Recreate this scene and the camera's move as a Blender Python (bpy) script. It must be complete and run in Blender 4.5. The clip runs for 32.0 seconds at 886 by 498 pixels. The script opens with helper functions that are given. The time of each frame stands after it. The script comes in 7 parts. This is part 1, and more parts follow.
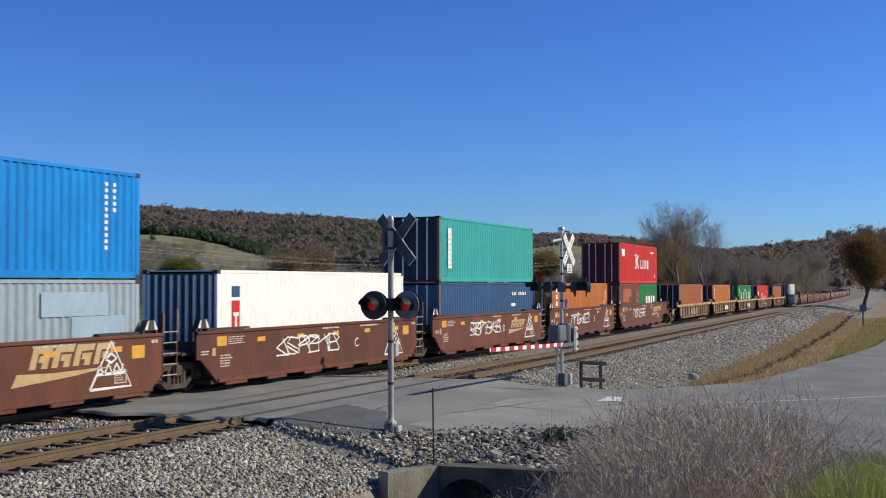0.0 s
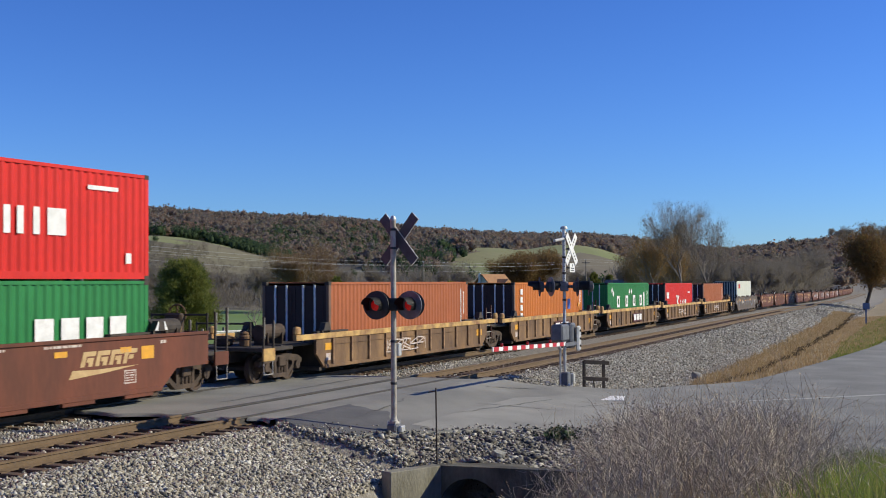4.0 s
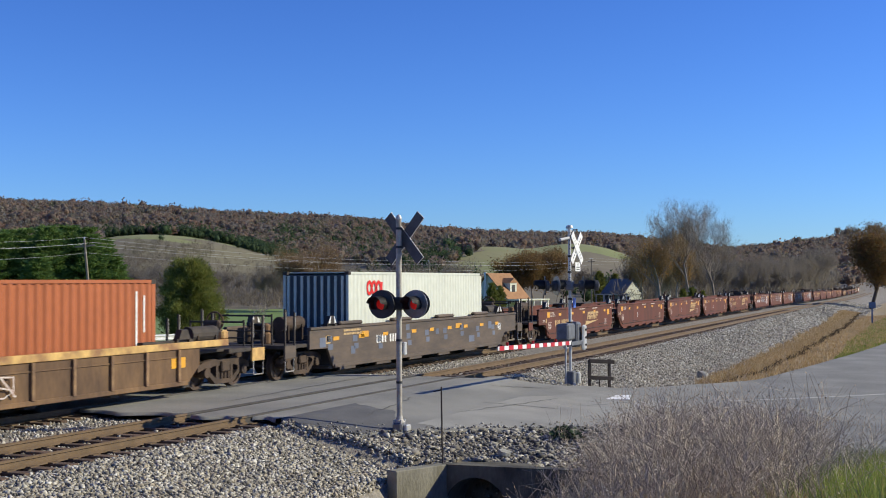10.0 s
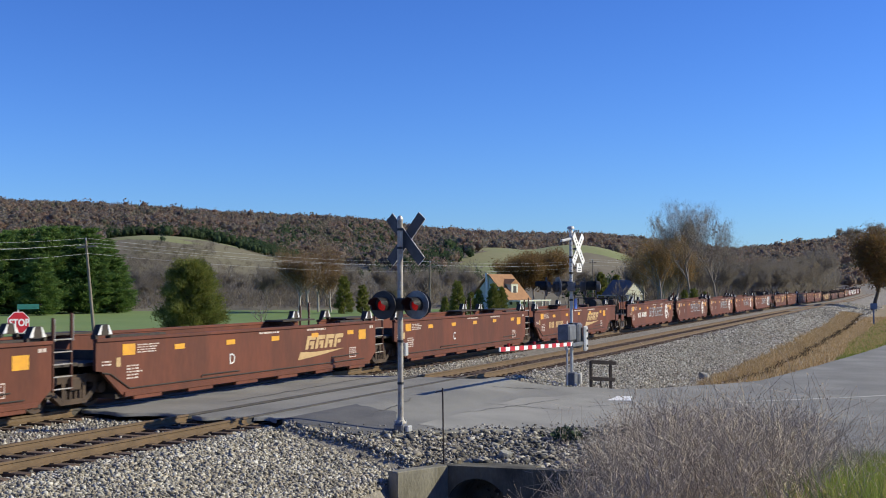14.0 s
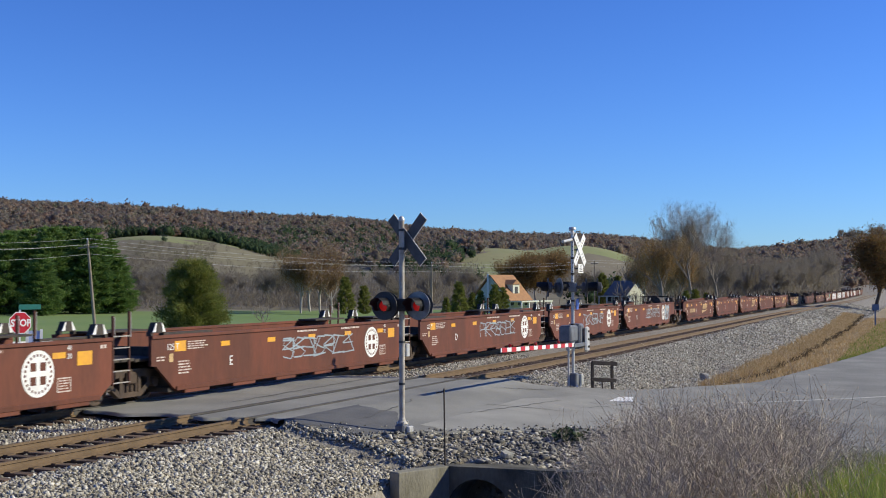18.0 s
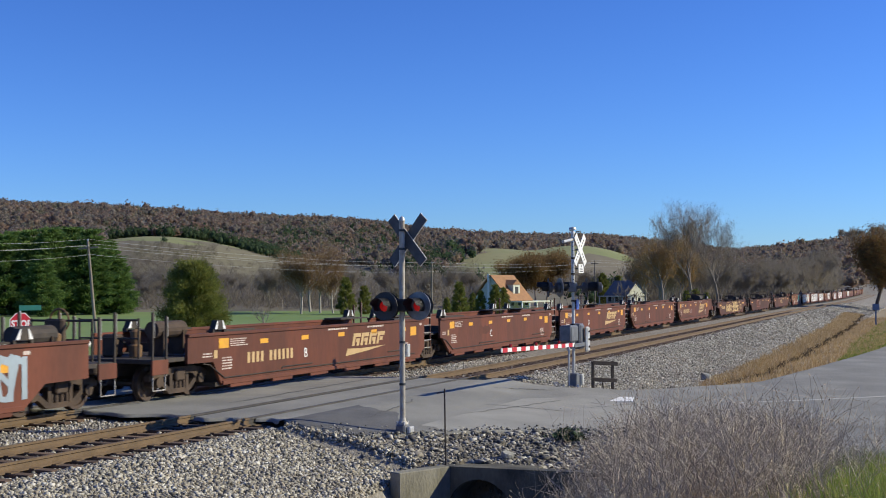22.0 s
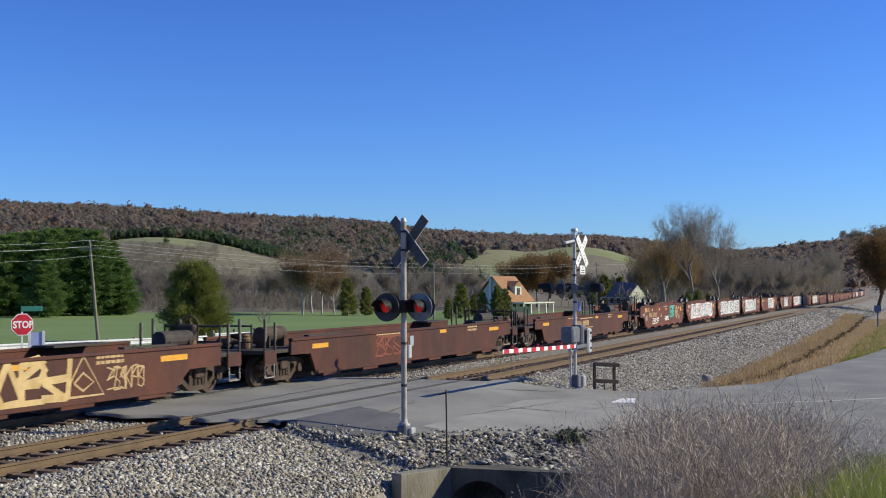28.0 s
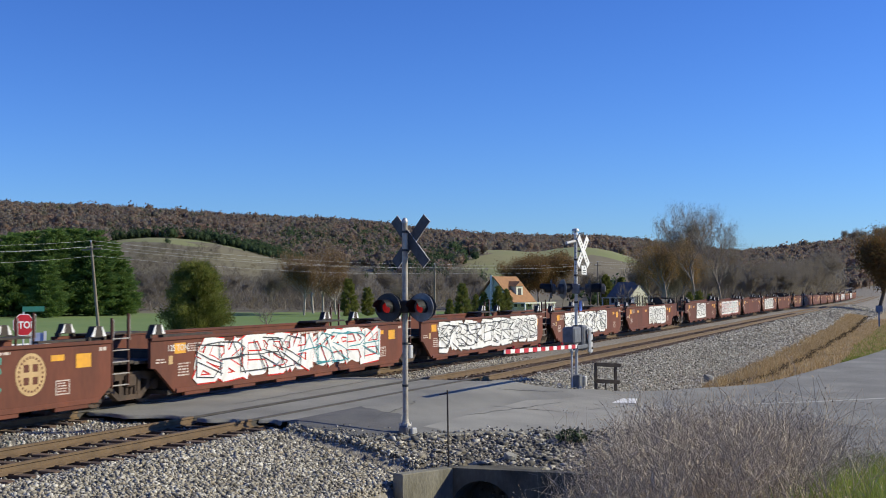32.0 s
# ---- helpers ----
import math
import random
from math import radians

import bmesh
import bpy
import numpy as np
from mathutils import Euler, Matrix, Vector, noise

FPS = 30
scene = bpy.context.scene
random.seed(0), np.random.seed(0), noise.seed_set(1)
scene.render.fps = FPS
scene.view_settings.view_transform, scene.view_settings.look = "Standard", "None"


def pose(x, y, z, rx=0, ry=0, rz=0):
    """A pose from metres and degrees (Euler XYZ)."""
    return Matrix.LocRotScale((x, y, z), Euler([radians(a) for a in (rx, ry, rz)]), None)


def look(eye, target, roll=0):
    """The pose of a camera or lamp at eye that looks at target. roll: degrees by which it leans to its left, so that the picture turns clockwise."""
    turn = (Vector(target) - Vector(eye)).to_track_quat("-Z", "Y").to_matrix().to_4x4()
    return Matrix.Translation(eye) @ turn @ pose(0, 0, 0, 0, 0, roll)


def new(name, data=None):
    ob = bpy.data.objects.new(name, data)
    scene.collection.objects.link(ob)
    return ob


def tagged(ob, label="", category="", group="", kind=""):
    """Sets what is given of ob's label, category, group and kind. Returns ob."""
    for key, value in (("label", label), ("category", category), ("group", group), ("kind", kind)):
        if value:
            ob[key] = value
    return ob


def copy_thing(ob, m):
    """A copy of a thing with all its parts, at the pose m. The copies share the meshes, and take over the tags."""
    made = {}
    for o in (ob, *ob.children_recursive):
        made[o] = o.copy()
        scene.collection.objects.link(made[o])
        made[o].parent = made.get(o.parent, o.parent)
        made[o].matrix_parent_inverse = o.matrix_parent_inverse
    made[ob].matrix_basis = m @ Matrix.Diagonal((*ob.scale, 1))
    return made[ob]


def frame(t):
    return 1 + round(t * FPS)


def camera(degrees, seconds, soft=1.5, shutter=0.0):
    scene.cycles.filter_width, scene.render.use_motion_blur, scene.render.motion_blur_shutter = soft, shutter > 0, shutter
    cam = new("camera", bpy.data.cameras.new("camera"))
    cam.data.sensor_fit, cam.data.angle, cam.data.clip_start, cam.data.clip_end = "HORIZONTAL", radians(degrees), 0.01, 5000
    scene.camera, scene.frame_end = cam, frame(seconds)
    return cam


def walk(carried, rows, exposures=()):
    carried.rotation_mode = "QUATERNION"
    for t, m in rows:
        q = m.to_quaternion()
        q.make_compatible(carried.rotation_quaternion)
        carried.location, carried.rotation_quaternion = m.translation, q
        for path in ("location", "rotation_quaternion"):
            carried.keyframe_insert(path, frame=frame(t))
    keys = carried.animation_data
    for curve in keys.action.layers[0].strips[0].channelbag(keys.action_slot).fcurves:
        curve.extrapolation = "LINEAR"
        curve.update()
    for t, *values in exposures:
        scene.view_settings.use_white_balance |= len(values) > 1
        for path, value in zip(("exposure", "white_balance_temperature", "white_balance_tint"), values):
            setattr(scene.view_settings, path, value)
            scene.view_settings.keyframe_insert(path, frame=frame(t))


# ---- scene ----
# ---------- camera: a tripod that is panned by hand very slightly ----------
cam = camera(39.80, 32.0, soft=1.0, shutter=0.12)
EYE = Vector((0.0, 0.0, 2.80))
# seconds, heading from the track's line, tilt, lean (degrees)
TURNS = [
    (0, 22.708, 1.622, -0.091), (1, 22.74, 1.618, -0.11), (2, 22.769, 1.618, -0.129), (3, 22.811, 1.613, -0.219),
    (6, 22.867, 1.592, -0.411), (7, 22.921, 1.559, -0.47), (8, 22.985, 1.538, -0.394), (9, 23.046, 1.543, -0.334),
    (10, 23.083, 1.567, -0.293), (11, 23.105, 1.593, -0.298), (12, 23.117, 1.604, -0.315), (13, 23.123, 1.604, -0.299),
    (14, 23.147, 1.611, -0.254), (17, 23.187, 1.628, -0.223), (18, 23.218, 1.642, -0.202), (19, 23.239, 1.653, -0.156),
    (20, 23.248, 1.656, -0.162), (21, 23.241, 1.648, -0.237), (22, 23.233, 1.653, -0.29), (23, 23.246, 1.673, -0.289),
    (24, 23.271, 1.683, -0.28), (25, 23.291, 1.692, -0.268), (28, 23.31, 1.71, -0.24), (29, 23.321, 1.719, -0.23),
    (30, 23.335, 1.72, -0.241), (31, 23.358, 1.72, -0.25), (32, 23.37, 1.72, -0.258),
]


def aim(yaw, tilt):
    a, b = radians(yaw), radians(tilt)
    return EYE + Vector((math.cos(a) * math.cos(b), math.sin(a) * math.cos(b), math.sin(b)))


walk(cam, [(t, look(EYE, aim(yaw, tilt), lean)) for t, yaw, tilt, lean in TURNS], [(0, -0.25), (3, -0.16), (6, -0.08), (9, -0.02), (13, 0.0), (25, 0.0), (32, -0.06)])

# ---------- sky and sun ----------
SUN = Vector((1.0, -1.87, 1.16)).normalized()
world = bpy.data.worlds.new("sky")
scene.world = world
world.use_nodes = True
wn = world.node_tree.nodes
sky = wn.new("ShaderNodeTexSky")
sky.sky_type, sky.sun_disc = "NISHITA", False
sky.sun_elevation, sky.sun_rotation = math.asin(SUN.z), math.atan2(SUN.x, SUN.y)
sky.air_density, sky.dust_density, sky.ozone_density = 1.0, 0.0, 2.0
wn["Background"].inputs["Strength"].default_value = 0.1
# a clear dry autumn sky, deeper and bluer than the model
dim, deep, blue = wn.new("ShaderNodeMix"), wn.new("ShaderNodeGamma"), wn.new("ShaderNodeMix")
for n, c in ((dim, (0.11, 0.11, 0.11, 1)), (blue, (4.65, 7.85, 15.4, 1))):
    n.data_type, n.blend_type = "RGBA", "MULTIPLY"
    n.inputs[0].default_value, n.inputs[7].default_value = 1, c
deep.inputs["Gamma"].default_value = 1.25
wl = world.node_tree.links
wl.new(sky.outputs[0], dim.inputs[6])
wl.new(dim.outputs[2], deep.inputs["Color"])
wl.new(deep.outputs[0], blue.inputs[6])
wl.new(blue.outputs[2], wn["Background"].inputs["Color"])
sun = new("sun", bpy.data.lights.new("sun", "SUN"))
sun.data.energy, sun.data.angle, sun.data.color = 5.5, radians(0.53), (0.97, 0.9, 0.68)
sun.matrix_world = look(SUN * 60, (0, 0, 0))


# ---------- materials ----------
def mat(name, c, c2=None, rough=0.7, metal=0.0, scale=1.5, fine=25.0, bump=0.15, grain=0.25, vary=0.0, island=False, stretch=(1, 1, 1), glow=0.0, shine=0.5):
    """Two tones mixed by coarse noise, a fine grain on top, a bump from the grain, and a shade of its own for each object or island."""
    m = bpy.data.materials.new(name)
    m.use_nodes = True
    nt = m.node_tree
    N, L = nt.nodes, nt.links
    bsdf = N["Principled BSDF"]
    bsdf.inputs["Roughness"].default_value = rough
    bsdf.inputs["Metallic"].default_value = metal
    bsdf.inputs["Specular IOR Level"].default_value = shine
    c2 = c2 or tuple(v * 0.7 for v in c)
    co, mp = N.new("ShaderNodeTexCoord"), N.new("ShaderNodeMapping")
    mp.inputs["Scale"].default_value = stretch
    L.new(co.outputs["Object"], mp.inputs[0])
    n1, n2 = N.new("ShaderNodeTexNoise"), N.new("ShaderNodeTexNoise")
    n1.inputs["Scale"].default_value, n1.inputs["Detail"].default_value = scale, 5
    n2.inputs["Scale"].default_value, n2.inputs["Detail"].default_value = fine, 3
    L.new(mp.outputs[0], n1.inputs["Vector"])
    L.new(mp.outputs[0], n2.inputs["Vector"])
    ramp = N.new("ShaderNodeMapRange")
    ramp.inputs[1].default_value, ramp.inputs[2].default_value = 0.35, 0.65
    L.new(n1.outputs[0], ramp.inputs[0])
    mix = N.new("ShaderNodeMix")
    mix.data_type = "RGBA"
    mix.inputs[6].default_value, mix.inputs[7].default_value = (*c, 1), (*c2, 1)
    L.new(ramp.outputs[0], mix.inputs[0])
    hsv = N.new("ShaderNodeHueSaturation")
    L.new(mix.outputs[2], hsv.inputs["Color"])
    val = N.new("ShaderNodeMath")
    val.operation = "MULTIPLY_ADD"
    val.inputs[1].default_value, val.inputs[2].default_value = 2 * grain, 1 - grain
    L.new(n2.outputs[0], val.inputs[0])
    out = val
    if vary:
        if island:
            src = N.new("ShaderNodeNewGeometry").outputs["Random Per Island"]
        else:
            src = N.new("ShaderNodeObjectInfo").outputs["Random"]
        v2, v3 = N.new("ShaderNodeMath"), N.new("ShaderNodeMath")
        v2.operation, v3.operation = "MULTIPLY_ADD", "MULTIPLY"
        v2.inputs[1].default_value, v2.inputs[2].default_value = 2 * vary, 1 - vary
        L.new(src, v2.inputs[0])
        L.new(v2.outputs[0], v3.inputs[0])
        L.new(val.outputs[0], v3.inputs[1])
        out = v3
    L.new(out.outputs[0], hsv.inputs["Value"])
    L.new(hsv.outputs[0], bsdf.inputs["Base Color"])
    if bump:
        b = N.new("ShaderNodeBump")
        b.inputs["Strength"].default_value, b.inputs["Distance"].default_value = bump, 0.03
        L.new(n2.outputs[0], b.inputs["Height"])
        L.new(b.outputs[0], bsdf.inputs["Normal"])
    if glow:
        bsdf.inputs["Emission Color"].default_value = (*c, 1)
        bsdf.inputs["Emission Strength"].default_value = glow
    return m


def palette(name, colours, rough=0.85, scale=0.6, grain=0.35, island=True, fine=8.0):
    """A leaf or stone material: each island takes a colour of its own from a ramp."""
    m = mat(name, (1, 1, 1), (0.8, 0.8, 0.8), rough=rough, scale=scale, fine=fine, grain=grain, bump=0.1)
    nt = m.node_tree
    N, L = nt.nodes, nt.links
    src = N.new("ShaderNodeNewGeometry").outputs["Random Per Island"] if island else N.new("ShaderNodeObjectInfo").outputs["Random"]
    ramp = N.new("ShaderNodeValToRGB")
    ramp.color_ramp.interpolation = "CONSTANT"
    el = ramp.color_ramp.elements
    for i, c in enumerate(colours):
        e = el[i] if i < 2 else el.new(0.99)
        e.position, e.color = i / len(colours), (*c, 1)
    mul = N.new("ShaderNodeMix")
    mul.data_type, mul.blend_type = "RGBA", "MULTIPLY"
    mul.inputs[0].default_value = 1
    hsv = [n for n in N if n.bl_idname == "ShaderNodeHueSaturation"][0]
    L.new(src, ramp.inputs[0])
    L.new(ramp.outputs[0], mul.inputs[6])
    L.new(hsv.outputs[0], mul.inputs[7])
    L.new(mul.outputs[2], N["Principled BSDF"].inputs["Base Color"])
    return m


def through_light(m, share=0.4):
    """Leaves and twigs let part of the light through."""
    N, L = m.node_tree.nodes, m.node_tree.links
    bsdf = N["Principled BSDF"]
    bsdf.inputs["Specular IOR Level"].default_value = 0.2
    thin, mix = N.new("ShaderNodeBsdfTranslucent"), N.new("ShaderNodeMixShader")
    mix.inputs[0].default_value = share
    L.new(bsdf.inputs["Base Color"].links[0].from_socket, thin.inputs["Color"])
    L.new(bsdf.outputs[0], mix.inputs[1])
    L.new(thin.outputs[0], mix.inputs[2])
    out = [n for n in N if n.bl_idname == "ShaderNodeOutputMaterial"][0]
    L.new(mix.outputs[0], out.inputs["Surface"])
    return m


def drifts(name, colours, size=0.09, rough=0.95):
    """Woods: neighbouring crowns share a tone, which drifts from one tone to the next over the slope."""
    m = palette(name, [(1, 1, 1), (0.82, 0.82, 0.82), (1.14, 1.14, 1.14)], rough=rough, scale=0.05, grain=0.25, fine=0.4)
    N, L = m.node_tree.nodes, m.node_tree.links
    mul = [n for n in N if n.bl_idname == "ShaderNodeMix" and n.blend_type == "MULTIPLY"][0]
    co, ns, ramp, tint = N.new("ShaderNodeTexCoord"), N.new("ShaderNodeTexNoise"), N.new("ShaderNodeValToRGB"), N.new("ShaderNodeMix")
    ns.inputs["Scale"].default_value, ns.inputs["Detail"].default_value, ns.inputs["Roughness"].default_value = size, 4, 0.7
    L.new(co.outputs["Object"], ns.inputs["Vector"])
    L.new(ns.outputs[0], ramp.inputs[0])
    el = ramp.color_ramp.elements
    for i, c in enumerate(colours):
        e = el[i] if i < 2 else el.new(0.99)
        e.position, e.color = 0.3 + 0.4 * i / (len(colours) - 1), (*c, 1)
    tint.data_type, tint.blend_type = "RGBA", "MULTIPLY"
    tint.inputs[0].default_value = 1
    L.new(ramp.outputs[0], tint.inputs[6])
    L.new(mul.outputs[2], tint.inputs[7])
    L.new(tint.outputs[2], N["Principled BSDF"].inputs["Base Color"])
    return through_light(m, 0.55)


ASPHALT = mat("asphalt", (0.195, 0.19, 0.17), (0.27, 0.262, 0.23), rough=0.9, scale=0.5, fine=40, bump=0.4, grain=0.18)
PATCHED = mat("asphalt_dark", (0.085, 0.085, 0.088), (0.125, 0.123, 0.12), rough=0.92, scale=1.2, fine=30, bump=0.5, grain=0.2)
GRAVEL = mat("gravel", (0.30, 0.275, 0.235), (0.17, 0.152, 0.125), rough=0.95, scale=6, fine=22, bump=1.0, grain=0.5)
STONES = palette("ballast_stone", [(0.40, 0.37, 0.305), (0.30, 0.275, 0.225), (0.50, 0.465, 0.39), (0.20, 0.185, 0.155), (0.36, 0.31, 0.235), (0.43, 0.405, 0.345), (0.13, 0.12, 0.10), (0.26, 0.235, 0.19), (0.60, 0.575, 0.51)])
RIPRAP = palette("riprap_stone", [(0.263, 0.244, 0.210), (0.173, 0.160, 0.137), (0.378, 0.352, 0.299), (0.105, 0.097, 0.084), (0.221, 0.200, 0.168), (0.079, 0.074, 0.065), (0.483, 0.452, 0.389)])
SOIL = mat("stony_soil", (0.14, 0.12, 0.095), (0.225, 0.2, 0.165), rough=0.95, scale=2.5, fine=20, bump=0.8, grain=0.4)
FIELD = mat("field_grass", (0.13, 0.21, 0.045), (0.165, 0.23, 0.06), rough=0.95, scale=0.04, fine=1.2, bump=0.2, grain=0.2)
VERGE = mat("verge", (0.37, 0.28, 0.165), (0.27, 0.22, 0.12), rough=0.95, scale=0.35, fine=9, bump=0.6, grain=0.35)
HILL = mat("hill_floor", (0.15, 0.125, 0.088), (0.165, 0.145, 0.088), rough=1.0, scale=0.012, fine=0.15, bump=0.1, grain=0.3)
ROUGH = mat("rough_pasture", (0.155, 0.135, 0.088), (0.18, 0.165, 0.088), rough=1.0, scale=0.02, fine=0.2, bump=0.1, grain=0.25)
MEADOW = mat("hill_meadow", (0.19, 0.215, 0.08), (0.235, 0.225, 0.10), rough=1.0, scale=0.02, fine=0.3, bump=0.1, grain=0.15)
RAIL = mat("rail_steel", (0.125, 0.083, 0.045), (0.165, 0.108, 0.058), rough=0.75, metal=0.2, scale=4, fine=40, grain=0.2)
RAIL_DULL = mat("rail_head", (0.05, 0.045, 0.04), (0.08, 0.07, 0.06), rough=0.6, metal=0.2, scale=3, fine=30)
TIE = mat("tie_wood", (0.13, 0.08, 0.05), (0.075, 0.05, 0.035), rough=0.95, scale=3, fine=30, stretch=(6, 0.6, 6), vary=0.3)
STAINED = mat("stained_concrete", (0.15, 0.138, 0.10), (0.07, 0.064, 0.047), rough=0.92, scale=2.0, fine=20, bump=0.4, grain=0.3, stretch=(1, 1, 0.45))
CONCRETE = mat("concrete", (0.34, 0.33, 0.29), (0.2, 0.195, 0.17), rough=0.9, scale=2.2, fine=25, bump=0.35, grain=0.25)


# ---------- mesh helpers ----------
def part(name, bm, material, parent=None, label=""):
    """Links a bmesh as one mesh object, under a thing or a part when one is given."""
    me = bpy.data.meshes.new(name)
    bm.to_mesh(me)
    bm.free()
    me.materials.append(material)
    ob = new(name, me)
    ob.parent = parent
    return tagged(ob, label, kind="stuff" if name in ("stencil", "graffiti", "load_mark") else "")


def share(name, data, parent, m):
    """Another part on the same mesh, at the pose m."""
    ob = new(name, data)
    ob.parent = parent
    ob.matrix_basis = m
    return ob


def raw(name, verts, faces, material, parent=None, smooth=False):
    me = bpy.data.meshes.new(name)
    me.from_pydata([tuple(v) for v in verts], [], [tuple(f) for f in faces])
    me.materials.append(material)
    if smooth:
        me.polygons.foreach_set("use_smooth", [True] * len(me.polygons))
    ob = new(name, me)
    ob.parent = parent
    return ob


def bulk(name, verts, tris, material, parent=None, smooth=False):
    """A large triangle mesh from arrays."""
    me = bpy.data.meshes.new(name)
    n, k = len(verts), len(tris)
    me.vertices.add(n)
    me.vertices.foreach_set("co", np.asarray(verts, dtype=np.float32).ravel())
    me.loops.add(3 * k)
    me.loops.foreach_set("vertex_index", np.asarray(tris, dtype=np.int32).ravel())
    me.polygons.add(k)
    me.polygons.foreach_set("loop_start", np.arange(0, 3 * k, 3, dtype=np.int32))
    if smooth:
        me.polygons.foreach_set("use_smooth", np.ones(k, dtype=bool))
    me.update(calc_edges=True)
    me.materials.append(material)
    ob = new(name, me)
    ob.parent = parent
    return ob


def empty(name, m=None):
    ob = new(name)
    ob.empty_display_size = 0.3
    if m is not None:
        ob.matrix_basis = m
    return ob


def box(bm, x0, x1, y0, y1, z0, z1, bevel=0.0):
    r = bmesh.ops.create_cube(bm, size=1, matrix=Matrix.Translation(((x0 + x1) / 2, (y0 + y1) / 2, (z0 + z1) / 2)) @ Matrix.Diagonal((x1 - x0, y1 - y0, z1 - z0, 1)))
    if bevel:
        es = list({e for v in r["verts"] for e in v.link_edges})
        bmesh.ops.bevel(bm, geom=es, offset=bevel, segments=1, affect="EDGES")
    return bm


def boxes(*rows, bevel=0.0):
    bm = bmesh.new()
    for r in rows:
        box(bm, *r, bevel=bevel)
    return bm


def rod(bm, a, b, r, r2=None, seg=8):
    a, b = Vector(a), Vector(b)
    d = b - a
    m = Matrix.Translation((a + b) / 2) @ d.to_track_quat("Z", "Y").to_matrix().to_4x4()
    bmesh.ops.create_cone(bm, cap_ends=True, segments=seg, radius1=r, radius2=r if r2 is None else r2, depth=d.length, matrix=m)
    return bm


def rods(*rows, seg=8):
    bm = bmesh.new()
    for a, b, r in rows:
        rod(bm, a, b, r, seg=seg)
    return bm


def plate(points, y0, y1):
    """An outline in x and z, given depth from y0 to y1."""
    bm = bmesh.new()
    fs = [bm.verts.new((x, y0, z)) for x, z in points]
    f = bm.faces.new(fs)
    r = bmesh.ops.extrude_face_region(bm, geom=[f])
    bmesh.ops.translate(bm, vec=(0, y1 - y0, 0), verts=[v for v in r["geom"] if isinstance(v, bmesh.types.BMVert)])
    bmesh.ops.recalc_face_normals(bm, faces=bm.faces)
    return bm


def lathe(profile, seg=20, axis="Z"):
    """Turns (radius, height) pairs round an axis."""
    bm = bmesh.new()
    rings = []
    for r, h in profile:
        ring = []
        for i in range(seg):
            a = 2 * math.pi * i / seg
            p = (r * math.cos(a), r * math.sin(a), h)
            if axis == "Y":
                p = (p[0], h, p[1])
            if axis == "X":
                p = (h, p[0], p[1])
            ring.append(bm.verts.new(p))
        rings.append(ring)
    for q, w in zip(rings, rings[1:]):
        for i in range(seg):
            bm.faces.new((q[i], q[(i + 1) % seg], w[(i + 1) % seg], w[i]))
    bm.faces.new(rings[0])
    bm.faces.new(rings[-1])
    bmesh.ops.recalc_face_normals(bm, faces=bm.faces)
    return bm


def words(text, size, depth=0.004, slant=0.0, bold=0.0):
    """Letters of the built-in font as a bmesh that faces -y, from the lower left corner, slanted by a shear."""
    cu = bpy.data.curves.new("letters", "FONT")
    cu.body, cu.size, cu.extrude, cu.shear, cu.resolution_u = text, size, depth / 2, slant, 3
    cu.offset = bold
    ob = bpy.data.objects.new("letters", cu)
    me = bpy.data.meshes.new_from_object(ob)
    bm = bmesh.new()
    bm.from_mesh(me)
    bm.transform(Matrix.Rotation(radians(90), 4, "X"))
    bpy.data.objects.remove(ob)
    bpy.data.curves.remove(cu)
    bpy.data.meshes.remove(me)
    return bm


def lerp(x, xs, ys):
    return np.interp(x, xs, ys)


def smooth_step(t):
    t = np.clip(t, 0, 1)
    return t * t * (3 - 2 * t)


# ---------- plan: tracks run along x, the camera looks along and across them ----------
Y_NEAR, Y_TRAIN = 14.97, 19.635      # centre lines of the two tracks
GAUGE = 0.7525
HEAD = radians(23.12)
FOCAL = 784 / math.tan(radians(39.80 / 2))
BX = [-200, 42, 55, 70, 87, 105, 121, 137, 160, 183, 206, 250, 300, 400, 500, 700, 1000]
BY = [0, 0, 0.28, 0.8, 1.35, 2.05, 2.65, 3.2, 4.0, 4.8, 5.6, 7.0, 8.4, 12.0, 19.0, 38, 80]


def bend(x):
    """How far the line has curved away at x."""
    return sum(lerp(np.asarray(x, float) + d, BX, BY) for d in (-10, -5, 0, 5, 10)) / 5


def grade(x):
    x = np.clip(np.asarray(x, float), -60, 260)
    return -0.0013 * x - 0.0000182 * x * x / 2


def bearing(px):
    """Angle from the x axis of a line of sight, by its offset across the view."""
    return HEAD - np.arctan((np.asarray(px, float) - 784) / FOCAL)


SKY_X = [-900, 0, 150, 300, 400, 520, 640, 760, 830, 950, 1050, 1120, 1250, 1300, 1420, 1500, 1568, 2400]
SKY_H = [135, 140, 135, 129, 123, 118, 110, 93, 88, 83, 81, 72, 56, 51, 62, 69, 72, 76]
XL_Y = [-14, -6, -3.5, -2, 0, 1.5, 3.06, 5, 7.4, 10, 11.6, 30]
XL = [-80, -60, -20, 8, 19, 23.5, 25.4, 27.5, 28.0, 25.6, 22.6, 22.6]
XR_Y = [-14, 1.8, 2.4, 3.0, 3.5, 4.2, 5.0, 5.8, 6.7, 8.0, 9.2, 10.1, 12.0, 13.5, 30]
XR = [900, 900, 400, 150, 100, 73, 62, 53, 44.6, 41, 38.6, 37.2, 35.9, 35.5, 35.5]


def road_z(x, y):
    return lerp(y - bend(x), [-4, 7, 9.5, 11.6, 13.1, 22, 24, 40], [-0.62, -0.58, -0.46, -0.28, -0.035, -0.035, -0.1, -0.6])


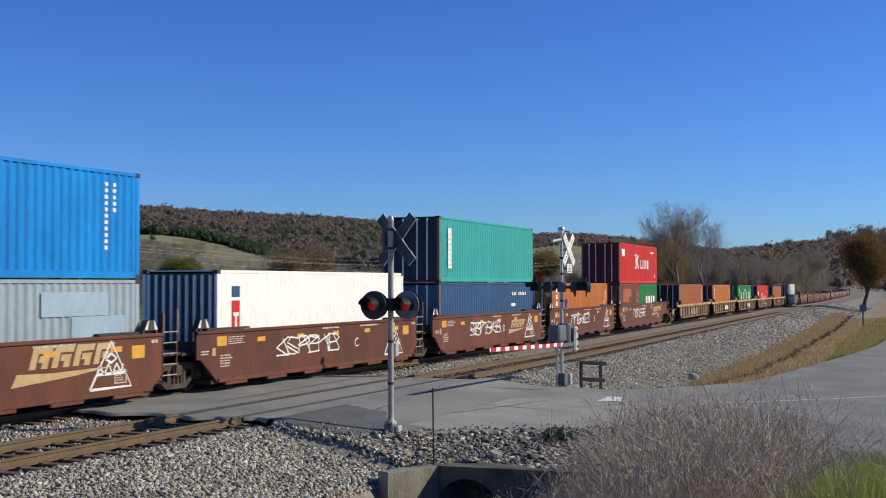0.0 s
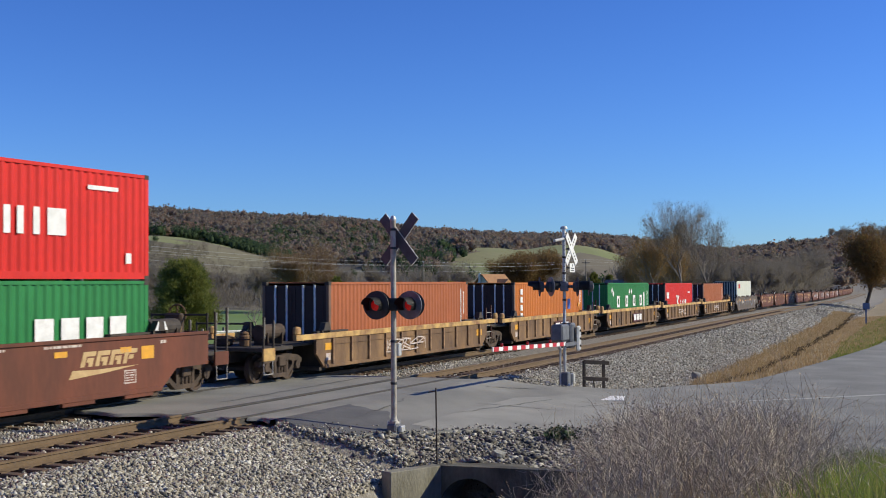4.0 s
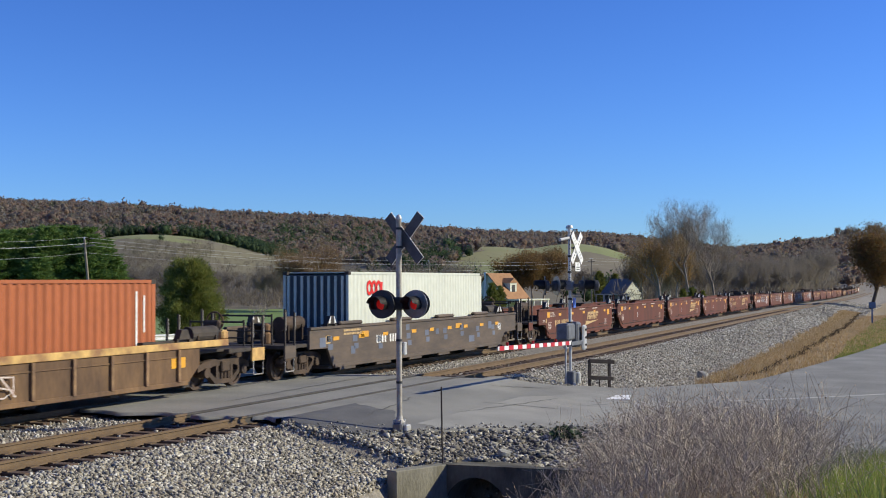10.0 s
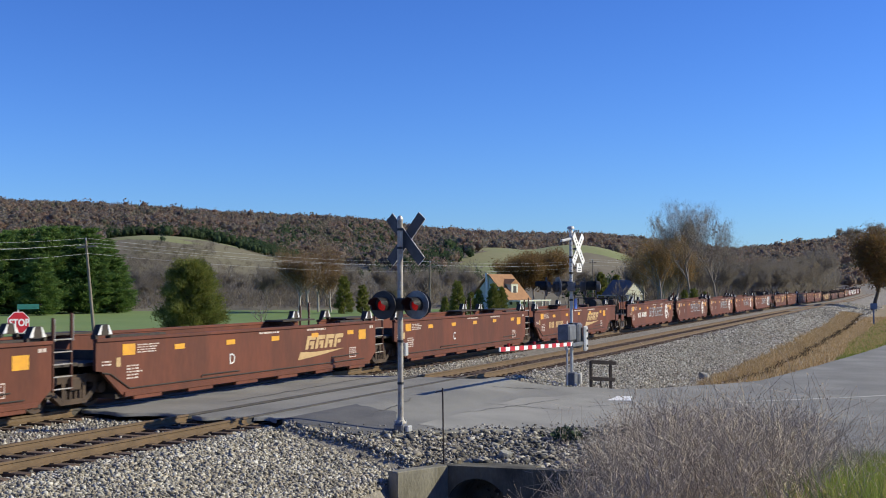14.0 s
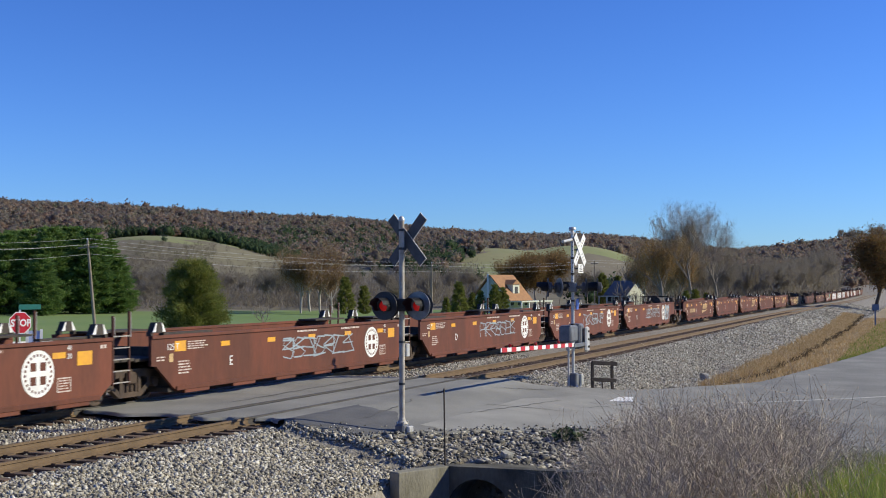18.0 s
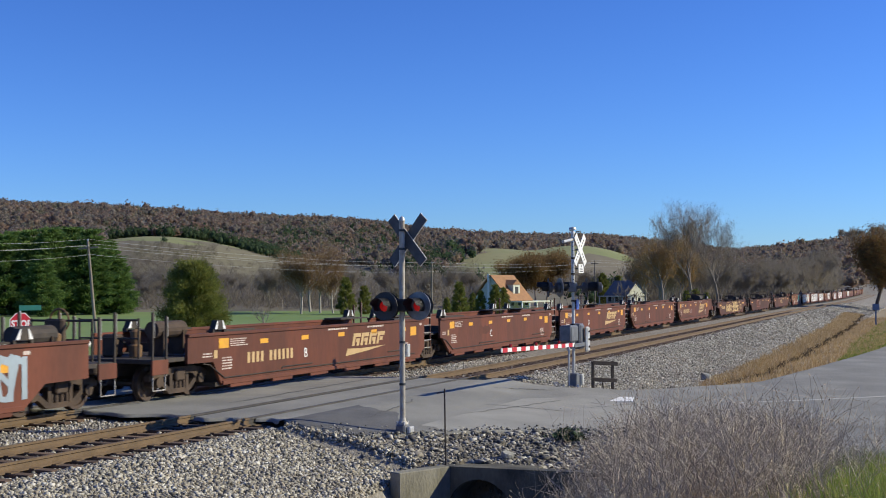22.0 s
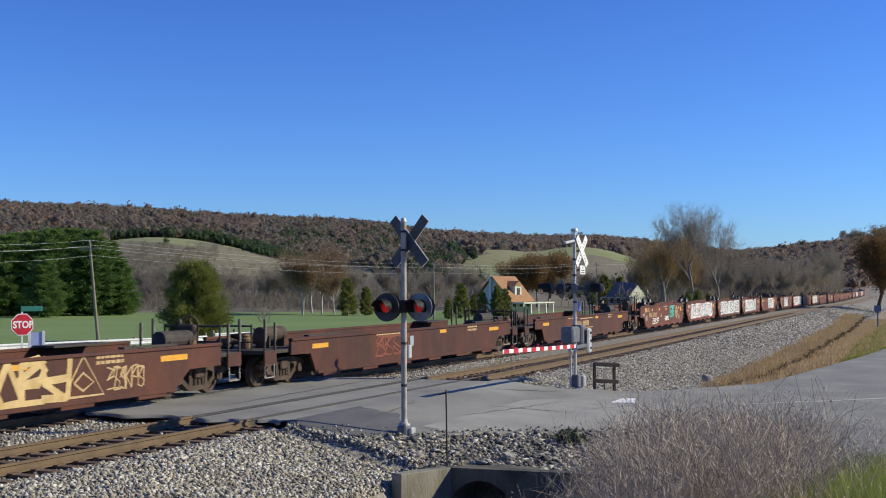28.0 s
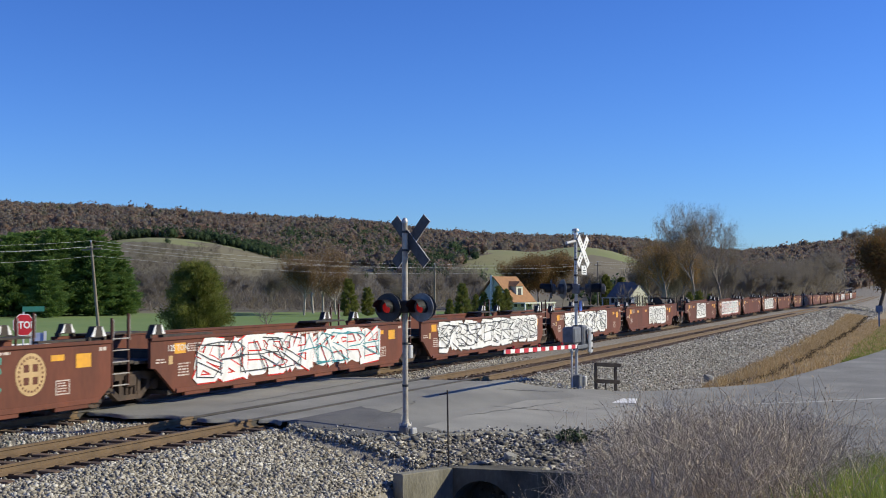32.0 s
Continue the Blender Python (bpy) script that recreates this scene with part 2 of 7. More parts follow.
def ground_z(x, y):
    x, y = np.asarray(x, float), np.asarray(y, float)
    yy = y - bend(x)
    r = np.hypot(x, y)
    az = np.arctan2(y, x)
    # track bed and its shoulders
    left = lerp(yy, [-30, 4, 9.6, 10.6, 13.25, 21.6, 25, 33, 38, 45], [-0.75, -0.85, -1.0, -0.85, -0.22, -0.22, -0.7, -0.55, -0.6, -1.1])
    right = lerp(yy, [-30, 4, 6.2, 9.4, 10.2, 13.25, 21.6, 25, 33, 38, 45], [-0.72, -0.72, -0.78, -1.06, -1.0, -0.22, -0.22, -0.7, -0.55, -0.6, -1.1])
    far = lerp(yy, [-30, 3, 6.0, 8.6, 13.25, 21.6, 25, 33, 38, 45], [-0.72, -0.75, -0.95, -1.02, -0.22, -0.22, -0.7, -0.55, -0.6, -1.1])
    right = right + (far - right) * smooth_step((x - 48) / 22)
    z = left + (right - left) * smooth_step((x - 34) / 5)
    # the fill that carries the road over the ditch, open where the pipe runs
    lip = 22.05 + 0.85 * (np.abs(y - 8.72) < 0.78)
    fill = smooth_step((x - lip) / 0.3) * smooth_step((40 - x) / 4)
    mid = np.minimum(road_z(x, y) - 0.035, road_z(x, y) - 0.04 - 0.085 * np.maximum(0, lerp(y, XL_Y, XL) - x))
    z = np.where((yy < 13.2), z * (1 - fill) + np.maximum(z, mid) * fill, z)
    # ditch in front of the headwall
    ditch = smooth_step((lip + 0.3 - x) / 0.3) * smooth_step((x - 15) / 4) * smooth_step((10.3 - y) / 0.7) * smooth_step((y - 6.0) / 1.0)
    # the bank on which the camera stands
    bank_r = lerp(r, [0, 6, 10, 14, 18, 22, 26], [1.25, 1.0, 0.72, 0.15, -0.3, -0.55, -0.9])
    bank_l = lerp(r, [0, 6, 10, 14, 17], [1.25, 0.8, 0.1, -0.5, -1.2])
    w = smooth_step((radians(17.5) - az) / radians(4))
    bank = bank_l + (bank_r - bank_l) * w
    z = np.where((r < 26) & (yy < 12.5), np.maximum(z, bank), z)
    z = np.where(ditch > 0, z + (np.minimum(z, -1.9) - z) * ditch, z)
    # asphalt bed
    inside = (x > lerp(y, XL_Y, XL) - 0.1) & (x < lerp(y, XR_Y, XR) + 0.1) & (y < 36)
    z = np.where(inside & ((r > 21) | (y < 0)), np.minimum(z, road_z(x, y) - 0.06), z)
    # hills
    px = 784 + FOCAL * np.tan(np.clip(HEAD - az, -1.2, 1.2))
    ridge = 2.8 + lerp(px, SKY_X, SKY_H) / FOCAL * 1150
    hill = (ridge + 1) * smooth_step((r - 260) / 1000) ** 1.15 * (az > -0.25) * (az < 1.9)
    hill = np.where(r > 1300, hill * np.clip(1 - (r - 1300) / 3000, 0.5, 1), hill)
    for ppx, rr, sx, sr, h in ((270, 560, 66, 140, 20.0), (868, 520, 62, 130, 16.5), (1045, 545, 40, 110, 14.0), (100, 640, 80, 110, 8.0), (560, 520, 70, 110, 7.0)):
        cx, cy = rr * math.cos(bearing(ppx)), rr * math.sin(bearing(ppx))
        d = np.hypot((x - cx), (y - cy))
        lat = (az - bearing(ppx)) * rr
        hill = np.maximum(hill, 0.55 * hill + h * np.exp(-(lat / sx) ** 2 - ((r - rr) / sr) ** 2))
    hill = np.where(r > 250, hill + 1.2 * np.sin(x * 0.021) * np.sin(y * 0.017) * smooth_step((r - 300) / 200), hill)
    z = np.where((yy > 25) | (r > 400), z + hill, z)
    return z + grade(x) * (r < 800)


def meadow(px, r):
    """Open slopes between the woods: a pale crest, a grassy spur, and its shoulder."""
    px = px + 9 * np.sin(r * 0.06) + 6 * np.sin(r * 0.13 + px * 0.02)
    r = r + 8 * np.sin(px * 0.045) + 5 * np.sin(px * 0.11 + 1)
    a = (px > 190) & (px < 430) & (r > 528 + np.maximum(0, px - 330) * 0.25) & (r < 572)
    b = (px > lerp(r, [395, 425, 455, 480], [775, 800, 845, 850])) & (px < 945 + (r - 400) * 0.5) & (r > 392 + np.maximum(0, px - 870) * 0.55) & (r < 575)
    c = (px > 930) & (px < 1100) & (r > 478) & (r < 580)
    return a | b | c


def scrubland(px, r):
    return (np.abs(px - 390) < 170) & (r > 385) & (r < 575) & ~meadow(px, r)


def make_ground():
    gx = np.concatenate([np.arange(-1500, -200, 130), np.arange(-200, -20, 15), np.arange(-20, 8, 2), np.arange(8, 17, 0.6), np.arange(17, 40, 0.25), np.arange(40, 90, 0.8),
                         np.arange(90, 240, 4), np.arange(240, 1500, 14), np.arange(1500, 4500, 250)])
    gy = np.concatenate([np.arange(-1500, -60, 120), np.arange(-60, -8, 5), np.arange(-8, 26, 0.28), np.arange(26, 60, 2), np.arange(60, 240, 7),
                         np.arange(240, 1400, 14), np.arange(1400, 4500, 250)])
    X, Y = np.meshgrid(gx, gy, indexing="ij")
    Z = ground_z(X, Y)
    nx, ny = X.shape
    me = bpy.data.meshes.new("ground")
    idx = np.arange(nx * ny).reshape(nx, ny)
    quads = np.stack([idx[:-1, :-1], idx[1:, :-1], idx[1:, 1:], idx[:-1, 1:]], -1).reshape(-1, 4)
    me.vertices.add(nx * ny)
    me.vertices.foreach_set("co", np.stack([X, Y, Z], -1).astype(np.float32).ravel())
    me.loops.add(4 * len(quads))
    me.loops.foreach_set("vertex_index", quads.astype(np.int32).ravel())
    me.polygons.add(len(quads))
    me.polygons.foreach_set("loop_start", np.arange(0, 4 * len(quads), 4, dtype=np.int32))
    cx = (X[:-1, :-1] + X[1:, 1:]).ravel() / 2
    cy = (Y[:-1, :-1] + Y[1:, 1:]).ravel() / 2
    r, az = np.hypot(cx, cy), np.arctan2(cy, cx)
    px = 784 + FOCAL * np.tan(np.clip(HEAD - az, -1.2, 1.2))
    yy = cy - bend(cx)
    kind = np.full(len(cx), 1)                                     # verge
    kind[(yy > lerp(cx, [40, 60, 110], [9.6, 8.9, 7.6]) + 0.5 * np.sin(cx * 0.9) + 0.4 * np.sin(cx * 2.3)) & (yy < 24.5)] = 0                            # gravel
    kind[(cx > 17) & (cx < 31) & (cy > 6.5) & (yy < 13)] = 0
    kind[(cx < 22) & (yy > 9) & (yy < 14)] = 0
    kind[(cx > 22.2) & (cx < 31) & (cy > 6.0) & (yy < 11.7)] = 5
    kind[(yy > 30)] = 2                                            # field
    kind[(r > 210) & (yy > 26)] = 3                                # hill floor
    kind[(r > 260) & scrubland(px, r)] = 6
    kind[(r > 260) & meadow(px, r)] = 4
    me.polygons.foreach_set("material_index", kind.astype(np.int32))
    me.polygons.foreach_set("use_smooth", [True] * len(quads))
    me.update(calc_edges=True)
    for m in (GRAVEL, VERGE, FIELD, HILL, MEADOW, SOIL, ROUGH):
        me.materials.append(m)
    tagged(new("ground", me), "gravel shoulders, dry verge, green field and wooded hills", "ground", kind="structure")


make_ground()


def strip(name, ys, x0, x1, cols, lift, material, label, zf=road_z):
    verts, faces = [], []
    for y in ys:
        a, b = x0(y), x1(y)
        for i in range(cols + 1):
            x = a + (b - a) * (i / cols) ** 1.8
            verts.append((x, y, float(zf(x, y)) + lift + float(grade(x)) - (0.07 if i in (0, cols) and lift == 0 else 0)))
    w = cols + 1
    for j in range(len(ys) - 1):
        for i in range(cols):
            faces.append((j * w + i, j * w + i + 1, (j + 1) * w + i + 1, (j + 1) * w + i))
    ob = raw(name, verts, faces, material, smooth=True)
    return tagged(ob, label, "road", kind="structure")


def wob(y, k):
    return 0.16 * math.sin(y * 2.3 + k) + 0.1 * math.sin(y * 5.1 + 2 * k) + 0.05 * math.sin(y * 11 + k)


strip("road", list(np.linspace(-8, 13.46, 68)), lambda y: float(lerp(y, XL_Y, XL)) + wob(y, 1), lambda y: float(lerp(y, XR_Y, XR)) + (wob(y, 2) if y > 5 else 0), 60, 0.0,
      ASPHALT, "weathered grey asphalt road bending down from the crossing")
# crossing surface: asphalt between and beside the rails, with a groove at each rail
for k, (y0, y1, dark) in enumerate([(13.45, Y_NEAR - GAUGE - 0.05, 0), (Y_NEAR - GAUGE + 0.12, Y_NEAR + GAUGE - 0.12, 0), (Y_NEAR + GAUGE + 0.05, Y_TRAIN - GAUGE - 0.05, 0),
                                    (Y_TRAIN - GAUGE + 0.12, Y_TRAIN + GAUGE - 0.12, 0), (Y_TRAIN + GAUGE + 0.05, 36, 0)]):
    strip("crossing_surface", list(np.linspace(y0, y1, 14)), lambda y, k=k: 22.6 + wob(y, k), lambda y, k=k: 35.4 + wob(y, k + 3), 24, 0.0,
          ASPHALT, "worn asphalt crossing surface between the rails")


strip("asphalt_patch", list(np.arange(11.35, 13.5, 0.15)), lambda y: float(lerp(y, XL_Y, XL)) + wob(y, 1) + 0.03, lambda y: 25.3 + 0.5 * (y - 12) + 2 * wob(y, 4), 12, 0.007,
      PATCHED, "darker crumbling asphalt patch beside the rails")
strip("worn_asphalt", list(np.arange(7.3, 11.5, 0.2)), lambda y: float(lerp(y, XL_Y, XL)) + wob(y, 1) + 0.12 + max(0.0, y - 10.6) * 2.2, lambda y: 35.0 + 2 * wob(y, 6) - max(0.0, y - 10.2) * 3.0, 30, 0.006,
      mat("asphalt_pale", (0.25, 0.243, 0.215), (0.32, 0.31, 0.272), rough=0.92, scale=0.7, fine=35, bump=0.4, grain=0.2), "pale worn asphalt at the mouth of the crossing")


def sweep(name, profile, yc, x0, x1, material, step=3.0, parent=None):
    """A section in (y, z) drawn along the line of a track."""
    xs = np.arange(x0, x1 + step, step)
    verts, faces, n = [], [], len(profile)
    for x in xs:
        b, g = float(bend(x)), float(grade(x))
        verts += [(x, yc + b + py, pz + g) for py, pz in profile]
    for i in range(len(xs) - 1):
        for j in range(n):
            k = (j + 1) % n
            faces.append((i * n + j, i * n + k, (i + 1) * n + k, (i + 1) * n + j))
    return raw(name, verts, faces, material, parent)


RAIL_SECTION = [(-0.07, -0.17), (0.07, -0.17), (0.07, -0.15), (0.012, -0.12), (0.012, -0.05), (0.037, -0.04), (0.037, -0.004), (0.03, 0.0),
                (-0.03, 0.0), (-0.037, -0.004), (-0.037, -0.04), (-0.012, -0.05), (-0.012, -0.12), (-0.07, -0.15)]


def make_tracks():
    for yc, first in ((Y_NEAR, -25.0), (Y_TRAIN, -25.0)):
        track = tagged(empty("railway_track", Matrix()), "rusty steel rails on dark wooden ties in grey ballast", "railway track", "railway tracks", "structure")
        for side in (-1, 1):
            sweep("rail", RAIL_SECTION, yc + side * GAUGE, first, 22.5, RAIL, 2.5, track)
            sweep("crossing_rail", RAIL_SECTION, yc + side * GAUGE, 22.5, 35.0, RAIL_DULL, 2.5, track)
            sweep("rail", RAIL_SECTION, yc + side * GAUGE, 35.0, 520, RAIL, 2.5, track)
        bm = boxes((-0.115, 0.115, -1.3, 1.3, -0.36, -0.165), bevel=0.012)
        tie = part("tie", bm, TIE, track)
        pb = boxes((-0.1, 0.1, -GAUGE - 0.18, -GAUGE + 0.18, -0.166, -0.15), (-0.1, 0.1, GAUGE - 0.18, GAUGE + 0.18, -0.166, -0.15))
        tp = part("tie_plate", pb, RAIL, track)
        xs = list(np.arange(6, 146, 0.52))
        xs = [x for x in xs if not 22.9 < x < 35.2]
        for i, x in enumerate(xs):
            m = pose(x, yc + float(bend(x)) + random.uniform(-0.04, 0.04), float(grade(x)) + random.uniform(-0.012, 0.008), 0, 0, random.uniform(-1.2, 1.2))
            if i == 0:
                tie.matrix_basis = m
                tp.matrix_basis = m
                continue
            share("tie", tie.data, track, m)
            if x < 45:
                share("tie_plate", tp.data, track, m)


make_tracks()


# ---------- the train ----------
CAR_RED = mat("car_paint_oxide", (0.155, 0.05, 0.028), (0.105, 0.039, 0.024), rough=0.65, shine=0.25, scale=0.9, fine=9, bump=0.08, grain=0.2, vary=0.14, stretch=(1.3, 1, 0.45))
CAR_BROWN = mat("car_paint_brown", (0.105, 0.037, 0.022), (0.062, 0.028, 0.02), rough=0.68, shine=0.25, scale=0.9, fine=9, bump=0.08, grain=0.25, vary=0.12, stretch=(1.0, 1, 0.6))
CAR_GREY = mat("car_paint_umber", (0.115, 0.082, 0.058), (0.07, 0.052, 0.039), rough=0.7, scale=1.6, fine=8, bump=0.1, grain=0.22, stretch=(0.5, 1, 1.8))
CAR_RUST = mat("car_paint_rusted", (0.23, 0.135, 0.065), (0.095, 0.058, 0.038), rough=0.8, shine=0.3, scale=1.1, fine=10, bump=0.2, grain=0.3, vary=0.15, stretch=(1, 1, 0.4))
CAR_YELLOW = mat("car_sill_yellow", (0.58, 0.37, 0.12), (0.24, 0.12, 0.05), rough=0.7, scale=2.2, fine=10, bump=0.15, grain=0.25, vary=0.12)
# posts paler than the panels: their sunlit edges are put into the tan
CAR_POST_LIT = mat("post_tan_lit", (0.34, 0.205, 0.095), (0.17, 0.095, 0.05), rough=0.75, scale=2.2, fine=12, bump=0.15, grain=0.3, vary=0.2)
DARK = mat("grimy_steel", (0.034, 0.028, 0.024), (0.065, 0.05, 0.038), rough=0.8, metal=0.1, scale=3, fine=20, grain=0.3)
TRUCK = mat("truck_iron", (0.05, 0.034, 0.024), (0.085, 0.055, 0.036), rough=0.85, metal=0.1, scale=3, fine=20, bump=0.3, grain=0.3)
WHEEL = mat("wheel_steel", (0.095, 0.06, 0.042), (0.06, 0.042, 0.032), rough=0.65, metal=0.3, scale=5, fine=30, grain=0.25)
WHITE = mat("white_paint", (0.78, 0.77, 0.74), (0.66, 0.65, 0.62), rough=0.6, scale=5, fine=30, bump=0.03, grain=0.1)
TAN = mat("tan_paint", (0.52, 0.36, 0.17), (0.44, 0.29, 0.13), rough=0.65, scale=4, fine=30, bump=0.03, grain=0.15)
AMBER = mat("reflective_yellow", (0.75, 0.36, 0.02), (0.62, 0.30, 0.03), rough=0.45, scale=5, bump=0.02, grain=0.1)
BLACK = mat("black_paint", (0.02, 0.02, 0.022), (0.035, 0.035, 0.037), rough=0.6, scale=4, bump=0.02)
ZINC_DULL = mat("pale_steel", (0.42, 0.40, 0.37), (0.28, 0.25, 0.22), rough=0.6, scale=5)
LOW_Z, WELL = 0.35, 6.35


def truck(parent, x):
    """A two-axle truck: cast side frames, bolster, springs, and two wheelsets that turn."""
    bm = bmesh.new()
    bars_of = [[(-1.24, 0.50), (-1.24, 0.64), (-1.0, 0.74), (-0.55, 0.80), (0.55, 0.80), (1.0, 0.74), (1.24, 0.64), (1.24, 0.50), (1.06, 0.54), (0.74, 0.56), (0.5, 0.62), (-0.5, 0.62), (-0.74, 0.56), (-1.06, 0.54)],
               [(-0.42, 0.14), (0.42, 0.14), (0.80, 0.42), (0.78, 0.58), (0.66, 0.57), (0.66, 0.47), (0.36, 0.26), (-0.36, 0.26), (-0.66, 0.47), (-0.66, 0.57), (-0.78, 0.58), (-0.80, 0.42)],
               [(-0.40, 0.22), (-0.29, 0.22), (-0.29, 0.66), (-0.40, 0.66)], [(0.29, 0.22), (0.40, 0.22), (0.40, 0.66), (0.29, 0.66)]]
    for k, pts in enumerate(bars_of):
        for y0, y1 in ((-1.13, -0.97), (0.97, 1.13)):
            d = 0.004 * k
            b2 = plate(pts, y0 - d, y1 + d)
            me = bpy.data.meshes.new("t")
            b2.to_mesh(me)
            b2.free()
            bm.from_mesh(me)
            bpy.data.meshes.remove(me)
    box(bm, -0.2, 0.2, -1.2, 1.2, 0.45, 0.74, bevel=0.03)
    for s in (-1, 1):
        for dx in (-0.9, 0.9):
            rod(bm, (dx, s * 0.98, 0.46), (dx, s * 1.2, 0.46), 0.13, seg=10)
        for dx in (-0.25, -0.08, 0.09, 0.26):
            rod(bm, (dx, s * 1.07, 0.2), (dx, s * 1.07, 0.46), 0.065, seg=8)
    frame_ob = part("truck", bm, TRUCK, parent, "cast iron truck with springs")
    frame_ob.matrix_basis = pose(x, 0, 0)
    for dx in (-0.9, 0.9):
        wb = lathe([(0.09, -1.18), (0.09, -0.80), (0.12, -0.8), (0.2, -0.815), (0.21, -0.785), (0.33, -0.775), (0.34, -0.83), (0.42, -0.83), (0.425, -0.72), (0.45, -0.715), (0.45, -0.69),
                    (0.33, -0.69), (0.32, -0.75), (0.1, -0.72), (0.085, -0.6), (0.085, 0.6), (0.1, 0.72), (0.32, 0.75), (0.33, 0.69), (0.45, 0.69), (0.45, 0.715), (0.425, 0.72),
                    (0.42, 0.83), (0.34, 0.83), (0.33, 0.775), (0.21, 0.785), (0.2, 0.815), (0.12, 0.8), (0.09, 0.8), (0.09, 1.18)], 22, "Y")
        for s in (-1, 1):
            for k in range(3):
                a = k * 2.094
                rod(wb, (0.06 * math.cos(a), s * 1.17, 0.06 * math.sin(a)), (0.06 * math.cos(a), s * 1.2, 0.06 * math.sin(a)), 0.018, seg=6)
        w = part("wheelset", wb, WHEEL, frame_ob, "rust-brown steel wheels on an axle")
        w.matrix_basis = pose(dx, 0, 0.425)
    return frame_ob


def well_ends(L, style, coupler):
    """How each end of a well's side is cut, as distances from the truck's centre: where it ends, the height there, and the slope down to the sill."""
    if style == "stake":
        return (-1.5, 0.72, -1.55, -2.0), (-1.7, 0.72, -1.75, -2.2)
    near = (0.15, 0.88, -1.0, -1.36) if coupler[0] else (-0.3, 0.89, -0.5, -1.25)
    far = (0.5, 0.76, -0.9, -1.5) if coupler[1] else (-1.15, 0.56, -1.2, -1.55)
    return near, far


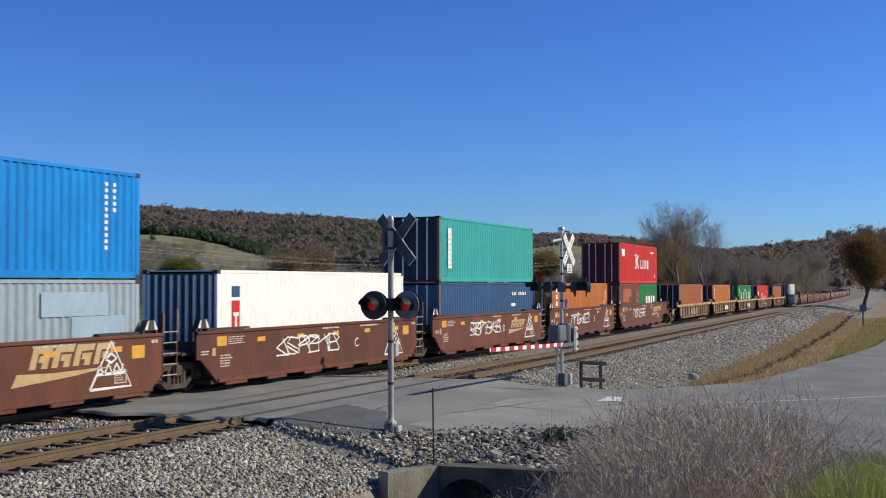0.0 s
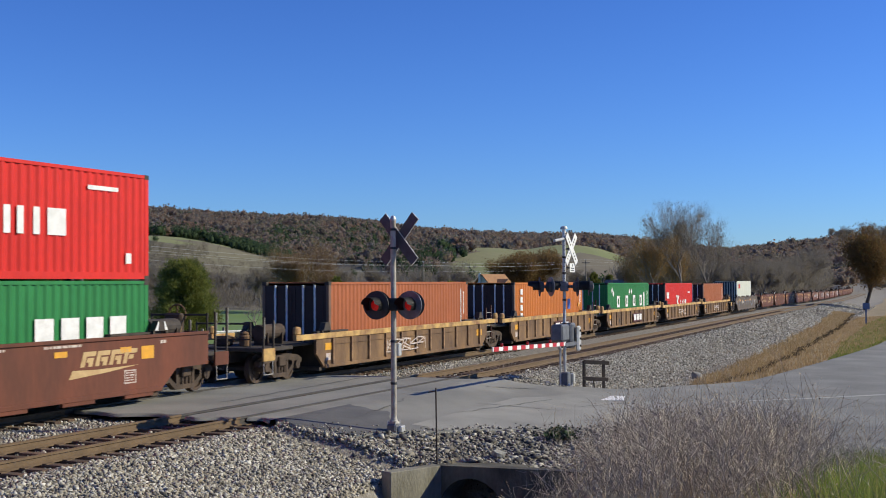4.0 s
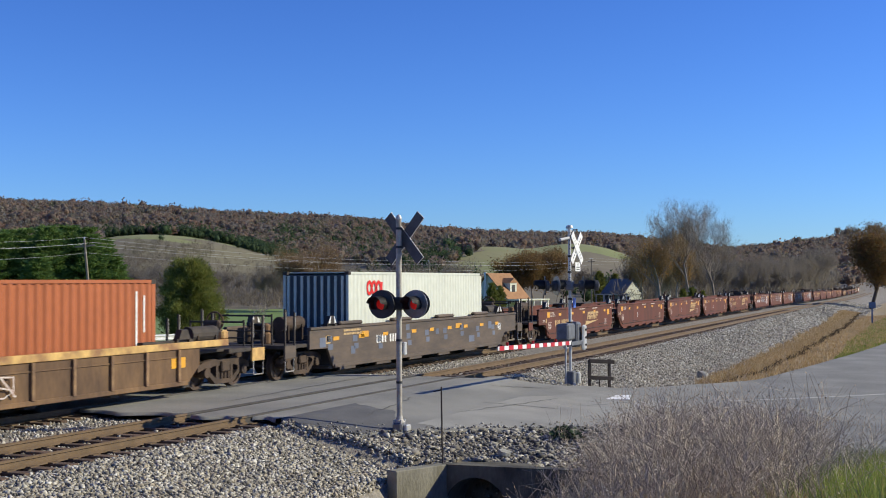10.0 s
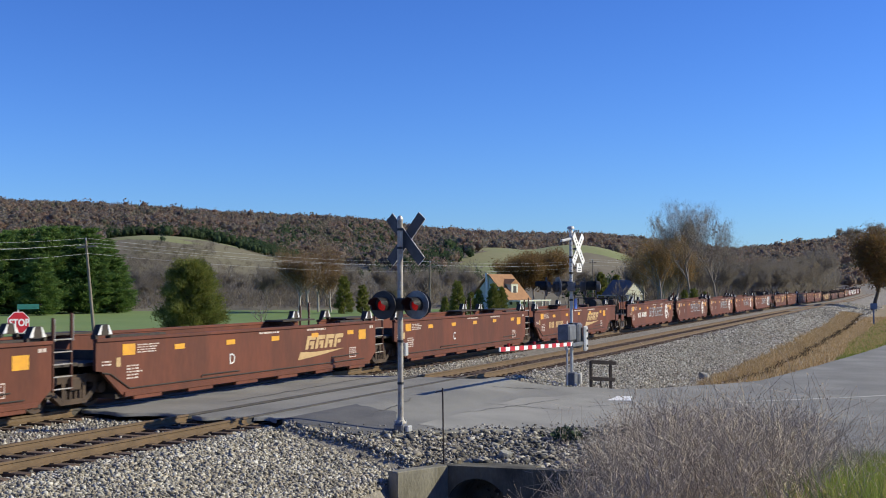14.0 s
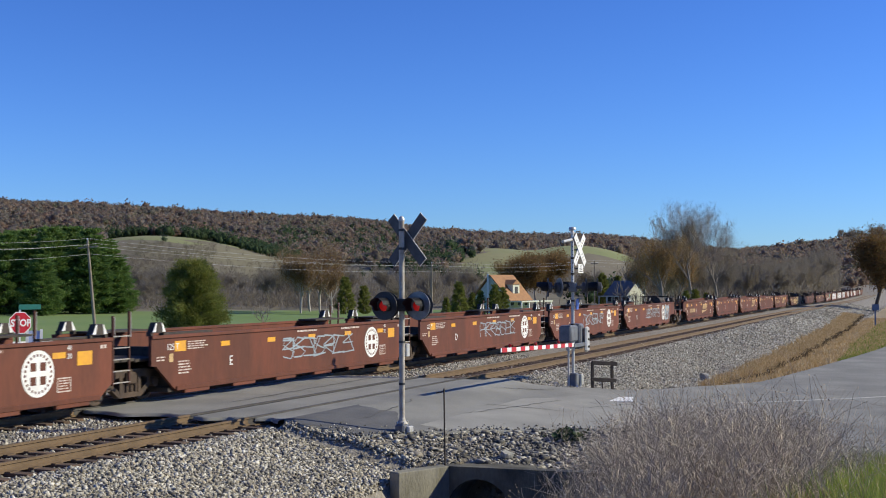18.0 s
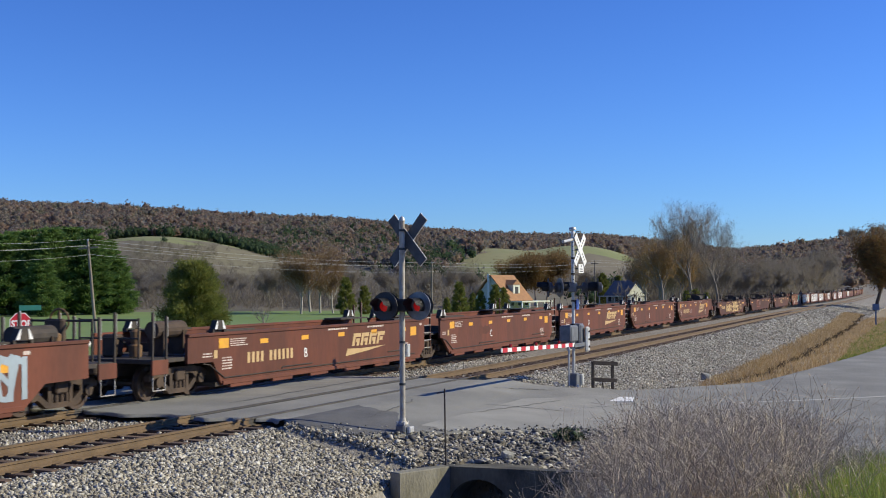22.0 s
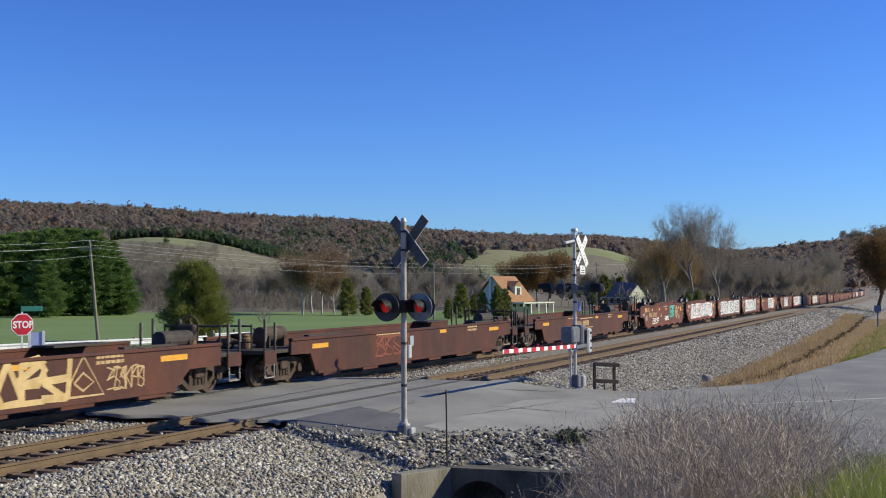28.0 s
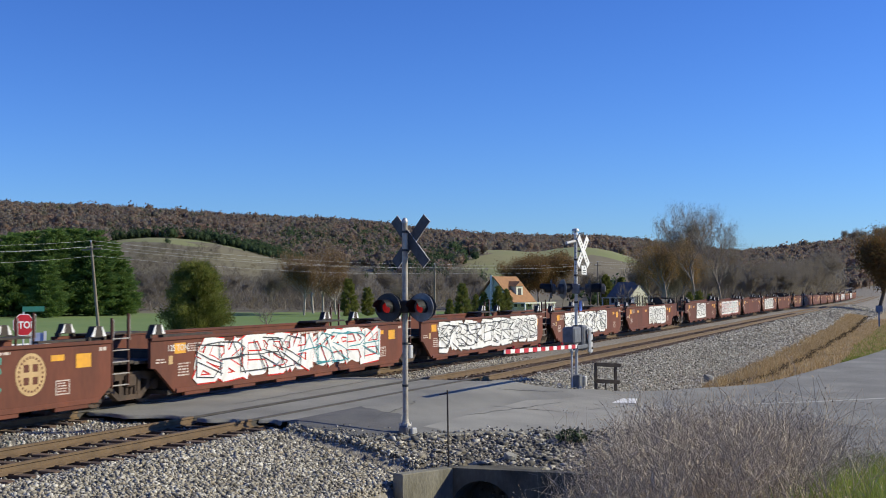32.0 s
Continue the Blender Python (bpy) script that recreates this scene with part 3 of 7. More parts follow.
def well_unit(L, paint, top=1.61, left=False, style="plain", coupler=(False, False)):
    """One well of a container car, truck centres L apart, its own truck at the far end and, if asked, at the near end too."""
    u = empty("well_car")
    stake = style == "stake"
    low = 0.32 if stake else 0.28
    near, far = well_ends(L, style, coupler)
    h = L / 2
    x0, x1 = -h - near[0], h + far[0]
    out = [(x0, top), (x0, near[1]), (-h - near[2], near[1] - 0.02), (-h - near[3], low), (h + far[3], low), (h + far[2], far[1] - 0.02), (x1, far[1]), (x1, top)]
    s0, s1 = -h - near[3], h + far[3]
    for s in (-1, 1):
        def span(a, b, s=s):
            return (-b, -a) if s < 0 else (a, b)
        part("side_wall", plate(out, *span(1.42, 1.50)), paint, u)
        more = 1.3 if stake else 0.0
        part("top_chord", boxes((x0 - more, x1 + more, *span(1.40, 1.54), top - (0.16 if stake else 0.07), top + 0.012), bevel=0.012), CAR_YELLOW if stake else paint, u, "scuffed yellow top sill" if stake else "")
        part("bottom_sill", boxes((s0 + 0.05, s1 - 0.05, *span(1.36, 1.54), low - 0.05, low + 0.06), bevel=0.01), CAR_RUST if stake else paint, u)
        if stake:
            n = 11
            first = part("side_post", boxes((-0.05, 0.05, *span(1.5, 1.57), low + 0.05, top - 0.16), bevel=0.008), CAR_POST_LIT, u, "worn tan side post, pale for its lit edges")
            for i in range(n):
                m = pose(x0 + 1.05 + i * (x1 - x0 - 2.0) / (n - 1), 0, 0)
                if i == 0:
                    first.matrix_basis = m
                else:
                    share("side_post", first.data, u, m)
            part("side_rib", boxes((x0 + 1.05, x1 - 1.0, *span(1.5, 1.525), top - 0.36, top - 0.33)), CAR_RUST, u)
            for xe in (x0 - more, x1 + more - 0.3):
                part("end_gusset", boxes((xe, xe + 0.3, *span(1.38, 1.55), top, top + 0.26), bevel=0.05), CAR_YELLOW, u, "scuffed yellow end gusset")
        else:
            n = 6
            tab = part("sill_tab", boxes((-0.55, 0.55, *span(1.44, 1.53), low - 0.14, low - 0.048), bevel=0.012), paint, u)
            for i in range(n):
                m = pose(s0 + 0.95 + i * (s1 - s0 - 1.9) / (n - 1), 0, 0)
                if i == 0:
                    tab.matrix_basis = m
                else:
                    share("sill_tab", tab.data, u, m)
    part("floor_frame", boxes(*[(x - 0.16, x + 0.16, -1.42, 1.42, 0.2, 0.31) for x in np.linspace(s0, s1, 6)], (s0, s1, -0.35, 0.35, 0.2, 0.28)), DARK, u)
    for e in (-1, 1):
        cut = near if e < 0 else far
        joined = coupler[0 if e < 0 else 1]
        well = h + cut[3] - 0.05 if not stake else h - 2.1
        a, b = sorted((e * well, e * (well + 0.08)))
        part("bulkhead", boxes((a, b, -1.42, 1.42, 0.3, top - 0.3)), DARK, u)
        a, b = sorted((e * well, e * (h + (0.2 if stake else 0.0))))
        part("end_platform", boxes((a, b, -1.25, 1.25, 1.0, 1.08), (a, b, -0.4, 0.4, 0.72, 1.0), bevel=0.01), DARK, u, "dark steel end platform")
        own = (e < 0 and left) or e > 0
        # guides that centre the container: a dark block between two white flanks
        xa = e * (h + cut[3] + (0.0 if joined or e > 0 else 0.6)) if not stake else e * (h - 2.3)
        for s in (-1, 1) if top > 1.4 or stake else ():
            g = bmesh.new()
            for q in (-0.26, 0.26):
                box(g, xa + q - 0.04, xa + q + 0.04, s * 1.38 - 0.07, s * 1.38 + 0.07, top, top + 0.1)
            block = plate([(xa - 0.25, top + 0.08), (xa + 0.25, top + 0.08), (xa + 0.12, top + 0.33), (xa - 0.12, top + 0.33)], s * 1.38 - 0.09, s * 1.38 + 0.09)
            me = bpy.data.meshes.new("block")
            block.to_mesh(me)
            block.free()
            g.from_mesh(me)
            bpy.data.meshes.remove(me)
            part("container_guide", g, DARK, u, "dark tapered container guide")
            if not stake:
                for q in (-1, 1):
                    pts = [(xa + q * 0.14, top + 0.1), (xa + q * 0.26, top + 0.1), (xa + q * 0.13, top + 0.32), (xa + q * 0.1, top + 0.32)]
                    part("guide_face", plate(pts if q > 0 else pts[::-1], s * 1.38 - 0.1, s * 1.38 - 0.088), WHITE, u, "white painted face of the guide")
        # walkway above the truck
        a, b = sorted((e * (well - 1.8), e * (well + 0.3)))
        for ya, yb in ((0.7, 1.38), (-1.38, -1.2)):
            part("walkway", boxes((a, b, ya, yb, top + 0.015, top + 0.065)), DARK, u)
        # tall grab posts at the corners, pale on the face
        if joined:
            posts = (h + 0.95, h + 1.5)
        elif e > 0:
            posts = (h + cut[0] + 0.12, h + cut[0] + 0.72)
        else:
            posts = ()
        for s in (-1, 1):
            for k, xp in enumerate(posts):
                part("grab_post", boxes((e * xp - 0.026, e * xp + 0.026, s * 1.42 - 0.026, s * 1.42 + 0.026, 0.5 if not joined else 0.62, top + 0.5 + 0.1 * k), bevel=0.006), CAR_BROWN if not joined else DARK, u, "upright grab post")
                part("grab_rail", rods(((e * xp + 0.07, s * 1.42, top - 0.02), (e * xp + 0.07, s * 1.42, top + 0.46 + 0.1 * k), 0.014), ((e * xp + 0.07, s * 1.42, top + 0.46 + 0.1 * k), (e * xp, s * 1.42, top + 0.46 + 0.1 * k), 0.014), seg=6), ZINC_DULL, u, "pale grab rail")
            if posts and not joined:
                for k in range(5):
                    part("rung", rods(((e * posts[0], s * 1.44, 0.55 + 0.27 * k), (e * posts[1], s * 1.44, 0.55 + 0.27 * k), 0.016), seg=5), ZINC_DULL, u, "pale ladder rung")
        if own:
            truck(u, e * h)
        if joined:
            a, b = sorted((e * (h - 0.2), e * (h + 1.55)))
            part("end_sill", boxes((a, b, -0.3, 0.3, 0.62, 0.99), (a, b, -1.42, 1.42, 0.95, 1.06), bevel=0.015), DARK, u, "dark steel end sill")
            c0, c1 = sorted((e * (h + 0.9), e * (h + 1.55)))
            for s in (-1, 1):
                part("step_panel", boxes((c0, c1, s * 1.43 - 0.03, s * 1.43 + 0.03, 0.68, 1.04), bevel=0.01), paint if not stake else CAR_YELLOW, u, "small side panel above the step")
                part("stirrup", rods(((e * (h + 1.5), s * 1.43, 0.7), (e * (h + 1.5), s * 1.43, 0.3), 0.016), ((e * (h + 1.0), s * 1.43, 0.7), (e * (h + 1.0), s * 1.43, 0.3), 0.016), ((e * (h + 1.5), s * 1.43, 0.3), (e * (h + 1.0), s * 1.43, 0.3), 0.016), seg=5), ZINC_DULL, u, "hanging step")
            a, b = sorted((e * (h + 1.55), e * (h + 2.05)))
            part("coupler", boxes((a, b, -0.14, 0.14, 0.7, 0.98), bevel=0.04), TRUCK, u, "rusty knuckle coupler")
            part("brake_hose", rods(((e * (h + 1.6), -0.3, 0.75), (e * (h + 1.85), -0.3, 0.45), 0.025), ((e * (h + 1.85), -0.3, 0.45), (e * (h + 2.05), -0.3, 0.5), 0.025), seg=6), BLACK, u, "black air hose")
            xh = e * (h + 1.35)
            part("end_railing", rods(((xh, -0.9, 1.05), (xh, -0.9, top + 0.45), 0.028), ((xh, 0.9, 1.05), (xh, 0.9, top + 0.45), 0.028), ((xh, -0.9, top + 0.4), (xh, 0.9, top + 0.4), 0.028), ((xh, -0.9, top - 0.05), (xh, 0.9, top - 0.05), 0.022), seg=8), DARK, u, "dark end railing")
            if e > 0:
                ring = bmesh.new()
                hoop = [Vector((xh + 0.05, 0.1 + 0.28 * math.cos(k * 0.3927), top + 0.4 + 0.28 * math.sin(k * 0.3927))) for k in range(17)]
                for p, q in zip(hoop, hoop[1:]):
                    rod(ring, p, q, 0.025, seg=6)
                for k in range(4):
                    rod(ring, hoop[4 * k], (xh + 0.05, 0.1, top + 0.4), 0.018, seg=5)
                part("hand_wheel", ring, CAR_RUST, u, "rusty round hand wheel")
                part("brake_box", boxes((xh - 0.22, xh - 0.02, -0.2, 0.35, top - 0.2, top + 0.45), bevel=0.05), TRUCK, u, "rusty hand brake housing")
            t0, t1 = sorted((e * (h - 0.9), e * (h + 0.35)))
            part("air_tank", rods(((t0, -0.55, top + 0.12), (t1, -0.55, top + 0.12), 0.22), seg=14), DARK if e > 0 else TRUCK, u, "dark air reservoir")
            for xb in (t0 + 0.2, t1 - 0.2):
                part("tank_band", boxes((xb - 0.03, xb + 0.03, -0.79, -0.31, 1.06, top + 0.1), bevel=0.01), TRUCK, u)
            v0 = e * (h + 0.75)
            part("valve_gear", lathe([(0.05, 1.06), (0.16, 1.08), (0.17, 1.35), (0.11, 1.4), (0.13, top + 0.1), (0.04, top + 0.16)], 12), CAR_RUST, u, "rusty brake valve").matrix_basis = pose(v0, -0.35, 0)
            part("valve_gear", boxes((v0 - 0.15, v0 + 0.2, 0.15, 0.6, 1.06, top + 0.02), bevel=0.05), TRUCK, u, "rusty brake valve housing")
            part("brake_rod", rods(((t0, 0.1, 1.25), (e * (h + 1.3), -0.1, top + 0.05), 0.03), seg=6), TRUCK, u, "rusty brake rod")
    return u


MOVERS = []
SPEED, GAIN = 15.4, 0.025


def travelled(t):
    return SPEED * t + GAIN * t * t


def on_line(s, z=0.0, y=0.0):
    a = math.atan2(float(bend(s + 3)) - float(bend(s - 3)), 6)
    return pose(s, Y_TRAIN + float(bend(s)) + y, float(grade(s)) + z, 0, 0, math.degrees(a))


KINDS = {}
LABELS = {"oxide": "oxide-red articulated well car, empty, with yellow reflectors", "brown": "dark brown well car with faded graffiti", "rust": "rusty brown well car with yellow sills and ribbed sides",
          "umber": "grey-brown well car with patched paint"}


def unit(kind, s, L, left=False, coupler=(False, False), label=""):
    paint, top, style = {"oxide": (CAR_RED, 1.61, "plain"), "brown": (CAR_BROWN, 1.34, "plain"), "rust": (CAR_RUST, 1.34, "stake"), "umber": (CAR_GREY, 1.52, "plain")}[kind]
    key = (kind, round(L, 2), left, coupler)
    if key not in KINDS:
        KINDS[key] = well_unit(L, paint, top, left, style, coupler)
        u = KINDS[key]
        u.matrix_basis = on_line(s)
    else:
        # the copied car starts without the marks that the first one was given
        marks = [o for o in KINDS[key].children if o.name.split(".")[0] in MARKS]
        for o in marks:
            o.parent = None
        u = copy_thing(KINDS[key], on_line(s))
        for o in marks:
            o.parent = KINDS[key]
    tagged(u, label or LABELS[kind], "railway wagon", "wagons of the train")
    MOVERS.append((u, s, 0.0))
    return u


MARKS = {"air_pipe", "reflector", "stencil", "car_letter", "emblem", "graffiti", "load_mark"}


# ---------- markings on the cars ----------
GOLD_SPRAY = mat("spray_gold", (0.60, 0.43, 0.19), (0.46, 0.31, 0.12), rough=0.6, scale=3, fine=20, bump=0.02, grain=0.2)
STENCIL = mat("worn_stencil_white", (0.62, 0.56, 0.50), (0.42, 0.30, 0.25), rough=0.7, scale=9, fine=40, bump=0.02, grain=0.2)
def quadmark(bm, x0, x1, z0, z1, y=-1.506, skew=0.0, t=0.004):
    vs = [bm.verts.new((x + skew * (z - z0), y, z)) for x, z in ((x0, z0), (x1, z0), (x1, z1), (x0, z1))]
    bm.faces.new(vs)
    return bm


def bars(rows, y=-1.506, skew=0.0):
    bm = bmesh.new()
    for r in rows:
        quadmark(bm, *r, y=y, skew=skew)
    return bm


def block_text(x, z, size, count, gap=()):
    """A line of characters that are not spelt out, as one slim bar each."""
    return [(x + k * size * 0.8, x + (k * 0.8 + 0.46) * size, z, z + size) for k in range(count) if k not in gap]


def lines_of(x0, x1, z0, z1, rows, rng, gap=0.4):
    """Small lettering that cannot be read, as rows of short bars."""
    out = []
    h = (z1 - z0) / rows
    for i in range(rows):
        x = x0
        end = x1 - rng.uniform(0, 0.3) * (x1 - x0)
        while x < end:
            w = rng.uniform(0.06, 0.2)
            out.append((x, min(x + w, end), z0 + i * h + h * gap * 0.5, z0 + (i + 1) * h - h * gap * 0.5))
            x += w + 0.03
    return out


def ribbon(bm, pts, w, y):
    """A painted stroke through points in x and z."""
    n = len(pts)
    left, right = [], []
    for i, (x, z) in enumerate(pts):
        ax, az = pts[max(i - 1, 0)]
        bx, bz = pts[min(i + 1, n - 1)]
        d = math.hypot(bx - ax, bz - az) or 1
        nx, nz = -(bz - az) / d, (bx - ax) / d
        k = w / 2
        left.append(bm.verts.new((x + nx * k, y, z + nz * k)))
        right.append(bm.verts.new((x - nx * k, y, z - nz * k)))
    for i in range(n - 1):
        bm.faces.new((left[i], left[i + 1], right[i + 1], right[i]))


def scrawl(x0, x1, z0, z1, count, rng, w=0.045, y=-1.507):
    """Spray-can tags: tall tangled strokes that stand for letters that cannot be read."""
    return strokes(x0, x1, z0, z1, count, rng, w, y, 0.05 * (z1 - z0))


def blobs(x0, x1, z0, z1, count, rng, y=-1.507):
    """Fat painted letters that cannot be read: rounded blocks side by side with legs and notches."""
    bm = bmesh.new()
    step = (x1 - x0) / count
    for i in range(count):
        cx, w = x0 + (i + 0.5) * step, step * rng.uniform(0.5, 0.58)
        h = (z1 - z0) / 2 * rng.uniform(0.85, 1.0)
        cz = (z0 + z1) / 2
        vs = []
        lobes, ph = rng.choice([2, 3, 4]), rng.uniform(0, 6)
        for k in range(22):
            a = 2 * math.pi * k / 22
            r = 1 + 0.18 * math.sin(lobes * a + ph)
            cx_, cz_ = math.cos(a), math.sin(a)
            q = 1 / max(abs(cx_) ** 3 + abs(cz_) ** 3, 0.3) ** 0.333
            vs.append(bm.verts.new((cx + w * r * cx_ * q, y - 0.0006 * (i % 2), min(max(cz + h * r * cz_ * q, z0), z1))))
        bm.faces.new(vs)
    # paint between the letters
    n = count * 4
    rim = [x0 + (x1 - x0) * k / n for k in range(n + 1)]
    h = z1 - z0
    low = [bm.verts.new((x, y + 0.0006, z0 + h * (0.1 + 0.07 * math.sin(x * 5.1)))) for x in rim]
    high = [bm.verts.new((x, y + 0.0006, z1 - h * (0.1 + 0.07 * math.sin(x * 4.3 + 1)))) for x in rim]
    for k in range(n):
        bm.faces.new((low[k], low[k + 1], high[k + 1], high[k]))
    return bm


def strokes(x0, x1, z0, z1, count, rng, w, y, jitter):
    """Broad painted strokes: stems, diagonals and bowls that stand for letters that cannot be read."""
    bm = bmesh.new()
    step, h = (x1 - x0) / count, z1 - z0
    shapes = [[(0.1, 0), (0.1, 1)], [(0.05, 0), (0.5, 1)], [(0.5, 1), (0.95, 0)], [(0.9, 0), (0.9, 1)], [(0.1, 1), (0.9, 0.9)], [(0.1, 0.5), (0.9, 0.55)], [(0.1, 0), (0.9, 0.05)],
              [(0.15, 1), (0.7, 1), (0.9, 0.75), (0.7, 0.5), (0.2, 0.5)], [(0.85, 0.95), (0.35, 1), (0.12, 0.7), (0.5, 0.5), (0.88, 0.3), (0.6, 0), (0.12, 0.05)], [(0.1, 0.5), (0.85, 0)], [(0.1, 0.5), (0.85, 1)]]
    n = 0
    for i in range(count):
        for k in rng.sample(range(len(shapes)), 4):
            pts = [(x0 + (i + px * 1.45 - 0.2) * step + rng.uniform(-jitter, jitter), z0 + (0.04 + 0.92 * pz) * h + rng.uniform(-jitter, jitter)) for px, pz in shapes[k]]
            ribbon(bm, pts, w * rng.uniform(0.85, 1.2), y - 0.0003 * n)
            n += 1
    return bm


def letter(u, text, x, z, size, material=WHITE, slant=0.0):
    bm = words(text, size, slant=slant)
    bm.transform(Matrix.Translation((x, -1.508, z)))
    part("car_letter", bm, material, u, "painted letter on the side")


def slanted_logo(u, x, z, k=1.0, material=TAN):
    """The owner's mark as plain slanted blocks over a long wedge."""
    lean = 0.35
    for i in range(4):
        xs, zs = x + i * 0.56 * k, z + 0.26 * k
        bm = bmesh.new()
        for x0, x1, z0, z1 in ((0, 0.16, 0, 0.38), (0.16, 0.5, 0.26, 0.38), (0.2, 0.46 if i < 3 else 0.4, 0.11, 0.22), (0.3, 0.46, 0.0, 0.11))[:4 if i < 3 else 3]:
            quadmark(bm, xs + (x0 + lean * z0) * k, xs + (x1 + lean * z0) * k, zs + z0 * k, zs + z1 * k, skew=lean)
        bmesh.ops.remove_doubles(bm, verts=bm.verts, dist=0.002)
        tagged(part("emblem", bm, material, u, "tan slanted block of an emblem"), kind="stuff")
    bm = bmesh.new()
    bm.faces.new([bm.verts.new((px, -1.506, pz)) for px, pz in ((x - 0.42 * k, z - 0.02 * k), (x + 1.1 * k, z + 0.08 * k), (x + 2.35 * k, z + 0.2 * k), (x + 0.6 * k, z + 0.17 * k), (x - 0.28 * k, z + 0.2 * k))])
    part("emblem", bm, material, u, "tan wedge of an emblem")


def round_logo(u, x, z, r=0.42, material=WHITE, ink=None):
    bm = bmesh.new()
    bmesh.ops.create_circle(bm, cap_ends=True, segments=28, radius=r, matrix=Matrix.Translation((x, -1.506, z)) @ Matrix.Rotation(radians(90), 4, "X"))
    part("emblem", bm, material, u, "round painted emblem with a cross")
    ink = ink or CAR_RED
    bm = bmesh.new()
    k = r / 0.42
    for sx in (-1, 1):
        for sz in (-1, 1):
            x0, x1 = sorted((x + sx * 0.05 * k, x + sx * 0.2 * k))
            z0, z1 = sorted((z + sz * 0.05 * k, z + sz * 0.2 * k))
            quadmark(bm, x0, x1, z0, z1, y=-1.509)
    for i in range(24):
        a0, a1 = 2 * math.pi * i / 24, 2 * math.pi * (i + 0.5) / 24
        vs = [bm.verts.new((x + q * k * math.cos(a), -1.509, z + q * k * math.sin(a))) for q, a in ((0.31, a0), (0.36, a0), (0.36, a1), (0.31, a1))]
        bm.faces.new(vs)
    tagged(part("emblem", bm, ink, u), kind="stuff")


def standard_marks(u, L, rng, n=5):
    """Reflectors and small stencils that every well carries."""
    a, b = -L / 2 + 0.3, L / 2 - 1.15
    for i in range(n):
        x = a + 3.0 + i * (b - a - 5.0) / (n - 1)
        part("reflector", bars([(x, x + 0.42, 1.24, 1.37)]), AMBER, u, "yellow reflective sticker")
    part("reflector", bars([(b - 1.2, b - 0.7, 1.05, 1.36)]), AMBER, u, "square yellow reflective sticker")
    part("reflector", bars([(a + 0.95, a + 1.42, 1.2, 1.46)]), AMBER, u, "square yellow reflective sticker")
    part("reflector", bars([(a + 0.72, a + 0.88, 0.95, 1.16)]), TAN, u, "small pale sticker")
    part("stencil", bars(lines_of(a + 1.5, a + 2.4, 1.22, 1.45, 4, rng, 0.5) + lines_of(a + 1.1, a + 1.7, 0.62, 0.98, 5, rng, 0.5) + lines_of(a + 0.2, a + 0.65, 0.98, 1.12, 2, rng, 0.5)), STENCIL, u, "small white stencilled lettering")
    part("stencil", bars(lines_of(b - 4.6, b - 3.0, 1.44, 1.51, 1, rng, 0.2) + lines_of(-0.6, 0.9, 1.45, 1.51, 1, rng, 0.2) + lines_of(b - 0.42, b - 0.15, 1.38, 1.48, 1, rng, 0.2)), STENCIL, u, "small white stencilled lettering")
    x = b - 1.85
    part("stencil", bars([(x, x + 0.03, 0.5, 0.82), (x + 0.42, x + 0.45, 0.5, 0.82), (x, x + 0.45, 0.5, 0.53), (x, x + 0.45, 0.79, 0.82)] + lines_of(x + 0.06, x + 0.4, 0.55, 0.78, 4, rng, 0.5)), STENCIL, u, "framed white stencil")


def corrugated(x0, x1, z0, z1, y, depth, pitch=0.28, flip=1):
    """A pressed steel sheet in the x-z plane with trapezoid waves."""
    xs, k = [], 0
    x = x0
    while x < x1 - 0.02:
        for dx, d in ((0.0, 0), (0.07, 0), (0.14, 1), (0.21, 1)):
            if x + dx < x1:
                xs.append((x + dx, d))
        x += pitch
    xs.append((x1, 0))
    bm = bmesh.new()
    prev = None
    for px, d in xs:
        yy = y + flip * depth * d
        a, b = bm.verts.new((px, yy, z0)), bm.verts.new((px, yy, z1))
        if prev:
            bm.faces.new((prev[0], a, b, prev[1]))
        prev = (a, b)
    bmesh.ops.recalc_face_normals(bm, faces=bm.faces)
    return bm


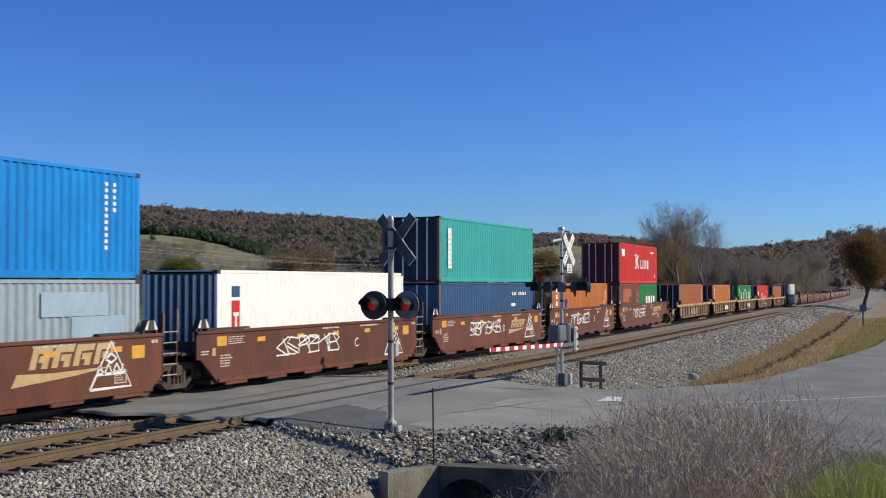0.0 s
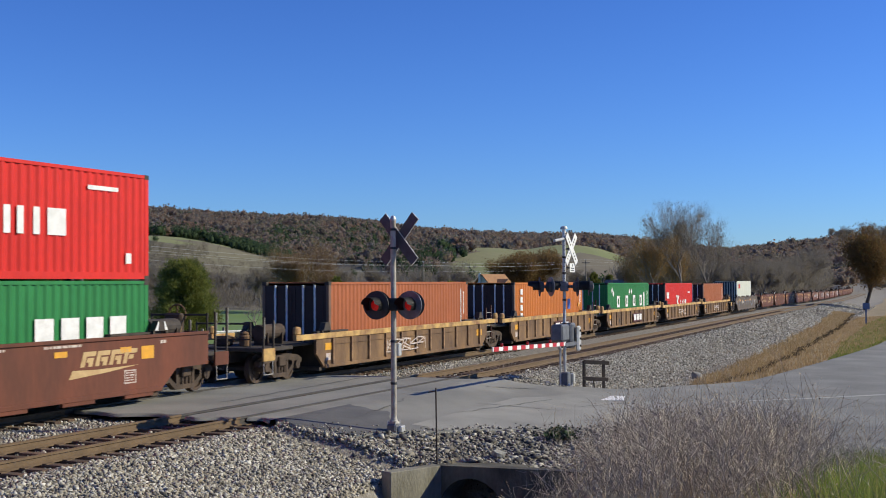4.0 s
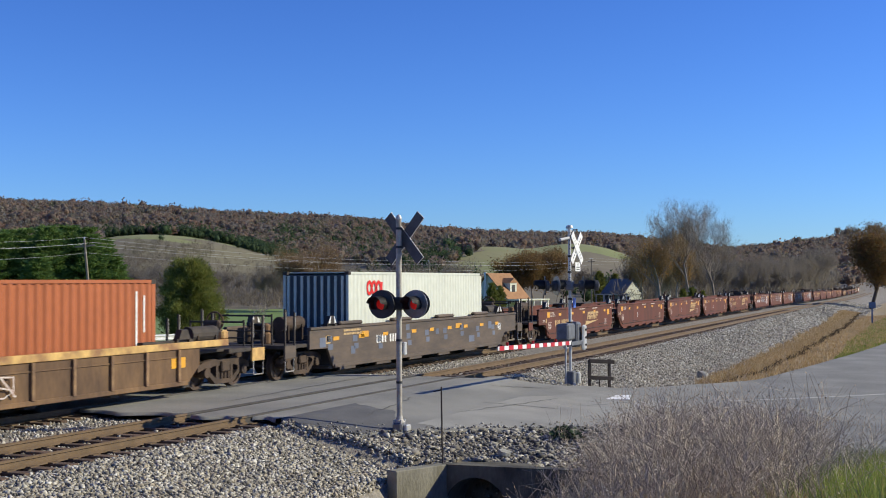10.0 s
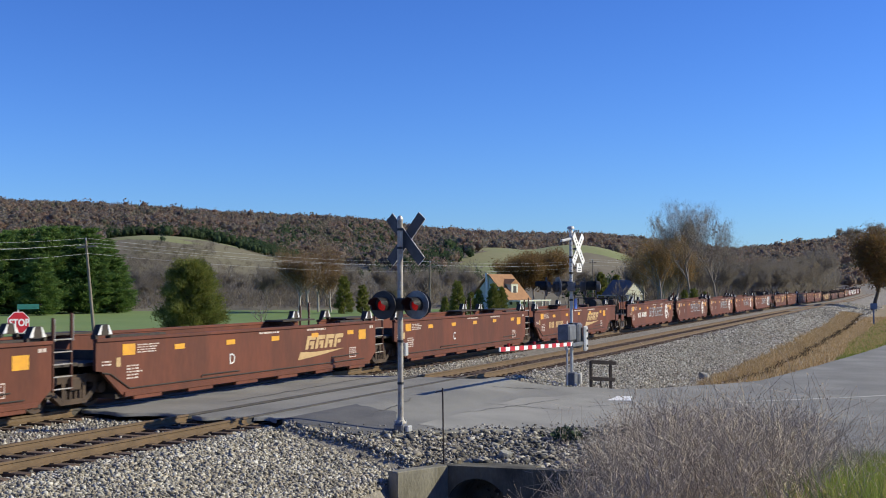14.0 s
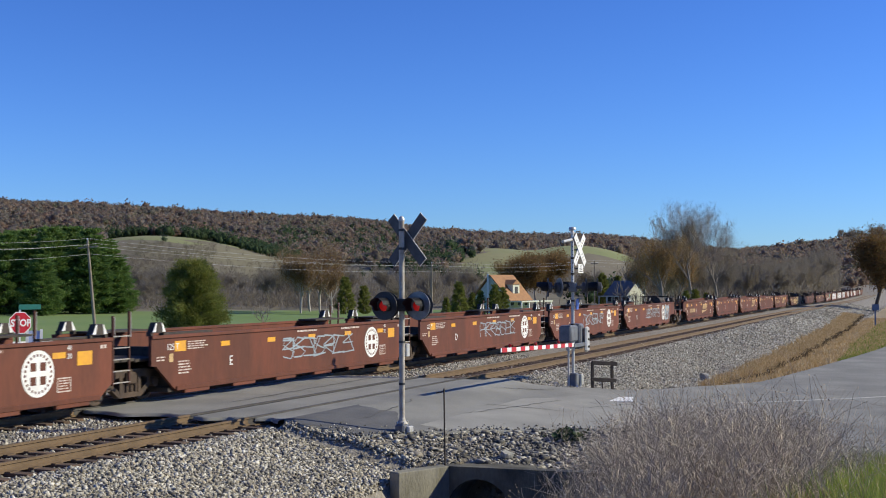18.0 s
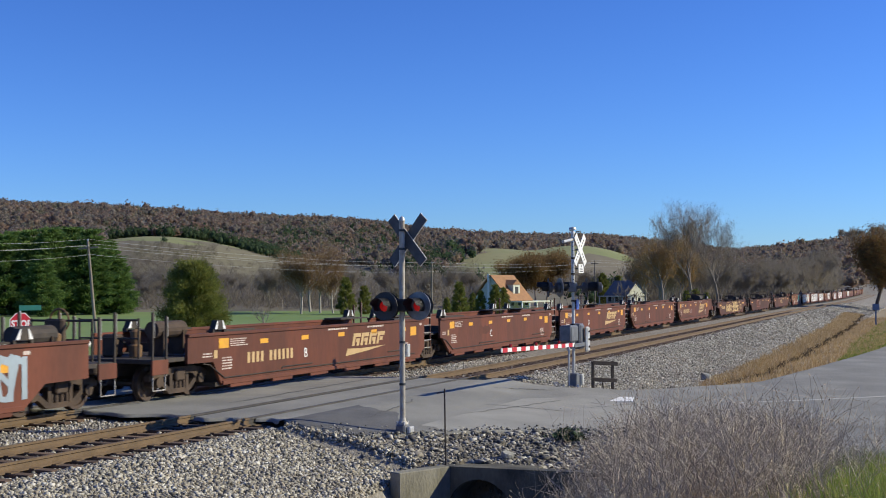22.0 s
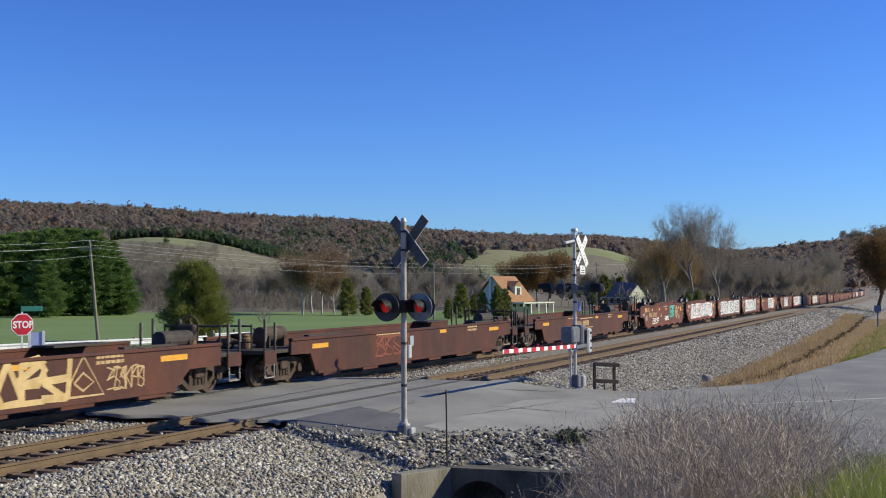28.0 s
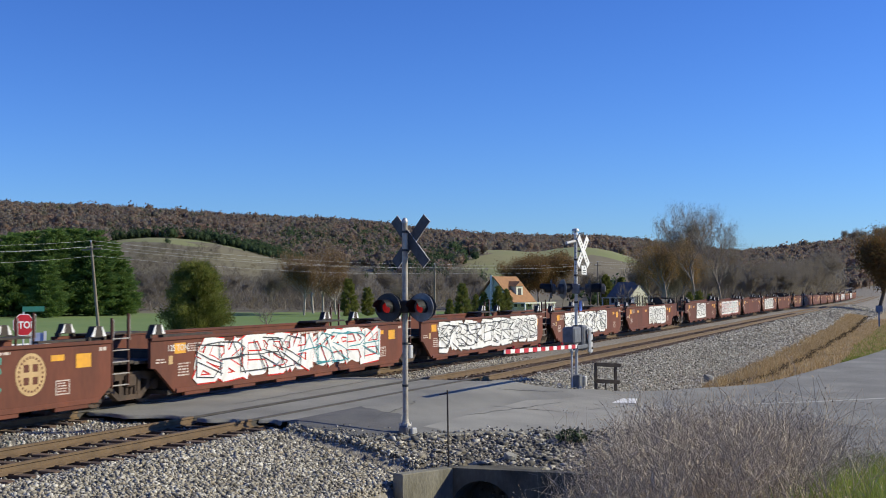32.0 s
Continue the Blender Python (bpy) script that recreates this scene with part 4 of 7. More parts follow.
def container(name, s, z, length, height, paint, label, trim=None, end="doors", end_paint=None, wave=0.034):
    """A steel box: corner posts and rails, corrugated sides, ribbed roof, and doors with lock rods on the end that trails."""
    c = empty("container")
    h, w = length / 2, 1.219
    trim = trim or paint
    for e in (-1, 1):
        for f in (-1, 1):
            part("corner_post", boxes(( min(e * h, e * (h - 0.16)), max(e * h, e * (h - 0.16)), min(f * w, f * (w - 0.1)), max(f * w, f * (w - 0.1)), 0.02, height - 0.02), bevel=0.012), C_FRAME if e < 0 and end == "doors" and paint is not C_GREEN else trim, c)
    for e in (-1, 1):
        for f in (-1, 1):
            for zz in (0, height - 0.118):
                part("corner_casting", boxes((min(e * (h + 0.004), e * (h - 0.178)), max(e * (h + 0.004), e * (h - 0.178)), min(f * (w + 0.004), f * (w - 0.162)), max(f * (w + 0.004), f * (w - 0.162)), zz, zz + 0.118), bevel=0.01), DARK if trim is paint else trim, c)
    for f in (-1, 1):
        ya, yb = sorted((f * w, f * (w - 0.06)))
        part("side_rail", boxes((-h + 0.17, h - 0.17, ya, yb, 0.03, 0.19), (-h + 0.17, h - 0.17, ya, yb, height - 0.09, height - 0.01)), trim, c)
        part("side_panel", corrugated(-h + 0.16, h - 0.16, 0.18, height - 0.085, f * (w - 0.012), wave, flip=-f), paint, c)
    part("roof", boxes((-h + 0.15, h - 0.15, -w + 0.05, w - 0.05, height - 0.05, height - 0.015)), paint, c)
    part("floor", boxes((-h + 0.15, h - 0.15, -w + 0.05, w - 0.05, 0.06, 0.16)), DARK, c)
    part("end_wall", boxes((h - 0.07, h - 0.03, -w + 0.09, w - 0.09, 0.12, height - 0.1)), paint, c)
    if end == "doors":
        for f in (-1, 1):
            ya, yb = sorted((f * 0.008, f * (w - 0.1)))
            d = part("door", boxes((-h + 0.02, -h + 0.07, ya, yb, 0.12, height - 0.12), (-h + 0.0, -h + 0.03, ya + 0.12, yb - 0.12, 0.3, height * 0.48), (-h + 0.0, -h + 0.03, ya + 0.12, yb - 0.12, height * 0.53, height - 0.3)), end_paint or paint, c)
            # rods are painted white for the sunlight they catch
            for yy in (0.3, 0.72):
                part("lock_rod", rods(((-h - 0.02, f * yy, 0.1), (-h - 0.02, f * yy, height - 0.1), 0.034), seg=8), WHITE, d, "galvanised lock rod, whitened as the sun catches it")
    else:
        bm = boxes((-h + 0.05, -h + 0.09, -w + 0.09, w - 0.09, 0.12, height - 0.1))
        part("end_wall", bm, end_paint or paint, c)
        rb = bmesh.new()
        for i in range(9):
            yy = -1.0 + i * 0.25
            box(rb, -h + 0.0, -h + 0.05, yy - 0.02, yy + 0.06, 0.15, height - 0.14)
        part("end_ribs", rb, paint, c)
    tagged(c, label, "container", "containers on the train")
    c.matrix_basis = on_line(s, z)
    MOVERS.append((c, s, z))
    return c


def paint_of(name, c, rough=0.5, worn=0.75):
    """Faded steel paint with upright rain streaks and specks of rust."""
    m = mat(name, c, tuple(v * worn for v in c), rough=rough, shine=0.2, scale=0.8, fine=7, bump=0.05, grain=0.16, stretch=(1.1, 1, 0.6))
    N, L = m.node_tree.nodes, m.node_tree.links
    co, mp, ns, ramp, mix = N.new("ShaderNodeTexCoord"), N.new("ShaderNodeMapping"), N.new("ShaderNodeTexNoise"), N.new("ShaderNodeMapRange"), N.new("ShaderNodeMix")
    mp.inputs["Scale"].default_value = (6, 6, 0.7)
    ns.inputs["Scale"].default_value, ns.inputs["Detail"].default_value, ns.inputs["Roughness"].default_value = 1.6, 6, 0.7
    ramp.inputs[1].default_value, ramp.inputs[2].default_value, ramp.inputs[4].default_value = 0.60, 0.78, 0.55
    mix.data_type = "RGBA"
    mix.inputs[7].default_value = (c[0] * 0.5 + 0.04, c[1] * 0.5 + 0.02, c[2] * 0.5 + 0.012, 1)
    base = N["Principled BSDF"].inputs["Base Color"]
    L.new(co.outputs["Object"], mp.inputs[0])
    L.new(mp.outputs[0], ns.inputs["Vector"])
    L.new(ns.outputs[0], ramp.inputs[0])
    L.new(ramp.outputs[0], mix.inputs[0])
    L.new(base.links[0].from_socket, mix.inputs[6])
    L.new(mix.outputs[2], base)
    return m


ZINC = mat("galvanised", (0.62, 0.62, 0.61), (0.5, 0.5, 0.49), rough=0.5, metal=0.2, scale=4)
C_BLUE = paint_of("box_blue", (0.006, 0.25, 0.68))
C_PALE = paint_of("box_grey_blue", (0.33, 0.39, 0.43), worn=0.85)
C_WHITE = paint_of("box_white", (0.86, 0.84, 0.78), worn=0.96)
C_TEAL = paint_of("box_teal", (0.045, 0.39, 0.355), worn=0.88)
C_NAVY = paint_of("box_navy", (0.04, 0.10, 0.21), worn=0.85)
C_ORANGE = paint_of("box_orange", (0.55, 0.17, 0.035), worn=0.85)
C_RED = paint_of("box_red", (0.64, 0.03, 0.022), worn=0.85)
C_BROWN = paint_of("box_brown", (0.235, 0.075, 0.045), worn=0.75)
C_GREEN = paint_of("box_green", (0.03, 0.20, 0.06), worn=0.85)
C_SALMON = paint_of("box_salmon", (0.40, 0.125, 0.05), worn=0.85)
C_CREAM = paint_of("box_cream", (0.60, 0.615, 0.52), worn=0.92)
# slate end walls, darkened further for the shade they stand in
C_SLATE_SHADED = paint_of("box_end_slate_shaded", (0.07, 0.08, 0.09))
C_FRAME = paint_of("box_frame_brown", (0.20, 0.13, 0.09))
MAROON = paint_of("panel_maroon", (0.09, 0.025, 0.025))
HC, STD = 2.896, 2.591


def cmark(c, rows, material, label="", skew=0.0):
    part("load_mark", bars(rows, y=-1.222, skew=skew), material, c, label)


def make_train():
    rng = random.Random(5)
    # first five-unit car, loaded
    tr = [10.9, 26.45, 42.05, 57.6, 73.15, 88.7]
    mid = [(a + b) / 2 for a, b in zip(tr, tr[1:])]
    for i, s in enumerate(mid):
        u = unit("oxide", s, 15.55, i == 0, (i == 0, i == 4), "oxide-red articulated well car carrying containers, tagged with graffiti")
        standard_marks(u, 15.55, rng)
        part("graffiti", scrawl(-3.4, 0.4, 0.75, 1.3, 6, rng), WHITE, u, "white spray-can scrawl")
        bm = bmesh.new()
        for pts in ([(5.0, 0.42), (5.75, 1.5), (6.5, 0.42), (5.0, 0.42)], [(5.25, 0.75), (6.25, 0.75)], [(5.3, 0.95), (5.5, 0.75), (5.65, 0.98), (5.8, 0.75), (5.95, 0.98), (6.1, 0.78), (6.2, 0.95)],
                    [(5.55, 1.1), (5.75, 1.22), (5.95, 1.1), (5.75, 1.0), (5.55, 1.1)]):
            ribbon(bm, [(x - 1.1, z) for x, z in pts], 0.07, -1.5085)
        if i != 4:
            part("graffiti", bm, WHITE, u, "white sprayed triangle with an eye")
            letter(u, "BCDEA"[i], 0.75 if i in (0, 2) else 1.6, 0.8, 0.42)
        else:
            bm.free()
        if i in (0, 2, 4):
            slanted_logo(u, 1.9 if i < 4 else 3.2, 0.68 if i < 4 else 0.75, 1.25 if i == 0 else 0.9)
    f = LOW_Z
    p = container("box", mid[0], f, 12.19, STD, C_PALE, "pale grey-blue patched steel container in the well")
    cmark(p, [(2.6, 4.9, 1.75, 2.3), (3.6, 5.5, 1.2, 1.74), (-4.0, -2.2, 1.9, 2.3)], paint_of("patch_pale_blue", (0.36, 0.47, 0.56)), "paler painted patches")
    b = container("box", mid[0], f + STD, 12.19, STD, C_BLUE, "bright blue corrugated container stacked on top")
    cmark(b, [(4.75 + 0.3 * j, 4.86 + 0.3 * j, 2.2 - 0.15 * i, 2.29 - 0.15 * i) for j in range(2) for i in range(11 - 6 * j)], WHITE, "small white number columns")
    w = container("box", mid[1], f, 12.19, HC, C_WHITE, "plain white container with a narrow red and blue panel", wave=0.004, end="ribs", end_paint=C_SLATE_SHADED)
    cmark(w, [(-5.35, -4.95, 2.15, 2.45)], C_NAVY)
    cmark(w, [(-5.35, -4.95, 1.1, 2.05), (-5.35, -4.95, 0.6, 1.03)], C_RED, "red panel")
    cmark2 = bars([(-5.2, -5.1, 1.2, 1.65), (-5.3, -5.0, 1.62, 1.72), (-5.28, -5.2, 0.7, 0.98), (-5.12, -5.04, 0.7, 0.98)], y=-1.225)
    part("load_mark", cmark2, WHITE, w)
    nv = container("box", mid[2], f, 12.19, STD, C_NAVY, "dark blue faded container in the well")
    cmark(nv, [(2.9 + 0.24 * i, 3.05 + 0.24 * i, 2.0, 2.15) for i in range(9) if i != 3] + [(2.8, 3.4, 1.5, 1.65), (4.4, 4.6, 1.1, 1.3), (4.8, 5.0, 1.1, 1.3)], WHITE, "small white number marks")
    # doors turn away from the sun; their shade is in the colour
    t = container("box", mid[2], f + STD, 12.19, STD, C_TEAL, "teal green container stacked on top", end_paint=paint_of("door_blue_shaded", (0.025, 0.04, 0.055)))
    cmark(t, [(-5.15, -4.75, 0.55, 2.15)], WHITE, "white upright label panel")
    part("load_mark", bars([(-5.08, -4.82, 0.68 + 0.2 * i, 0.7 + 0.2 * i) for i in range(7)], y=-1.225), C_TEAL, t)
    o = container("box", mid[3], f, 12.19, STD, C_ORANGE, "orange container sitting low in the well")
    cmark(o, [(-5.35, -5.02, 2.1 - 0.34 * i, 2.34 - 0.34 * i) for i in range(4)], WHITE, "white block letters set upright")
    cmark(o, [(5.0, 5.22, 1.35, 1.55), (5.5, 5.65, 1.15, 1.35)], AMBER)
    cmark(o, [(5.3, 5.35, 1.3, 2.2), (5.6, 5.65, 1.5, 2.2)], WHITE)
    bb = container("box", mid[4] - 3.06, f, 6.058, STD, C_BROWN, "short brown container with a faded patch")
    cmark(bb, [(-2.0, -0.3, 1.4, 2.25), (-0.3, 0.4, 1.75, 2.25)], C_SALMON, "faded salmon patch")
    cmark(bb, [(2.1, 2.16, 1.3, 2.2), (2.45, 2.5, 1.3, 2.0)], WHITE)
    g = container("box", mid[4] + 3.06, f, 6.058, STD, C_GREEN, "short green container with white block marks")
    cmark(g, [(-1.0 + i * 0.85, -0.4 + i * 0.85, 1.2, 1.75) for i in range(4)], WHITE, "white block marks")
    # door red is darkened to stand for shade on the trailing end
    k = container("box", mid[4], f + STD, 12.19, STD, C_RED, "red container with white block marks stacked on top", end_paint=paint_of("door_red_shaded", (0.13, 0.02, 0.025)))
    line_marks(k)
    # second car: rusty, with ribs
    tr = [93.5, 111.75, 130.0, 148.25, 166.5, 184.75]
    mid = [(a + b) / 2 for a, b in zip(tr, tr[1:])]
    for i, s in enumerate(mid):
        u = unit("rust", s, 18.25, i == 0, (i == 0, i == 4))
        if i in (1, 2):
            part("stencil", bars([(-0.75, 1.9, 0.44, 1.0)], y=-1.574), MAROON, u, "dark maroon panel")
            part("stencil", bars([(-0.6, 0.1, 0.54, 0.92), (0.3, 0.95, 0.54, 0.92), (1.1, 1.75, 0.54, 0.92)], y=-1.579), WHITE, u, "white block marks on the panel")
        else:
            part("graffiti", scrawl(-2.6, 0.6, 0.5, 0.95, 5, rng, 0.04, -1.575), STENCIL, u, "thin pale tag")
        part("reflector", bars([(-7.05, -6.5, 0.82, 1.04)], y=-1.508), AMBER, u, "faded yellow sticker")
        part("reflector", bars([(-7.0, -6.7, 0.5, 0.72)], y=-1.508), STENCIL, u, "pale sticker")
        part("reflector", bars([(6.2, 6.8, 0.72, 0.98)], y=-1.508), AMBER, u, "faded yellow sticker")
        if i == 2:
            letter(u, "48", -4.6, 0.5, 0.42, BLACK)
    for s, col, lab in ((mid[0], C_SALMON, "salmon-brown container"), (mid[1], C_ORANGE, "orange container with upright white block marks"), (mid[2], C_GREEN, "green container with large white block marks"),
                        (mid[3], C_RED, "red container with white block marks"), (mid[4], C_SALMON, "salmon-orange corrugated container")):
        # all but the green doors share one near-black, shade included in it
        c = container("box", s - 0.15, f, 12.19, STD, col, lab + " in a rusty well car", end_paint=paint_of("door_shaded", (0.05, 0.03, 0.03)) if col is not C_GREEN else C_GREEN)
        if s == mid[1]:
            cmark(c, [(-5.15, -4.8, 2.02 - 0.37 * i, 2.28 - 0.37 * i) for i in range(5)], WHITE, "white block letters set upright")
            cmark(c, [(5.2, 5.45, 1.3, 1.5), (5.5, 5.6, 1.0, 1.2)], AMBER)
            cmark(c, [(5.45, 5.5, 1.4, 2.3), (5.7, 5.75, 1.5, 2.2)], WHITE)
        elif s == mid[2]:
            bm = bmesh.new()
            for x in (-3.3, -0.9, 1.3, 3.4):
                for z0, z1 in ((1.08, 1.24), (1.62, 1.78)):
                    quadmark(bm, x - 0.36, x + 0.36, z0, z1, y=-1.222)
                for xa in (x - 0.36, x + 0.16):
                    quadmark(bm, xa, xa + 0.2, 1.24, 1.62, y=-1.222)
            for x, z in ((-4.95, 2.12), (-4.6, 1.92), (-0.1, 2.02), (0.5, 2.02)):
                bm.faces.new([bm.verts.new((x + dx, -1.222, z + dz)) for dx, dz in ((-0.2, 0), (0, -0.2), (0.2, 0), (0, 0.2))])
            part("load_mark", bm, WHITE, c, "large white block marks and diamonds")
            cmark(c, [(4.25, 4.6, 1.0, 1.95)], WHITE)
            cmark(c, [(5.4, 5.45, 0.9, 2.1), (5.6, 5.65, 0.9, 2.1)], WHITE)
        elif s == mid[3]:
            line_marks(c, -0.3)
        else:
            cmark(c, [(5.3, 5.37, 0.9, 2.3), (5.6, 5.66, 1.3, 2.2)], WHITE)
    # single grey-brown car
    u = unit("umber", 197.95, 18.15, True, (True, True))
    part("stencil", bars(block_text(-4.6, 0.86, 0.26, 9, (4,))), WHITE, u, "white block initials and number")
    part("reflector", bars([(-5.8, -5.2, 1.1, 1.3), (2.5, 3.1, 1.1, 1.28)]), AMBER, u)
    bm = bars([(-8.6, -8.2, 0.9, 1.2), (-6.5, -6.2, 0.6, 0.85), (0.5, 0.8, 0.95, 1.15), (6.1, 6.5, 0.95, 1.25), (-2.2, -1.9, 1.2, 1.4), (3.9, 4.5, 0.5, 0.75)])
    part("stencil", bm, paint_of("patch_slate", (0.15, 0.17, 0.22)), u, "slate paint patches over old tags")
    more = random.Random(8)
    for k in range(9):
        x = -8.0 + k * 1.85 + more.uniform(-0.3, 0.3)
        z = more.uniform(0.85, 1.05)
        part("stencil", bars([(x, x + 0.34, z, z + 0.2), (x + 0.1, x + 0.42, z - 0.24, z - 0.06)]), paint_of("patch_slate", (0.15, 0.17, 0.22)), u)
        part("reflector", bars([(x + 0.45, x + 0.85, 1.08, 1.2)]), AMBER, u)
    part("top_plate", boxes(*[(x, x + 1.6, -1.5, -1.3, 1.53, 1.66) for x in (-7.2, -3.2, 0.8, 4.6)], bevel=0.05), CAR_GREY, u, "raised plates on the top chord")
    letter(u, "48", 7.2, 0.85, 0.45)
    part("stencil", bars([(-8.2, -7.9, 1.0, 1.25)] + lines_of(-7.0, -5.4, 1.2, 1.42, 2, rng)), TAN, u)
    c = container("box", 197.95, f, 12.19, HC, C_CREAM, "cream container with red ring marks", wave=0.012, end="ribs", end_paint=C_SLATE_SHADED)
    for i in range(4):
        bm = bmesh.new()
        pts = [(-4.55 + i * 0.36 + 0.16 * math.cos(a / 12 * 6.2832), 2.35 + 0.2 * math.sin(a / 12 * 6.2832)) for a in range(13)] if i < 3 else [(-3.58, 2.55), (-3.58, 2.2), (-3.3, 2.2)]
        ribbon(bm, pts, 0.12, -1.223)
        part("load_mark", bm, C_RED, c, "red ring mark")
    # empty five-unit cars
    for first, pitch, look_of in ((211.25, 15.68, "slant"), (293.6, 15.78, "round"), (376.9, 15.68, "slant2"), (526.6, 15.72, "painted"), (609.4, 15.72, "mixed"), (692.2, 15.72, "slant2"), (775.0, 15.72, "mixed")):
        for i in range(5):
            s = first + (i + 0.5) * pitch
            far = first > 600
            u = unit("oxide", s, pitch, i == 0, (i == 0, i == 4), "oxide-red empty well car with large white and coloured graffiti" if look_of == "painted" and i else "")
            standard_marks(u, pitch, rng, 5 if not far else 3)
            h = pitch / 2
            if look_of == "round":
                round_logo(u, 4.3, 0.95, 0.5)
                part("graffiti", scrawl(-1.4, 2.9, 0.7, 1.3, 7, rng, 0.04), C_PALE, u, "thin pale scrawl")
                letter(u, "AEDCB"[i], -4.2 if i else -1.3, 0.72, 0.36)
                letter(u, "125 T", -h + 0.9, 1.25, 0.22)
                letter(u, "40", 5.2, 1.4, 0.16)
                letter(u, "20", 5.2, 1.22, 0.16)
                if i == 0:
                    part("stencil", bars(block_text(-5.0, 0.75, 0.3, 11, (4,))), WHITE, u)
                if i == 4:
                    part("graffiti", scrawl(4.9, 6.3, 0.45, 1.4, 4, rng, 0.14), C_PALE, u, "fat pale blue tag")
            elif look_of in ("slant", "slant2"):
                for seg in ([(-h + 0.5, 0.84), (-h + 0.8, 0.8), (-h + 1.5, 0.42), (h - 2.0, 0.42)], [(-3.4, 0.47), (-3.35, 0.52), (-1.6, 0.52)], [(h - 4.2, 0.58), (h - 2.4, 0.6)]):
                    bm = bmesh.new()
                    for (xa, za), (xb, zb) in zip(seg, seg[1:]):
                        rod(bm, (xa, -1.52, za), (xb, -1.52, zb), 0.016, seg=5)
                    part("air_pipe", bm, DARK, u, "thin dark air pipe")
                if i % 2 == 0:
                    slanted_logo(u, 2.0 if i else 1.0, 0.62, 1.05)
                letter(u, ("AEDCB" if look_of == "slant" else "BCDEA")[i], -2.1, 0.72, 0.4)
                if i in (0, 4):
                    part("stencil", bars(block_text(-5.2, 0.74, 0.29, 11, (4,))), TAN, u, "tan block initials and number")
                if look_of == "slant2" and i % 2:
                    part("graffiti", blobs(-3.4, -2.2, 0.85, 1.2, 2, rng), CAR_BROWN, u, "brown touch-up patches")
            elif look_of == "painted" and i == 0:
                round_logo(u, 4.1, 1.0, 0.45, TAN)
                part("graffiti", scrawl(1.6, 3.2, 0.7, 1.45, 4, rng, 0.13), paint_of("spray_mint", (0.08, 0.45, 0.36)), u, "mint green tag")
                part("graffiti", scrawl(-4.3, -2.3, 0.4, 0.75, 4, rng, 0.05), WHITE, u, "white scrawl")
                part("stencil", bars(block_text(-5.4, 0.85, 0.28, 11, (4,))), TAN, u)
                letter(u, "A", -1.6, 0.78, 0.4)
                part("graffiti", scrawl(-0.2, 1.2, 0.5, 0.8, 5, rng, 0.05), WHITE, u)
            elif look_of == "painted" or (look_of == "mixed" and i in (0, 1, 3)):
                big = {1: (-5.6, 4.6), 2: (-5.9, 5.6), 3: (-5.2, 3.0), 4: (-1.0, 4.0), 0: (-3.0, 1.0)}[i]
                n = max(3, int((big[1] - big[0]) / 1.05))
                seed = rng.randint(0, 9999)
                part("graffiti", blobs(big[0], big[1], 0.42, 1.48, n, rng), WHITE, u, "white painted ground of a large tag")
                part("graffiti", strokes(big[0], big[1], 0.42, 1.5, n, random.Random(seed), 0.27, -1.5105, 0.03), BLACK if i != 1 else C_RED, u, "dark outlines of painted letters")
                part("graffiti", strokes(big[0], big[1], 0.42, 1.5, n, random.Random(seed), 0.2, -1.5225, 0.03), WHITE, u, "broad white painted letters")
                half_way = (big[0] + big[1]) / 2
                part("graffiti", strokes(half_way, big[1], 0.5, 1.45, n // 2 + 1, rng, 0.03, -1.5345, 0.05), paint_of("spray_teal", (0.06, 0.3, 0.33)) if i == 1 else BLACK, u, "thin outlines")
                part("graffiti", strokes(big[0], half_way, 0.5, 1.45, n // 2 + 1, rng, 0.03, -1.5345, 0.05), BLACK, u, "thin black outlines")
                if i == 1:
                    letter(u, "125 TON", -h + 0.95, 1.27, 0.22)
    # single dark brown cars
    for j, s in enumerate((468.5, 490.9, 513.3)):
        u = unit("brown", s, 18.2, True, (True, True), "dark brown single well car, empty, with gold graffiti" if j == 0 else "")
        part("reflector", bars([(7.0, 8.1, 1.0, 1.14), (-8.0, -7.0, 1.0, 1.14), (1.8, 2.4, 1.1, 1.22)]), AMBER, u, "faded yellow stickers")
        part("stencil", bars(lines_of(-3.6, -1.6, 1.2, 1.32, 1, rng, 0.2) + lines_of(4.6, 5.6, 1.05, 1.3, 2, rng)), TAN, u, "small tan stencils")
        if j == 0:
            part("graffiti", blobs(-3.9, -0.6, 0.38, 1.12, 4, rng), GOLD_SPRAY, u, "fat gold painted letters")
            part("graffiti", strokes(-3.8, -0.7, 0.42, 1.08, 4, rng, 0.045, -1.512, 0.04), CAR_BROWN, u, "dark outlines of the letters")
            part("graffiti", strokes(0.0, 3.6, 0.36, 1.3, 5, rng, 0.17, -1.508, 0.06), GOLD_SPRAY, u, "spiky gold painted letters")
            part("stencil", bars(block_text(-6.9, 0.72, 0.27, 10, (4,))), TAN, u, "cream block initials and number")
            part("graffiti", strokes(5.0, 6.3, 0.45, 1.0, 6, rng, 0.035, -1.508, 0.03), TAN, u, "small gold tag")
            bm = bmesh.new()
            ribbon(bm, [(3.5, 0.4), (4.15, 1.3), (4.85, 0.4), (3.5, 0.4)], 0.06, -1.5125)
            ribbon(bm, [(3.85, 0.7), (4.15, 0.92), (4.5, 0.7), (4.15, 0.52), (3.85, 0.7)], 0.05, -1.5125)
            part("graffiti", bm, TAN, u, "gold triangle with an eye")
        elif j == 1:
            part("graffiti", scrawl(-3.6, -1.0, 0.5, 1.2, 4, rng, 0.06), C_BROWN, u, "faded red scrawl")
